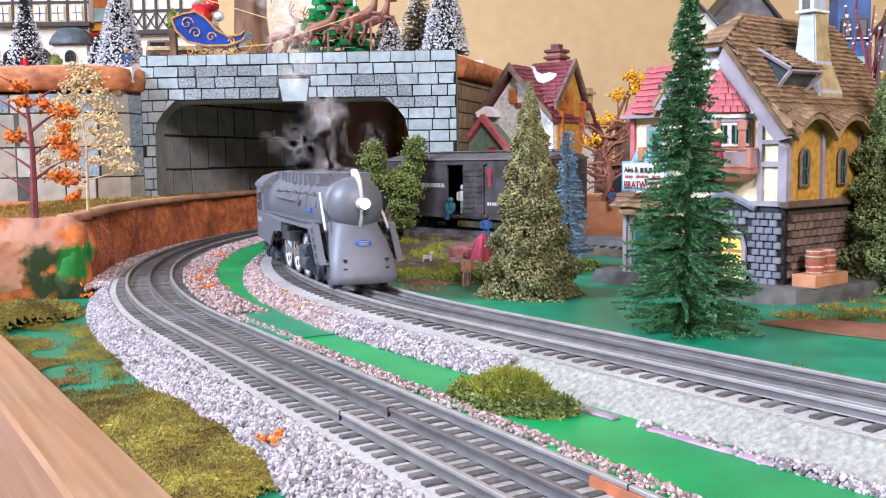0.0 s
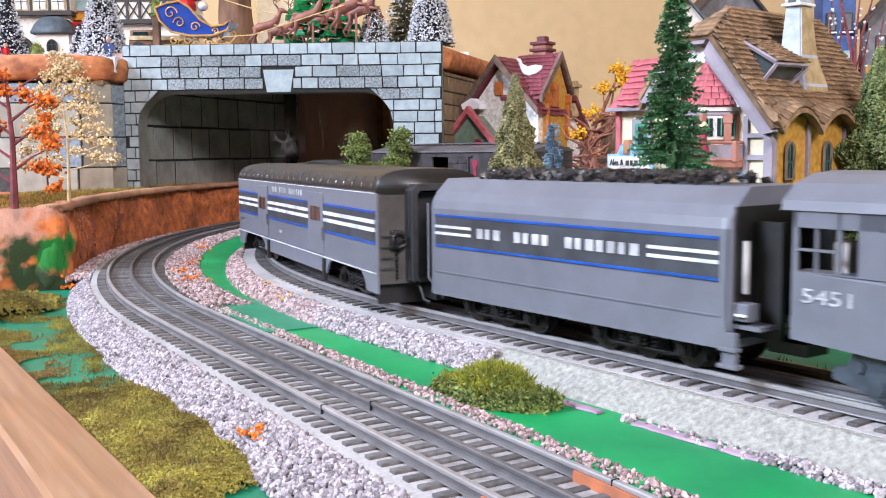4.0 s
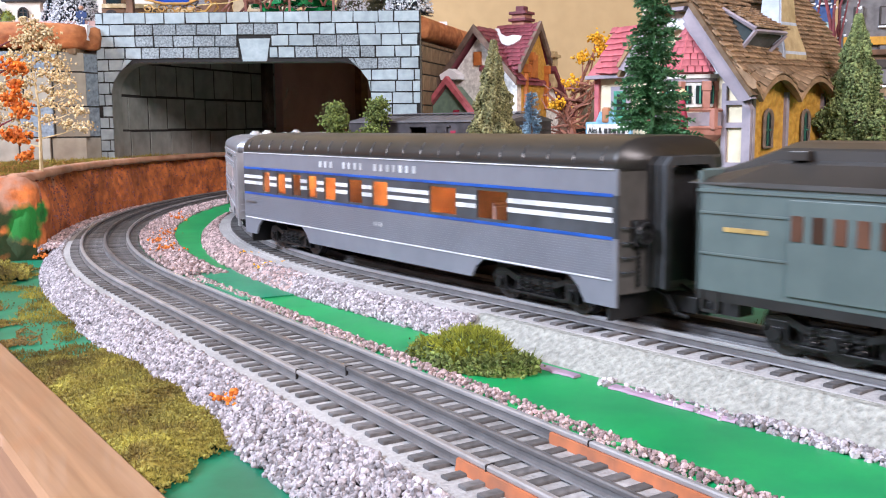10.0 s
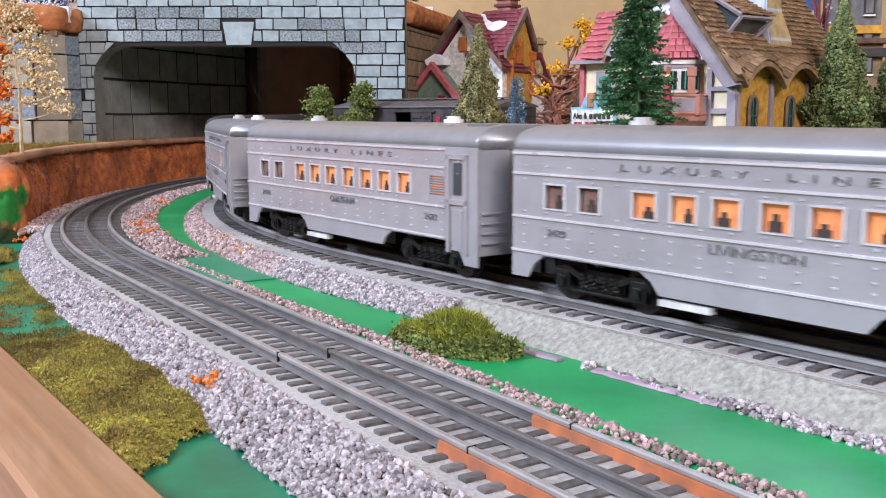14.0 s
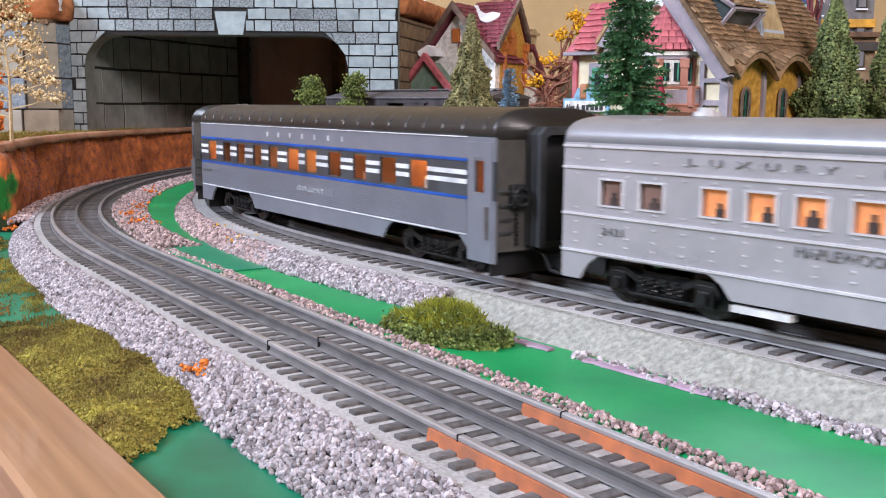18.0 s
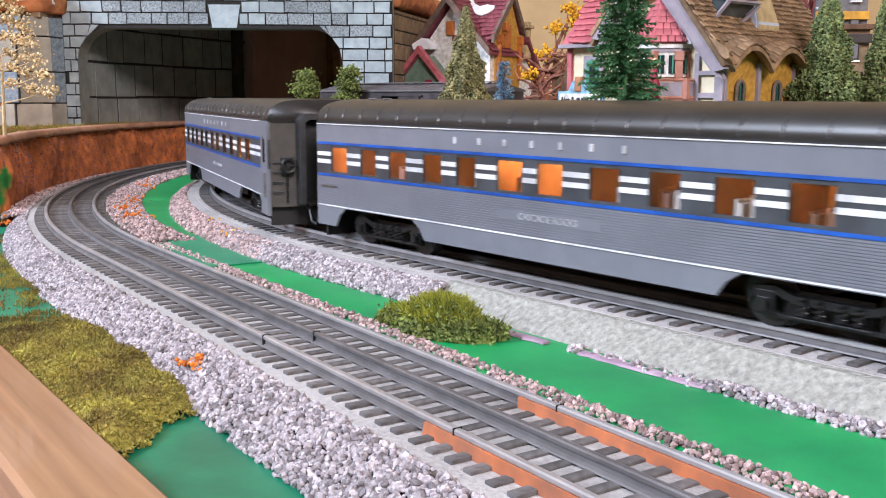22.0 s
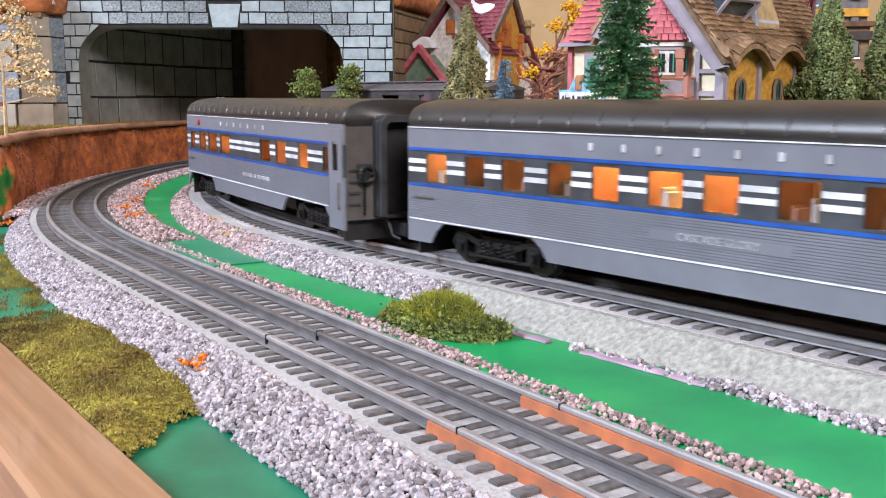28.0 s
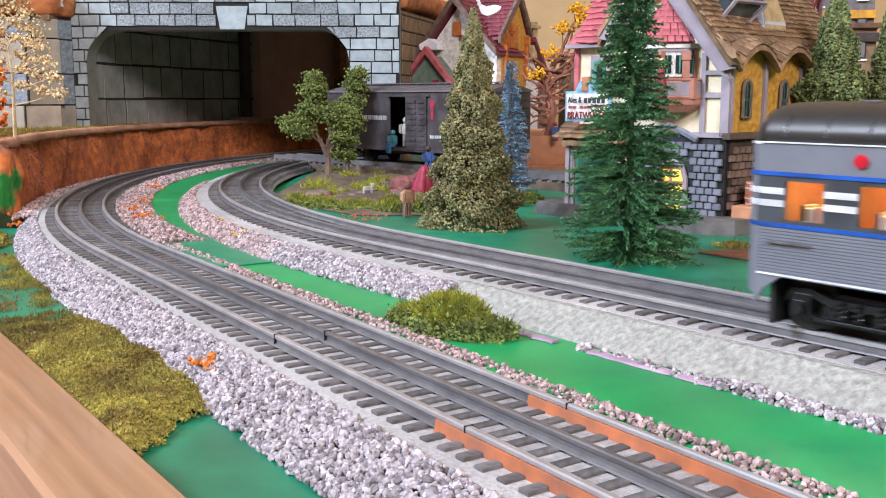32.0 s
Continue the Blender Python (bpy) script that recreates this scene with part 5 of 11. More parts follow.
def locomotive():
    L = 0.247
    th = thing("steam_locomotive", Matrix(), "grey streamlined steam locomotive with white drivers and bullet nose", "locomotive")
    zc, R = 0.0465, 0.0200
    # boiler casing
    bm = bmesh.new()
    rings = []
    for x, ry, rz, dz in ((-0.088, 0.0235, 0.0205, 0.0), (-0.070, 0.0228, 0.0205, 0.0), (-0.062, 0.0215, 0.0205, 0.0), (-0.04, 0.0205, 0.0200, 0.0), (0.04, 0.0195, 0.0195, 0.0005), (0.082, 0.0178, 0.0178, 0.0015), (0.090, 0.0165, 0.0165, 0.0025)):
        rings.append([(x, ry * math.copysign(abs(math.cos(a)) ** 0.85, math.cos(a)), zc + dz + rz * math.sin(a)) for a in [2 * math.pi * i / 28 for i in range(28)]])
    loft(bm, rings)
    part("boiler", bm, M["loco"], th, smooth=True)
    for x in (-0.060, -0.035, -0.010, 0.016, 0.042, 0.068):
        rr = 0.0204 if x < 0.05 else 0.0190
        pts = [(x, rr * math.cos(a), zc + rr * math.sin(a) * 1.0) for a in [math.pi * (0.0 + i / 20) for i in range(21)]]
        bm = bmesh.new()
        tube(bm, pts, 0.0004, 4)
        part("boiler_band", bm, M["loco"], th)
    # top casing
    bm = bmesh.new()
    loft(bm, [[(x, -0.0150, 0.0585), (x, -0.0146, zt - 0.001), (x, -0.0135, zt), (x, 0.0135, zt), (x, 0.0146, zt - 0.001), (x, 0.0150, 0.0585)] for x, zt in ((-0.088, 0.0680), (0.0, 0.0683), (0.086, 0.0680))])
    part("top_casing", bm, M["loco"], th)
    for k in range(8):
        part("grille_slat", boxes((0.062 + 0.0030 * k, 0.0632 + 0.0030 * k, -0.0162, -0.0145, 0.0600, 0.0672)), M["loco"], th)
    for sgn in (-1, 1):
        for k in range(9):
            x = -0.062 + 0.0132 * k
            part("casing_seam", boxes((x, x + 0.0010, min(sgn * 0.0140, sgn * 0.0156), max(sgn * 0.0140, sgn * 0.0156), 0.0590, 0.0678)), M["loco"], th)
        part("casing_lip", boxes((-0.088, 0.086, min(sgn * 0.0132, sgn * 0.0158), max(sgn * 0.0132, sgn * 0.0158), 0.0674, 0.0683)), M["loco"], th)
    part("casing_rib", boxes((-0.020, -0.0185, -0.0156, 0.0156, 0.0590, 0.0690)), M["loco"], th)
    bm = bmesh.new()
    for k in range(6):
        x = -0.012 + 0.017 * k
        disc(bm, (x, -0.0156, 0.0605), "x", 0.0010, 0.0016, 8)
    part("rivet_row", bm, M["loco"], th)
    # nose, fin, headlight
    bm = bmesh.new()
    bmesh.ops.create_uvsphere(bm, u_segments=32, v_segments=20, radius=0.0168)
    bmesh.ops.translate(bm, verts=bm.verts[:], vec=(0.0945, 0, 0.0495))
    part("nose", bm, M["loco"], th, smooth=True)
    bm = bmesh.new()
    ang = [math.radians(108 - 172 * i / 26) for i in range(27)]
    rings = []
    for a in ang:
        w = 0.0007
        ri, ro = 0.0160, 0.0182 + 0.0030 * max(0, math.sin(a)) ** 1.2
        rings.append([(0.0945 + q * math.cos(a), s * w, 0.0495 + q * math.sin(a)) for q, s in ((ri, -1), (ro, -1), (ro, 1), (ri, 1))])
    loft(bm, rings)
    part("fin", bm, M["whitepaint"], th, "white fin over the nose")
    bm = bmesh.new()
    disc(bm, (0.1155, 0, 0.0505), "x", 0.0034, 0.0090, 18)
    hl = part("headlight", bm, M["whitepaint"], th)
    bm = bmesh.new()
    disc(bm, (0.1203, 0, 0.0505), "x", 0.0029, 0.0008, 18)
    part("lens", bm, M["headlight"], hl, "glowing headlight lens")
    # pilot shroud
    bm = bmesh.new()
    rings = []
    for z, xf, wy, xb in ((0.0040, 0.1235, 0.0240, 0.112), (0.0085, 0.1230, 0.0245, 0.111), (0.0180, 0.1195, 0.0235, 0.104), (0.0280, 0.1130, 0.0212, 0.092), (0.0360, 0.1070, 0.0185, 0.078), (0.0440, 0.1000, 0.0160, 0.074)):
        ring = []
        for i in range(17):
            a = -math.pi / 2 + math.pi * i / 16
            ring.append((xb + (xf - xb) * abs(math.cos(a)) ** 0.55, wy * math.copysign(abs(math.sin(a)) ** 0.62, math.sin(a)), z))
        rings.append(ring)
    loft(bm, rings)
    bmesh.ops.recalc_face_normals(bm, faces=bm.faces[:])
    part("pilot_shroud", bm, M["loco"], th, smooth=True)
    for z in (0.0075, 0.0125, 0.0175):
        for yy in (-0.0165, 0.0140):
            part("pilot_step", boxes((0.1150, 0.1212, yy, yy + 0.0026, z, z + 0.0009)), M["black"], th)
    bm = bmesh.new()
    n = 24
    face = [bm.verts.new((0.1150, 0.0050 * math.cos(2 * math.pi * i / n), 0.0272 + 0.0019 * math.sin(2 * math.pi * i / n))) for i in range(n)]
    back = [bm.verts.new((0.1080, 0.0050 * math.cos(2 * math.pi * i / n), 0.0275 + 0.0019 * math.sin(2 * math.pi * i / n))) for i in range(n)]
    bm.faces.new(face)
    for i in range(n):
        bm.faces.new((face[i], back[i], back[(i + 1) % n], face[(i + 1) % n]))
    bg = part("badge", bm, M["badge"], th, "blue oval badge")
    for zz in (0.0262, 0.0272, 0.0282):
        part("badge_bar", boxes((0.1145, 0.1153, -0.0030, 0.0030, zz - 0.0002, zz + 0.0002)), M["letter"], bg)
    for sgn in (-1, 1):
        y = sgn * 0.0262
        # running board skirt and side casing under the cab
        bm = bmesh.new()
        pts = [(-0.1235, 0.0385), (-0.1235, 0.0180), (-0.060, 0.0150), (-0.052, 0.0215), (-0.042, 0.0262), (-0.020, 0.0275), (-0.012, 0.0275), (-0.012, 0.0345), (0.074, 0.0335), (0.078, 0.0362), (0.02, 0.0385)]
        f = bm.faces.new([bm.verts.new((x, y, z)) for x, z in pts])
        ex = bmesh.ops.extrude_face_region(bm, geom=[f])
        bmesh.ops.translate(bm, verts=[v for v in ex["geom"] if isinstance(v, bmesh.types.BMVert)], vec=(0, -sgn * 0.0014, 0))
        bmesh.ops.recalc_face_normals(bm, faces=bm.faces[:])
        part("side_casing", bm, M["loco"], th)
        part("running_board", boxes((-0.1235, 0.078, min(y, y - sgn * 0.009), max(y, y - sgn * 0.009), 0.0375, 0.0388)), M["loco"], th)
        # front ladder
        bm = bmesh.new()
        for o in (0.0, 0.0105):
            loft(bm, [[(x + o + a, y + b, z) for a, b in ((-0.0016, 0), (0.0016, 0), (0.0016, sgn * 0.0046), (-0.0016, sgn * 0.0046))] for x, z in ((0.0790, 0.0378), (0.0985, 0.0150))])
        for k in range(5):
            f_ = (k + 0.5) / 5
            xx, zz = 0.0790 + 0.0195 * f_, 0.0378 - 0.0228 * f_
            box(bm, xx, xx + 0.0105, min(y, y + sgn * 0.0040), max(y, y + sgn * 0.0040), zz - 0.0007, zz + 0.0007)
        part("ladder", bm, M["loco"], th)
        part("step_board", boxes((0.088, 0.108, min(y, y - sgn * 0.006), max(y, y - sgn * 0.006), 0.0145, 0.0160), bev=0.0003), M["loco"], th)
        bm = bmesh.new()
        tube(bm, [(0.0755, sgn * 0.0205, 0.0560), (0.0990, sgn * 0.0235, 0.0345)], 0.0009, 6)
        part("white_handrail", bm, M["whitepaint"], th)
        bm = bmesh.new()
        tube(bm, [(-0.060, sgn * 0.0212, 0.0555), (0.066, sgn * 0.0196, 0.0550)], 0.0005, 5)
        tube(bm, [(-0.055, sgn * 0.0222, 0.0505), (0.020, sgn * 0.0212, 0.0495)], 0.0008, 6)
        for x in (-0.055, -0.02, 0.01, 0.04, 0.062):
            disc(bm, (x, sgn * 0.0202, 0.0552), "z", 0.0011, 0.002, 8)
        box(bm, 0.018, 0.025, sgn * 0.0212 - 0.0012, sgn * 0.0212 + 0.0012, 0.0482, 0.0508)
        part("handrail", bm, M["loco"], th)
        part("side_badge", boxes((0.050, 0.056, min(sgn * 0.0185, sgn * 0.0212), max(sgn * 0.0185, sgn * 0.0212), 0.0445, 0.0465)), M["badge"], th, "small blue badge")
        # air pumps, valve gear box, cylinders
        part("pump", boxes((-0.008, 0.016, min(y * 0.7, y), max(y * 0.7, y), 0.0230, 0.0290), (-0.010, 0.004, min(y * 0.72, y * 0.97), max(y * 0.72, y * 0.97), 0.0290, 0.0325), bev=0.0006), M["locoblue"], th)
        bm = boxes((0.036, 0.052, min(sgn * 0.017, sgn * 0.024), max(sgn * 0.017, sgn * 0.024), 0.0085, 0.0225), bev=0.0008)
        disc(bm, (0.053, sgn * 0.0215, 0.0112), "x", 0.0046, 0.012, 18)
        disc(bm, (0.053, sgn * 0.0215, 0.0200), "x", 0.0036, 0.010, 18)
        tube(bm, [(0.049, sgn * 0.019, 0.0240), (0.050, sgn * 0.019, 0.0330)], 0.0022, 8)
        part("cylinder", bm, M["locoblue"], th)
        # cab
        cab = part("cab", boxes((-0.1235, -0.1215, y - sgn * 0.0012, y, 0.0385, 0.0580) if sgn > 0 else (-0.1235, -0.1215, y, y + 0.0012, 0.0385, 0.0580),
                                (-0.1060, -0.1045, min(y, y - sgn * 0.0012), max(y, y - sgn * 0.0012), 0.0385, 0.0580),
                                (-0.0980, -0.0880, min(y, y - sgn * 0.0012), max(y, y - sgn * 0.0012), 0.0385, 0.0580),
                                (-0.1235, -0.0880, min(y, y - sgn * 0.0012), max(y, y - sgn * 0.0012), 0.0520, 0.0590),
                                (-0.1215, -0.1060, min(y, y - sgn * 0.0012), max(y, y - sgn * 0.0012), 0.0450, 0.0458),
                                (-0.1145, -0.1137, min(y, y - sgn * 0.0012), max(y, y - sgn * 0.0012), 0.0385, 0.0520)), M["loco"], th)
    part("cab_wall", boxes((-0.0885, -0.087, -0.026, 0.026, 0.030, 0.061)), M["loco"], th)
    part("cab_floor", boxes((-0.1235, -0.087, -0.0245, 0.0245, 0.034, 0.0365)), M["black"], th)
    bm = bmesh.new()
    prof = [(-0.0268, 0.0570), (-0.0262, 0.0600), (-0.0200, 0.0650), (-0.010, 0.0678), (0, 0.0685)]
    prof += [(-a, b) for a, b in prof[-2::-1]]
    prof += [(0.0255, 0.0575), (-0.0255, 0.0575)]
    loft(bm, [[(x, a, b) for a, b in prof] for x in (-0.128, -0.086)])
    part("cab_roof", bm, M["loco"], th)
    part("cab_seat", boxes((-0.112, -0.106, -0.020, -0.013, 0.0365, 0.0480), bev=0.001), M["seat"], th)
    words("number_lettering", "5451", 0.0062, pose(-0.1085, -0.0264, 0.0315), M["letter"], th, width=0.016)
    part("frame", boxes((-0.110, 0.095, -0.010, 0.010, 0.010, 0.030)), M["black"], th)
    # trailing and leading trucks
    bm = bmesh.new()
    for sgn in (-1, 1):
        ya, yb = sgn * 0.0225, sgn * 0.0195
        outline = [(-0.1090, 0.0075), (-0.1085, 0.0110), (-0.1035, 0.0120), (-0.1015, 0.0165), (-0.0850, 0.0172), (-0.0780, 0.0140), (-0.0690, 0.0122), (-0.0600, 0.0090), (-0.0510, 0.0088), (-0.0510, 0.0060), (-0.0620, 0.0045), (-0.0900, 0.0040), (-0.0990, 0.0055)]
        fa = [bm.verts.new((x, ya, z)) for x, z in outline]
        fb = [bm.verts.new((x, yb, z)) for x, z in outline]
        bm.faces.new(fa)
        bm.faces.new(fb[::-1])
        for k in range(len(fa)):
            bm.faces.new((fa[k], fb[k], fb[k - 1], fa[k - 1]))
        for x, z in ((-0.0900, 0.0075), (-0.0680, 0.0078)):
            box(bm, x - 0.0038, x + 0.0038, sgn * 0.0225 - 0.0012, sgn * 0.0225 + 0.0012, z - 0.0034, z + 0.0040)
            disc(bm, (x, sgn * 0.0242, z), "y", 0.0022, 0.0012, 12)
        for x in (-0.0985, -0.0795):
            disc(bm, (x, sgn * 0.0230, 0.0125), "y", 0.0018, 0.0012, 10)
        tube(bm, [(-0.0600, sgn * 0.0222, 0.0085), (-0.0500, sgn * 0.0225, 0.0062), (-0.0400, sgn * 0.0225, 0.0078)], 0.0007, 5)
    bmesh.ops.recalc_face_normals(bm, faces=bm.faces[:])
    part("trailing_truck", bm, M["locoblue"], th)
    bm = bmesh.new()
    for sgn in (-1, 1):
        box(bm, 0.052, 0.104, sgn * 0.0125 - 0.001, sgn * 0.0125 + 0.001, 0.0055, 0.0095)
        for x, z in ((0.0575, 0.0068), (0.0985, 0.0084)):
            disc(bm, (x, sgn * 0.0190, z), "y", 0.0026, 0.0024, 14)
            disc(bm, (x, sgn * 0.0205, z), "y", 0.0013, 0.0016, 10)
    part("leading_truck", bm, M["locoblue"], th)
    ws = []
    for x, r, mm in ((-0.090, 0.0075, "locoblue"), (-0.060, 0.0095, "locoblue"), (0.0575, 0.0068, "locoblue"), (0.0985, 0.0084, "locoblue")):
        ws.append((wheelset(th, x, r, M[mm]), r))
    R = 0.0145
    for x in (-0.0285, 0.0015, 0.0315):
        for sgn in (-1, 1):
            ws.append((driver(th, x, R, sgn), R))
    rods = []
    for sgn in (-1, 1):
        bm = bmesh.new()
        box(bm, -0.0290, 0.0320, -0.0008, 0.0008, -0.0013, 0.0013)
        for x in (-0.0285, 0.0015, 0.0315):
            disc(bm, (x, 0, 0), "y", 0.0024, 0.0020, 14)
        rod = part("side_rod", bm, M["rod"], th)
        rods.append((rod, 0.0, sgn * 0.0200, R, R * 0.42))
        bm = bmesh.new()
        box(bm, 0.0, 0.036, -0.0006, 0.0006, -0.0009, 0.0009)
        part("main_rod", bm, M["rod"], rod)
        part("crosshead_guide", boxes((0.022, 0.038, sgn * 0.0215 - 0.0008, sgn * 0.0215 + 0.0008, 0.0185, 0.0198), (0.018, 0.038, sgn * 0.0215 - 0.0008, sgn * 0.0215 + 0.0008, 0.0155, 0.0165)), M["rod"], th)
    # lengthwise proportions: cab, drivers, nose

    def along_x(x):
        if x < -0.0285:
            return -0.0488 + (x + 0.0285) * 0.832
        return -0.0488 + (x + 0.0285) * 0.99 if x < 0.0315 else 0.0106 + (x - 0.0315) * 0.885
    turning = {w for w, _ in ws}
    for ob in th.children_recursive:
        if ob in turning:
            ob.location.x = along_x(ob.location.x)
        elif ob.parent in turning:
            continue
        elif ob.type == "MESH" and ob.location.length < 1e-6:
            slim = not ob.name.startswith(("nose", "fin", "headlight", "lens", "boiler", "badge"))
            for v in ob.data.vertices:
                if slim and v.co.x > 0.045:
                    v.co.y *= 1 - 0.17 * min(1.0, (v.co.x - 0.045) / 0.035)
                v.co.x = along_x(v.co.x)
        elif ob.type == "MESH":
            ob.location.x = along_x(ob.location.x)
    return th, 0.11, ws, rods


def tender():
    L = 0.167
    th = thing("tender", Matrix(), "grey streamlined tender with blue lines, white stripes and a coal load", "tender")
    hw = 0.0272
    prof = [(-hw, 0.0110), (-hw, 0.0500), (-hw + 0.001, 0.0535), (-hw + 0.004, 0.0575), (-0.0175, 0.0625), (-0.0165, 0.0632), (0.0165, 0.0632), (0.0175, 0.0625), (hw - 0.004, 0.0575), (hw - 0.001, 0.0535), (hw, 0.0500), (hw, 0.0110)]
    bm = bmesh.new()
    loft(bm, [[(x, a * k, b) for a, b in prof] for x, k in ((-L / 2, 0.94), (-L / 2 + 0.003, 0.985), (-L / 2 + 0.006, 1.0), (L / 2 - 0.0045, 1.0), (L / 2 - 0.0025, 0.985), (L / 2 - 0.0015, 0.955))])
    bmesh.ops.recalc_face_normals(bm, faces=bm.faces[:])
    part("body", bm, M["loco"], th)
    # flat black plate gives the solid front the shade of an open gap
    part("front_recess", boxes((L / 2 - 0.0016, L / 2 - 0.0006, -hw + 0.0035, hw - 0.0035, 0.014, 0.057)), M["black"], th, "black plate standing in for the tender's shaded open front")
    part("gangway", boxes((L / 2 - 0.001, L / 2 + 0.010, -0.0150, -0.0125, 0.014, 0.052), (L / 2 - 0.001, L / 2 + 0.010, 0.0125, 0.0150, 0.014, 0.052), (L / 2 - 0.001, L / 2 + 0.014, -0.006, 0.006, 0.008, 0.012)), M["black"], th)
    part("grab_post", boxes((L / 2 + 0.0005, L / 2 + 0.0020, -hw + 0.0050, -hw + 0.0066, 0.029, 0.046)), M["whitepaint"], th, "pale upright grab post")
    part("footplate", boxes((L / 2 - 0.002, L / 2 + 0.009, -hw + 0.003, hw - 0.003, 0.0178, 0.0192)), M["loco"], th)
    part("fuel_box", boxes((L / 2 - 0.001, L / 2 + 0.005, -hw + 0.002, -hw + 0.008, 0.0205, 0.0262), bev=0.0004), M["loco"], th)
    part("valve_handle", boxes((L / 2 + 0.001, L / 2 + 0.005, -hw + 0.0005, -hw + 0.0017, 0.0222, 0.0230), bev=0.0002), M["whitepaint"], th)
    part("step_bracket", boxes((L / 2 - 0.0035, L / 2 + 0.0015, -hw + 0.0005, -hw + 0.0028, 0.0055, 0.0165), (L / 2 - 0.0045, L / 2 + 0.0030, -hw - 0.0010, -hw + 0.0028, 0.0050, 0.0064), (L / 2 - 0.0040, L / 2 + 0.0025, -hw - 0.0006, -hw + 0.0028, 0.0105, 0.0117), bev=0.0002), M["loco"], th)
    part("side_bead", boxes((-L / 2 + 0.004, L / 2 - 0.0045, -hw - 0.0004, hw + 0.0004, 0.0214, 0.0220)), M["loco"], th)
    y = -hw
    x0, x1 = -L / 2 + 0.006, L / 2 - 0.005
    part("band", boxes((x0, x1, y - 0.0003, y, 0.0340, 0.0470)), M["cardark"], th)
    for z in (0.0335, 0.0470):
        part("blue_stripe", boxes((x0, x1, y - 0.0006, y, z - 0.0005, z + 0.0005)), M["blueline"], th)
    for a, b in ((x0, x0 + 0.026), (x1 - 0.030, x1)):
        for z in (0.0385, 0.0415):
            part("white_stripe", boxes((a, b, y - 0.0006, y, z, z + 0.0012)), M["whiteline"], th)
    part("lettering", letter_bars(x0 + 0.030, x1 - 0.033, 0.0405, 0.0042, (3, 4, 7), y - 0.0004), M["letter"], th)
    rnd = random.Random(5)
    bm = bmesh.new()
    for i in range(420):
        x, yy = rnd.uniform(-L / 2 + 0.022, L / 2 - 0.018), rnd.uniform(-0.015, 0.015)
        s = rnd.uniform(0.0012, 0.0026)
        z = 0.0635 + 0.003 * (1 - (yy / 0.016) ** 2)
        m = Matrix.Translation((x, yy, z)) @ Euler((rnd.random() * 6, rnd.random() * 6, rnd.random() * 6)).to_matrix().to_4x4()
        vs = [m @ Vector((a * s, b * s, c * s)) for a, b, c in ((1, 0, 0), (-1, 0.2, 0), (0, 1, 0.2), (0, -1, 0), (0.2, 0, 0.9), (0, 0.1, -0.9))]
        v = [bm.verts.new(p) for p in vs]
        for a, b, c in ((0, 2, 4), (2, 1, 4), (1, 3, 4), (3, 0, 4), (2, 0, 5), (1, 2, 5), (3, 1, 5), (0, 3, 5)):
            bm.faces.new((v[a], v[b], v[c]))
    tagged(part("coal", bm, M["coal"], th), "heap of black coal", "", "", "stuff")
    part("underframe", boxes((-L / 2 + 0.006, L / 2 - 0.006, -0.022, 0.022, 0.0105, 0.0125)), M["black"], th)
    bm = bmesh.new()
    tube(bm, [(L / 2 - 0.0005, y + 0.0010, 0.0175), (L / 2 - 0.0005, y + 0.0002, 0.0195), (L / 2 - 0.0005, y + 0.0002, 0.050), (L / 2 - 0.0015, y + 0.0015, 0.052)], 0.0006, 5)
    tube(bm, [(-L / 2 + 0.001, y + 0.001, 0.016), (-L / 2, y, 0.018), (-L / 2, y, 0.052)], 0.0005, 5)
    part("handrail", bm, M["loco"], th)
    ws = truck(th, -0.040, 0.040, 0.0070, 3) + truck(th, 0.040, 0.040, 0.0070, 3)
    part("coupler", boxes((-L / 2 - 0.014, -L / 2, -0.004, 0.004, 0.005, 0.011)), M["black"], th)
    return th, 0.08, ws


# ---- the consist ----
RODS = []


def add(made, front, rear):
    ROLLING.append((made[0], (front + rear) / 2, made[1], made[2]))


_l = locomotive()
RODS.extend(_l[3])
add(_l, -0.042, -0.289)
add(tender(), -0.3145, -0.4815)
LB = 0.314
add(streamlined_car(LB, "grey two-tone baggage car with blue and white stripes", [], baggage=True, seed=3, bright=(0,),
                    writing={"doors": [(-LB / 2 + 0.215 * LB, -LB / 2 + 0.305 * LB), (-LB / 2 + 0.627 * LB, -LB / 2 + 0.722 * LB)], "bars": [(-LB / 2 + 0.345 * LB, -LB / 2 + 0.585 * LB, 0.0515, 0.0040, (3, 4, 7)), (-LB / 2 + 0.40 * LB, -LB / 2 + 0.425 * LB, 0.0245, 0.002, (4,))]}), -0.5118, -0.8128)
add(green_car(0.2545), -0.845, -1.087)
COACH = [(0.085, 0.115), (0.145, 0.18), (0.205, 0.24), (0.265, 0.30), (0.325, 0.365), (0.405, 0.45), (0.48, 0.525), (0.635, 0.70), (0.745, 0.81)]
add(streamlined_car(0.316, "grey two-tone coach with lit windows and blue stripes", spread(0.316, COACH), seed=11, bright=(1, 1, 0), door=False,
                    writing={"bars": [(-0.06, 0.035, 0.0515, 0.0038, (3, 4, 7)), (-0.005, 0.004, 0.0245, 0.0022, (4,))]}), -1.128, -1.437)
add(silver_car(0.2145, "silver riveted passenger car with orange-lit windows", "LIVINGSTON", "2429", 1), -1.4635, -1.6785)
add(silver_car(0.2145, "silver riveted passenger car with orange-lit windows", "CHATHAM", "2422", 2), -1.695, -1.912)
add(silver_car(0.2145, "silver riveted passenger car with orange-lit windows", "MAPLEWOOD", "2421", 3), -1.9375, -2.1575)
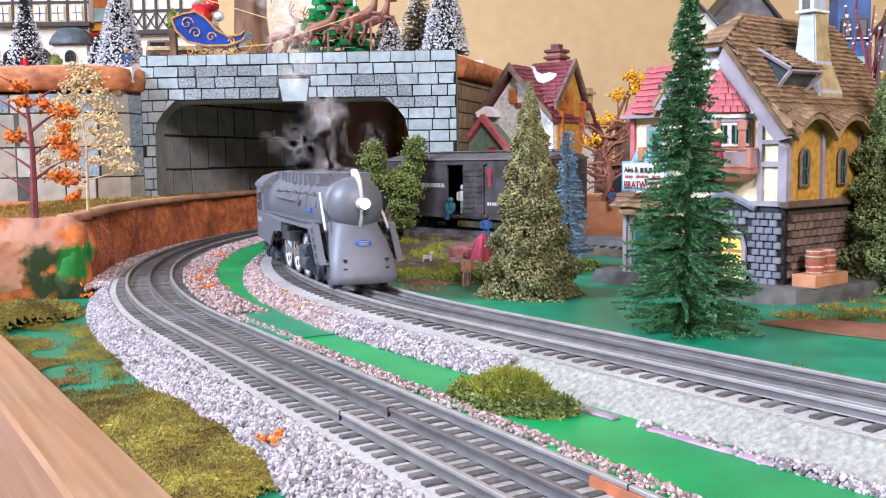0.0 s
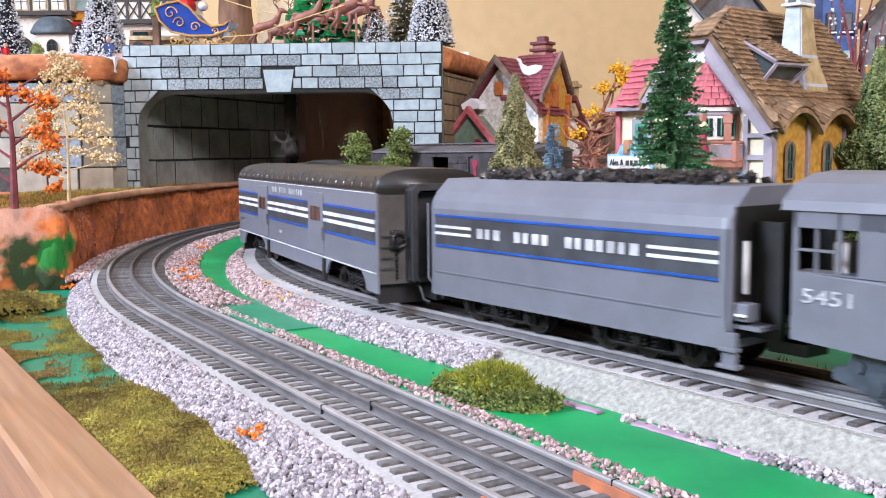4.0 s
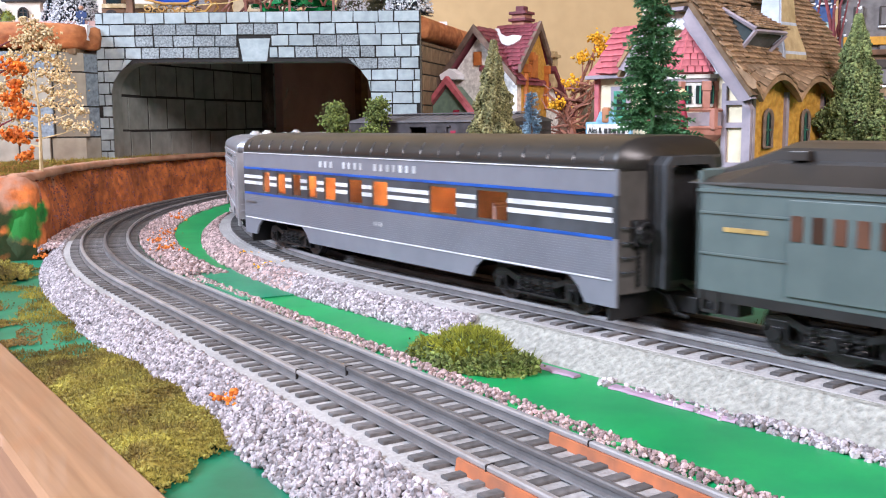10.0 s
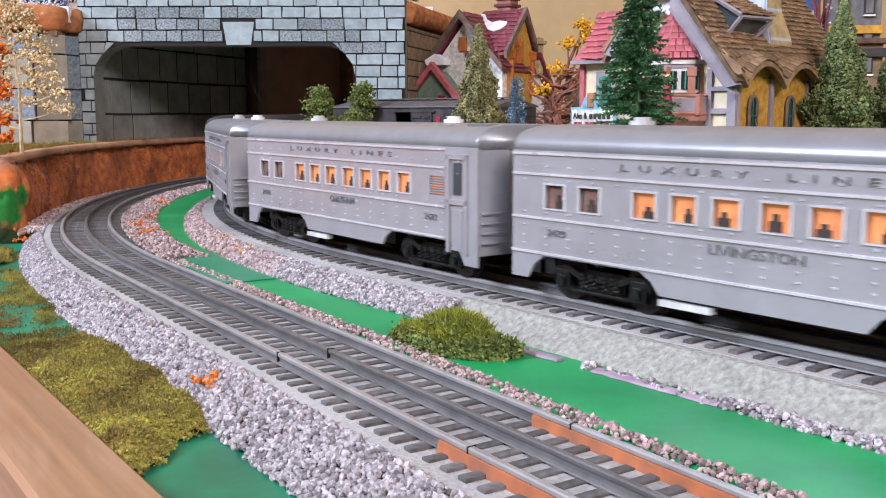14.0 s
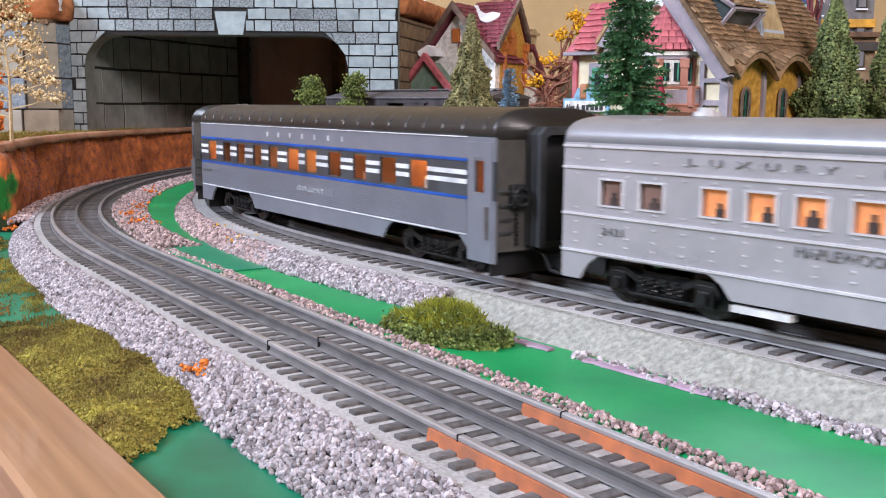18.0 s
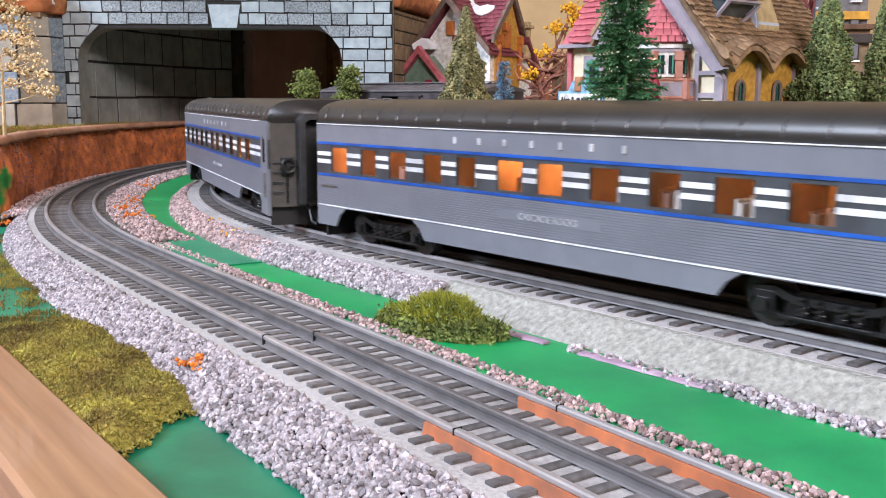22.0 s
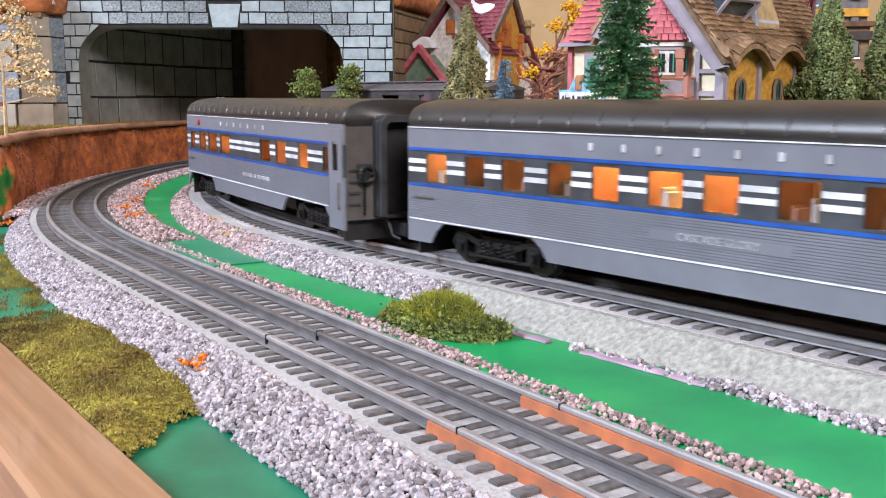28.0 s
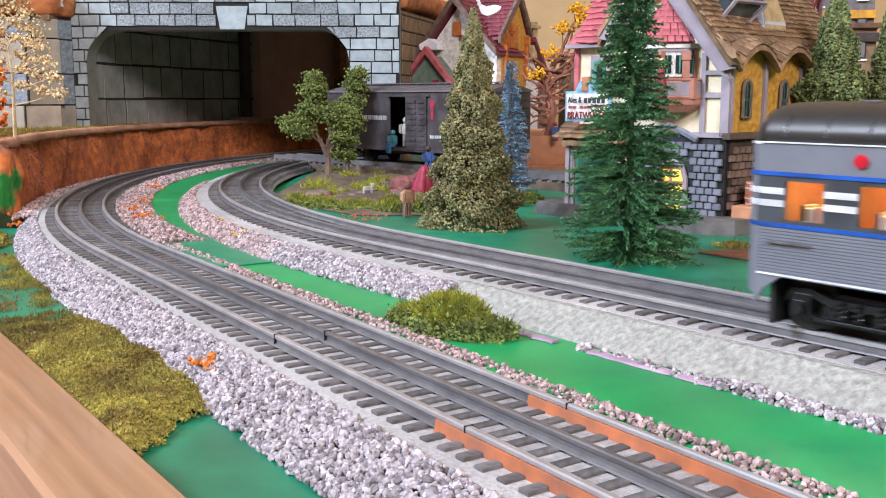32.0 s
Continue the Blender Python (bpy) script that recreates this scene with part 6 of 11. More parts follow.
SLEEPER = [(0.040, 0.083), (0.119, 0.157), (0.188, 0.2285), (0.266, 0.3045), (0.335, 0.373), (0.412, 0.457), (0.481, 0.522), (0.563, 0.606), (0.645, 0.685), (0.725, 0.77), (0.805, 0.85)]
for i, (front, rear, nm, bright) in enumerate(((-2.1895, -2.4945, "COOK COUNTY", (1, 0, 0, 0, 0, 1, 1, 0, 0, 0, 1)), (-2.5362, -2.8382, "CASCADE ROCKS", (1, 0, 0, 0, 0, 1, 1, 0, 0, 0, 0)), (-2.8813, -3.1823, None, (1, 0, 1, 0, 0, 1, 1, 0, 0, 1, 1)), (-3.2252, -3.5402, "CASCADE GLORY", (1, 0, 0, 0, 1, 1, 1, 0, 0, 0, 1)))):
    add(streamlined_car(0.315, "grey two-tone sleeping car with lit windows and blue stripes", spread(0.315, SLEEPER), seed=20 + i, bright=bright, name_words=nm,
                        writing={"bars": [(-0.054, 0.040, 0.0515, 0.0030, (1, 1, 1, 1, 1, 1, 1))] + ([] if nm else [(-0.018, 0.018, 0.0245, 0.0022, (11,))])}), front, rear)
OBS = [(-0.1303, -0.1182), (-0.1080, -0.0915), (-0.0862, -0.0659), (-0.0588, -0.0380), (0.0197, 0.0372), (0.0460, 0.0623), (0.0802, 0.0942), (0.1137, 0.1220)]
add(streamlined_car(0.2785, "grey two-tone observation car with a rounded end", OBS, observation=True, seed=41, bright=(1, 1, 1, 1, 1, 1, 1, 0),
                    writing={"bars": [(-0.057, 0.031, 0.0515, 0.0030, (1, 1, 1, 1, 1, 1, 1)), (-0.012, 0.036, 0.0235, 0.0024, (8, 1, 9))]}), -3.5752, -3.8512)

M.update({
    "moss": mat("moss", (0.32, 0.29, 0.055), 0.95, col2=(0.135, 0.095, 0.022), scale=60, mix=0.7, big=26, bigamt=0.55, bump=1.0, bscale=700, island=0.4),
    "bushleaf": mat("bush_foliage", (0.34, 0.36, 0.04), 0.9, col2=(0.19, 0.225, 0.028), scale=150, island=0.5, bump=0),
    "bushdark": mat("dark_bush_foliage", (0.16, 0.205, 0.05), 0.9, col2=(0.09, 0.12, 0.03), scale=150, island=0.5, bump=0),
    "conifer": mat("grey_green_foam_foliage", (0.26, 0.245, 0.115), 0.95, col2=(0.115, 0.115, 0.045), scale=200, island=0.5, bump=0),
    "conifer2": mat("green_foam_foliage", (0.19, 0.23, 0.085), 0.95, col2=(0.10, 0.14, 0.05), scale=200, island=0.5, bump=0),
    "needle": mat("dark_green_bristle", (0.085, 0.235, 0.095), 0.6, col2=(0.040, 0.14, 0.055), scale=100, island=0.5, bump=0),
    "tinsel": mat("blue_tinsel", (0.32, 0.47, 0.58), 0.35, 0.3, col2=(0.15, 0.28, 0.40), scale=100, island=0.6, bump=0),
    "leafgreen": mat("mid_green_foliage", (0.17, 0.215, 0.05), 0.9, col2=(0.085, 0.12, 0.03), scale=150, island=0.5, bump=0),
    "bark": mat("grey_brown_bark", (0.17, 0.12, 0.09), 0.9, col2=(0.09, 0.06, 0.045), scale=200, stretch=(1, 1, 0.2), bump=0.5),
    "redbark": mat("dark_red_bark", (0.20, 0.045, 0.055), 0.8, col2=(0.11, 0.025, 0.03), scale=150, bump=0.4),
    "pinkbark": mat("reddish_brown_twig", (0.30, 0.12, 0.075), 0.8, col2=(0.18, 0.07, 0.05), scale=150, bump=0.4),
    "orangeleaf": mat("orange_leaf", (0.72, 0.20, 0.02), 0.8, col2=(0.5, 0.11, 0.015), scale=150, island=0.4, bump=0),
    "yellowleaf": mat("yellow_leaf", (0.78, 0.42, 0.015), 0.8, col2=(0.6, 0.28, 0.01), scale=150, island=0.35, bump=0),
    "creamleaf": mat("cream_leaf", (0.78, 0.64, 0.40), 0.9, col2=(0.5, 0.37, 0.18), scale=150, island=0.35, bump=0),
    "rockgrey": mat("grey_brown_rock", (0.20, 0.15, 0.13), 0.9, col2=(0.10, 0.075, 0.07), scale=60, bump=0.7, obj=0.3),
    "rockred": mat("dusty_red_rock", (0.30, 0.11, 0.10), 0.9, col2=(0.16, 0.06, 0.06), scale=70, bump=0.7, obj=0.25),
    "boxcar": mat("dark_brown_black_boxcar", (0.062, 0.054, 0.060), 0.5, col2=(0.028, 0.024, 0.026), scale=90, bigamt=0.15, bump=0.05),
    "boxroof": mat("dusty_grey_boxcar_roof", (0.11, 0.10, 0.105), 0.6, col2=(0.07, 0.065, 0.07), scale=90, bump=0.1),
    "pink": mat("pink_foam_board", (0.38, 0.28, 0.36), 0.8, col2=(0.28, 0.19, 0.26), scale=120),
    "skin": mat("painted_figure_tan", (0.5, 0.28, 0.18), 0.6, bump=0),
    "figblue": mat("painted_figure_blue", (0.03, 0.10, 0.32), 0.6, bump=0),
    "figteal": mat("painted_figure_teal", (0.05, 0.22, 0.25), 0.6, bump=0),
    "figwhite": mat("painted_figure_pale", (0.55, 0.56, 0.52), 0.6, bump=0),
    "figred": mat("painted_red", (0.34, 0.015, 0.05), 0.6, bump=0),
    "rustearth": mat("reddish_brown_earth", (0.24, 0.10, 0.055), 0.9, col2=(0.14, 0.065, 0.04), scale=150, mix=0.9, bump=0.4),
    "earth": mat("brown_earth", (0.16, 0.115, 0.08), 0.95, col2=(0.06, 0.045, 0.025), scale=80, mix=1, big=20, bigamt=0.4, bump=0.8),
})
rng = np.random.default_rng(7)
_g = (1 + 5 ** 0.5) / 2
ICO = np.array([(a * s0, b * s1, 0) if k == 0 else (0, a * s0, b * s1) if k == 1 else (b * s1, 0, a * s0) for k in range(3) for s0 in (-1, 1) for s1 in (-1, 1) for a, b in ((1, _g),)], float) / 1.9
_pr = [(i, j) for i in range(12) for j in range(i + 1, 12) if np.linalg.norm(ICO[i] - ICO[j]) < 1.2]
ICO_F = np.array([(i, j, k) if np.dot(np.cross(ICO[j] - ICO[i], ICO[k] - ICO[i]), ICO[i]) > 0 else (i, k, j) for i in range(12) for j in range(i + 1, 12) for k in range(j + 1, 12) if (i, j) in _pr and (j, k) in _pr and (i, k) in _pr])
OCT = np.array([(1, 0, 0), (-1, 0, 0), (0, 1, 0), (0, -1, 0), (0, 0, 1), (0, 0, -1)], float)
OCT_F = np.array([(0, 2, 4), (2, 1, 4), (1, 3, 4), (3, 0, 4), (2, 0, 5), (1, 2, 5), (3, 1, 5), (0, 3, 5)])
CUB = np.array([(x, y, z) for z in (-1, 1) for y in (-1, 1) for x in (-1, 1)], float) * 0.72
CUB_F = np.array([(0, 2, 3), (0, 3, 1), (4, 5, 7), (4, 7, 6), (0, 1, 5), (0, 5, 4), (2, 6, 7), (2, 7, 3), (0, 4, 6), (0, 6, 2), (1, 3, 7), (1, 7, 5)])


def turns(n):
    q = rng.normal(size=(n, 4))
    q /= np.linalg.norm(q, axis=1)[:, None]
    w, x, y, z = q.T
    return np.stack([np.stack([1 - 2 * (y * y + z * z), 2 * (x * y - z * w), 2 * (x * z + y * w)], -1),
                     np.stack([2 * (x * y + z * w), 1 - 2 * (x * x + z * z), 2 * (y * z - x * w)], -1),
                     np.stack([2 * (x * z - y * w), 2 * (y * z + x * w), 1 - 2 * (x * x + y * y)], -1)], 1)


def lumps_mesh(name, pts, lo, hi, material, base=OCT, faces=OCT_F, squash=0.22):
    """Many small lumps, each turned and sized by chance, in one mesh."""
    pts = np.asarray(pts, float)
    n = len(pts)
    k = len(base)
    v = base[None] * rng.uniform(1 - squash, 1 + squash, (n, k, 1)) * rng.uniform(lo, hi, (n, 1, 1)) * rng.uniform(0.7, 1.2, (n, 1, 3))
    v = np.einsum("nij,nkj->nki", turns(n), v) + pts[:, None, :]
    f = faces[None] + (np.arange(n) * k)[:, None, None]
    me = bpy.data.meshes.new(name)
    me.from_pydata(v.reshape(-1, 3).tolist(), [], f.reshape(-1, 3).tolist())
    me.materials.append(material)
    return me


def blades_mesh(name, roots, tips, w, material):
    """Thin bristles, each two crossed slivers."""
    r, t = np.asarray(roots, float), np.asarray(tips, float)
    n = len(r)
    d = t - r
    a = np.cross(d, rng.normal(size=(n, 3)))
    a /= np.linalg.norm(a, axis=1)[:, None] + 1e-12
    b = np.cross(d, a)
    b /= np.linalg.norm(b, axis=1)[:, None] + 1e-12
    v = np.stack([r + a * w, r - a * w, t + a * w * 0.5, t - a * w * 0.5, r + b * w, r - b * w, t + b * w * 0.5, t - b * w * 0.5], 1).reshape(-1, 3)
    f = np.array([(0, 1, 3), (0, 3, 2), (4, 5, 7), (4, 7, 6)])[None] + (np.arange(n) * 8)[:, None, None]
    me = bpy.data.meshes.new(name)
    me.from_pydata(v.tolist(), [], f.reshape(-1, 3).tolist())
    me.materials.append(material)
    return me


def stuff(name, me, label, category):
    return tagged(new(name, me), label, category, "", "stuff")


def bank_points(tk, s0, s1, o0, z0, o1, z1, n, bow=0.0015, power=1.0):
    s = rng.uniform(s0, s1, n)
    f = rng.uniform(0, 1, n) ** power
    out = []
    for a, b in zip(s, f):
        p = on(tk, a, o0 + (o1 - o0) * b, z0 + (z1 - z0) * b + bow * math.sin(math.pi * b) + rng.uniform(-0.0006, 0.0008))
        out.append(p[:])
    return out


# ---- ballast ----
stuff("ballast", lumps_mesh("ballast", bank_points(T1, 0.02, 0.50, 0.0285, 0.0250, 0.0455, LOWER + 0.0005, 11500), 0.0006, 0.00135, M["stone"], ICO, ICO_F), "loose pale grey crushed stone ballast on the slope", "gravel")
stuff("ballast", lumps_mesh("ballast", bank_points(T1, -0.50, 0.03, 0.0285, 0.0250, 0.0430, LOWER + 0.0005, 11000), 0.0006, 0.00135, M["stone"], ICO, ICO_F), "loose pale grey crushed stone ballast round the bend", "gravel")
stuff("ballast", lumps_mesh("ballast", bank_points(T1, -0.05, 0.52, -0.0275, 0.0245, -0.0335, STRIP, 2600, 0.0004), 0.0005, 0.00115, M["pinkstone"], ICO, ICO_F), "line of pale crushed stone beside the track", "gravel")
stuff("ballast", lumps_mesh("ballast", bank_points(T1, -0.95, -0.03, -0.0248, 0.0258, -0.0500, STRIP + 0.0005, 7400, 0.001), 0.0007, 0.0016, M["pinkstone"], ICO, ICO_F), "reddish crushed stone inside the bend", "gravel")
stuff("ballast", lumps_mesh("ballast", bank_points(T2, -0.45, -0.06, 0.0345, 0.0325, 0.0470, STRIP + 0.0005, 5200), 0.0008, 0.0016, M["pinkstone"], ICO, ICO_F), "pinkish crushed stone on the curved bank", "gravel")
stuff("ballast", lumps_mesh("ballast", bank_points(T2, -0.12, 0.078, 0.0345, 0.0325, 0.0465, STRIP + 0.0005, 4600), 0.0007, 0.0014, M["stone"], ICO, ICO_F), "pale crushed stone on the bank", "gravel")
stuff("ballast", lumps_mesh("ballast", bank_points(T2, 0.16, 0.50, 0.0440, 0.0260, 0.0510, STRIP, 700, 0.0003, 0.6), 0.0006, 0.0013, M["stone"], ICO, ICO_F), "scattered stones along the foot of the bank", "gravel")
stuff("ballast", lumps_mesh("ballast", bank_points(T2, 0.214, 0.50, 0.0445, 0.0262, 0.0505, STRIP + 0.0003, 1300, 0.0005), 0.0006, 0.0013, M["stone"], ICO, ICO_F), "pale crushed stone along the foot of the bank", "gravel")
stuff("ballast", lumps_mesh("ballast", bank_points(T1, -0.62, -0.22, 0.030, 0.0235, 0.046, 0.022, 1500), 0.0009, 0.0019, M["pinkstone"], ICO, ICO_F), "reddish stones under the rock wall", "gravel")
for a_, b_ in ((0.088, 0.122), (0.126, 0.150), (0.166, 0.214)):
    bm = bmesh.new()
    loft(bm, [[on(T2, a_ + (b_ - a_) * i / 10, 0.0478, STRIP + 0.0002), on(T2, a_ + (b_ - a_) * i / 10, 0.0480, STRIP + 0.0012), on(T2, a_ + (b_ - a_) * i / 10, 0.0508 + 0.0016 * noise.noise(Vector((a_ * 50 + i * 0.9, 0, 2))), STRIP + 0.0009), on(T2, a_ + (b_ - a_) * i / 10, 0.0512 + 0.0016 * noise.noise(Vector((a_ * 50 + i * 0.9, 0, 2))), STRIP + 0.0002)] for i in range(11)])
    tagged(part("foam_edge", bm, M["pink"]), "thin torn pink foam edge along the bank", "foam edge", "", "structure")
bm = bmesh.new()
sweep(bm, T2, -0.150, -0.052, [(0.036, STRIP + 0.0002), (0.036, STRIP + 0.0007), (0.074, STRIP + 0.0007), (0.074, STRIP + 0.0002)], 30)
tagged(part("paint_patch", bm, M["patchgreen"]), "darker green painted patch on the strip", "paint patch", "", "structure")
# rusty strips on the rails near the viewer
for o in (0.0159, -0.0159):
    bm = bmesh.new()
    sweep(bm, T1, 0.318 if o > 0 else 0.315, 0.50, [(o + 0.0009, Z1 - 0.0048), (o + 0.0009, Z1 - 0.0015), (o + 0.0016, Z1 - 0.0016), (o + 0.0021, Z1 - 0.0048)], 30)
    tagged(part("rust_strip", bm, M["rust"]), "orange rusty streak on the rail web", "rust streak", "", "structure")
for q, o in ((0.2205, 0.0159), (0.2255, 0.0), (0.330, 0.0159), (0.330, -0.0159)):
    bm = bmesh.new()
    sweep(bm, T1, q - 0.00012, q + 0.00012, [(o + 0.0013, Z1 - 0.004), (o + 0.0013, Z1 + 0.0002), (o - 0.0013, Z1 + 0.0002), (o - 0.0013, Z1 - 0.004)], 1)
    tagged(part("rail_joint", bm, M["black"]), "dark joint between two lengths of rail", "rail joint", "", "structure")

# ---- moss, bushes, fallen leaves ----


def moss_patch(name, pts, label, n=2600, h=(0.0004, 0.0012), mats="moss", spread=0.0012):
    pts = np.asarray(pts)
    idx = rng.integers(0, len(pts), n)
    r = pts[idx] + rng.normal(0, spread, (n, 3)) * (1, 1, 0.25)
    t = r + rng.normal(0, 0.6, (n, 3)) * rng.uniform(*h, (n, 1)) + np.array([0, 0, 1]) * rng.uniform(*h, (n, 1))
    return stuff(name, blades_mesh(name, r, t, 0.00022, M[mats]), label, "moss")


def mat_surface(a0, a1, o0, o1, top, nz=60, seed=0.0):
    """A bumpy cushion along the lower board, between the edge board and the ballast."""
    bm = bmesh.new()
    n, m = 70, 24
    grid = []
    pts = []
    for i in range(n + 1):
        s = a0 + (a1 - a0) * i / n
        row = []
        for j in range(m + 1):
            o = o0 + (o1 - o0) * j / m
            e = min((s - a0) * 22, (a1 - (o1 - o) * 0.9 - s) * 70) - 0.5 + 0.7 * noise.noise(on(T1, s, o, seed) * 60)
            w = min(j / m, 1 - j / m) * 5
            k = max(0.0, min(1.0, e * 0.7)) ** 0.8 * max(0.0, min(1.0, w)) ** 0.6
            p = on(T1, s, o, 0)
            z = LOWER + 0.0006 + top * k * (0.55 + 0.45 * noise.noise(Vector((p.x, p.y, seed)) * 35)) + 0.0012 * k * noise.noise(Vector((p.x, p.y, 3 + seed)) * 160)
            row.append(bm.verts.new((p.x, p.y, z)) if k > 0.02 else None)
            if k > 0.03:
                pts.append((p.x, p.y, z))
        grid.append(row)
    for i in range(n):
        for j in range(m):
            q_ = (grid[i][j], grid[i + 1][j], grid[i + 1][j + 1], grid[i][j + 1])
            if None not in q_:
                bm.faces.new(q_)
    return bm, pts


for a0, a1, o0, o1, top, lab, nb in ((0.060, 0.274, 0.0395, 0.082, 0.0095, "yellow-green moss mat beside the edge board", 17000), (-0.228, -0.050, 0.046, 0.150, 0.025, "mossy mound at the foot of the rock", 12000)):
    bm, pts = mat_surface(a0, a1, o0, o1, top, seed=a0 * 10)
    tagged(part("moss_mat", bm, M["moss"], smooth=True), lab, "moss", "", "stuff")
    moss_patch("moss_tufts", pts, "short moss fibres on the mat", nb // 2)
    q = np.asarray(pts)[rng.integers(0, len(pts), nb)] + rng.normal(0, 0.0009, (nb, 3)) * (1, 1, 0.3)
    stuff("moss_crumbs", lumps_mesh("moss_crumbs", q, 0.0003, 0.0008, M["moss"]), "crumbs of yellow-green moss on the mat", "moss")
thin = []
while len(thin) < 2600:
    _o = rng.uniform(0.040, 0.110)
    p_ = on(T1, rng.uniform(-0.20, 0.17), _o, LOWER + 0.0006)
    if (p_ - EDGE_A).dot(_nrm) < -0.002 and noise.noise(p_ * 45) > 0.25 - (_o - 0.040) * 9:
        thin.append(p_[:])
moss_patch("moss_tufts", thin, "thin patchy moss on the green board", 11000)
thin = []
while len(thin) < 3800:
    _k = rng.uniform(-0.20, 0.075)
    p_ = edge_point(_k, -abs(rng.normal(0, 0.010)) - 0.0005, LOWER + 0.0009)
    if noise.noise(p_ * 50) > -0.15:
        thin.append(p_[:])
M["brownmoss"] = mat("brown_orange_moss", (0.21, 0.13, 0.03), 0.95, col2=(0.11, 0.07, 0.016), scale=150, island=0.4, bump=0.3)
stuff("moss_crumbs", lumps_mesh("moss_crumbs", thin, 0.0003, 0.0007, M["brownmoss"]), "brown-orange moss crumbs by the edge board", "moss")


def bush(name, c, rx, ry, h, label, mats=("bushleaf", "bushdark"), n=2200, leaf=(0.0006, 0.0014), tilt=0.0):
    th = thing(name, pose(*c, 0, 0, tilt), label, "bush")
    u = rng.uniform(0, 1, (n, 3))
    a, q, z = u[:, 0] * 2 * np.pi, np.sqrt(u[:, 1]), u[:, 2]
    k = np.sqrt(np.maximum(1 - q ** 2.4, 0))
    lump = 1 + 0.14 * np.sin(5 * a + 3 * q) + 0.1 * np.sin(11 * a)
    p = np.stack([rx * q * np.cos(a) * lump, ry * q * np.sin(a) * lump, h * k * (1 - 0.45 * z ** 3)], -1)
    r = p * 0.9
    t = p + rng.normal(0, 0.0011, (n, 3)) + np.array([0, 0, 0.0011])
    ob = new("foliage", blades_mesh("foliage", r, t, 0.00022, M[mats[0]]))
    ob.parent = th
    e = rng.uniform(0, 2 * np.pi, n // 4)
    rim = np.stack([rx * 0.95 * np.cos(e), ry * 0.95 * np.sin(e), np.abs(rng.normal(0.002, 0.0016, n // 4))], -1) + rng.normal(0, 0.0012, (n // 4, 3)) * (1, 1, 0.4)
    ob = new("undergrowth", lumps_mesh("undergrowth", np.concatenate([rim, p[: n // 9]]), leaf[0], leaf[1], M[mats[1]]))
    ob.parent = th
    bm = bmesh.new()
    bmesh.ops.create_icosphere(bm, subdivisions=3, radius=1.0)
    for v in bm.verts:
        v.co = Vector((v.co.x * rx * 0.93, v.co.y * ry * 0.93, max(v.co.z, 0) * h * 0.92))
    part("core", bm, M[mats[1]], th)
    return th


bush("bush", (0.003, 0.339, STRIP), 0.0165, 0.0115, 0.0120, "low yellow-green bush on the green strip", n=5200, tilt=-38)
for x_, y_, r_ in ((0.0195, 0.3315, 0.0042), (0.0165, 0.3245, 0.0040), (0.010, 0.3250, 0.0042), (0.0035, 0.3275, 0.0040), (-0.003, 0.3310, 0.0038), (0.0225, 0.3275, 0.0032)):
    bush("bush", (x_, y_, STRIP), r_, r_ * 0.9, r_ * 1.25, "small dark green clump at a bush's foot", ("bushdark", "bushdark"), n=320, leaf=(0.0005, 0.0011))
bush("bush", (-0.0135, 0.352, STRIP), 0.006, 0.005, 0.006, "small yellowish bush beside a larger one", n=700)


def leaf_cluster(name, c, mats, label, n=40, r=0.004, size=(0.0006, 0.0014)):
    p = rng.normal(0, 1, (n, 3)) * (r, r, r * 0.35) + np.asarray(c)
    return tagged(new(name, lumps_mesh(name, p, size[0], size[1], M[mats])), label, "leaf litter", "", "stuff")


for c, m_, lab in (((-0.076, 0.311, 0.0215), "orangeleaf", "orange fallen leaf on the ballast"), ((-0.134, 0.592, 0.031), "yellowleaf", "yellow fallen leaves on the ballast"), ((-0.111, 0.545, 0.031), "yellowleaf", "yellow fallen leaves on the ballast")):
    leaf_cluster("fallen_leaves", c, m_, lab, 60, 0.0034)
for s, o in ((-0.26, -0.043), (-0.20, -0.038), (-0.15, -0.036), (-0.40, -0.045)):
    leaf_cluster("fallen_leaves", on(T1, s, o, STRIP + 0.003)[:], "orangeleaf", "orange leaf scatter on reddish ballast", 34, 0.005)
for s, o in ((-0.30, 0.044), (-0.20, 0.042), (-0.255, 0.050), (-0.36, 0.042)):
    leaf_cluster("fallen_leaves", on(T1, s, o, 0.022)[:], "orangeleaf", "orange leaf scatter on pale ballast", 16, 0.0035)

# ---- trees ----


def cone_tree(name, c, h, r, mats, label, n=3200, lump=(0.0006, 0.0015), gap=0.30, trunk="bark", seed=0):
    th = thing(name, pose(*c), label, "tree")
    bm = bmesh.new()
    tube(bm, [(0, 0, 0), (0.0005, 0, h * 0.4), (0, 0.0005, h * 0.95)], [0.0028, 0.0018, 0.0005], 7)
    part("trunk", bm, M[trunk], th)
    f = rng.uniform(0.01, 1, n) ** 0.75
    z = h * (1 - f) * 0.97 + 0.004
    a = rng.uniform(0, 2 * np.pi, n)
    tier = 1 + 0.16 * np.sin(z / h * 46 + 1.3 * np.sin(3 * a + seed)) + 0.16 * np.sin(4 * a + z * 90 + seed) + 0.10 * np.sin(9 * a - z * 160)
    q = r * f ** 0.92 * tier * rng.uniform(1 - gap, 1, n)
    p = np.stack([q * np.cos(a), q * np.sin(a), z - 0.18 * q], -1)
    ob = new("crown", lumps_mesh("crown", p, lump[0], lump[1], M[mats]))
    ob.parent = th
    return th


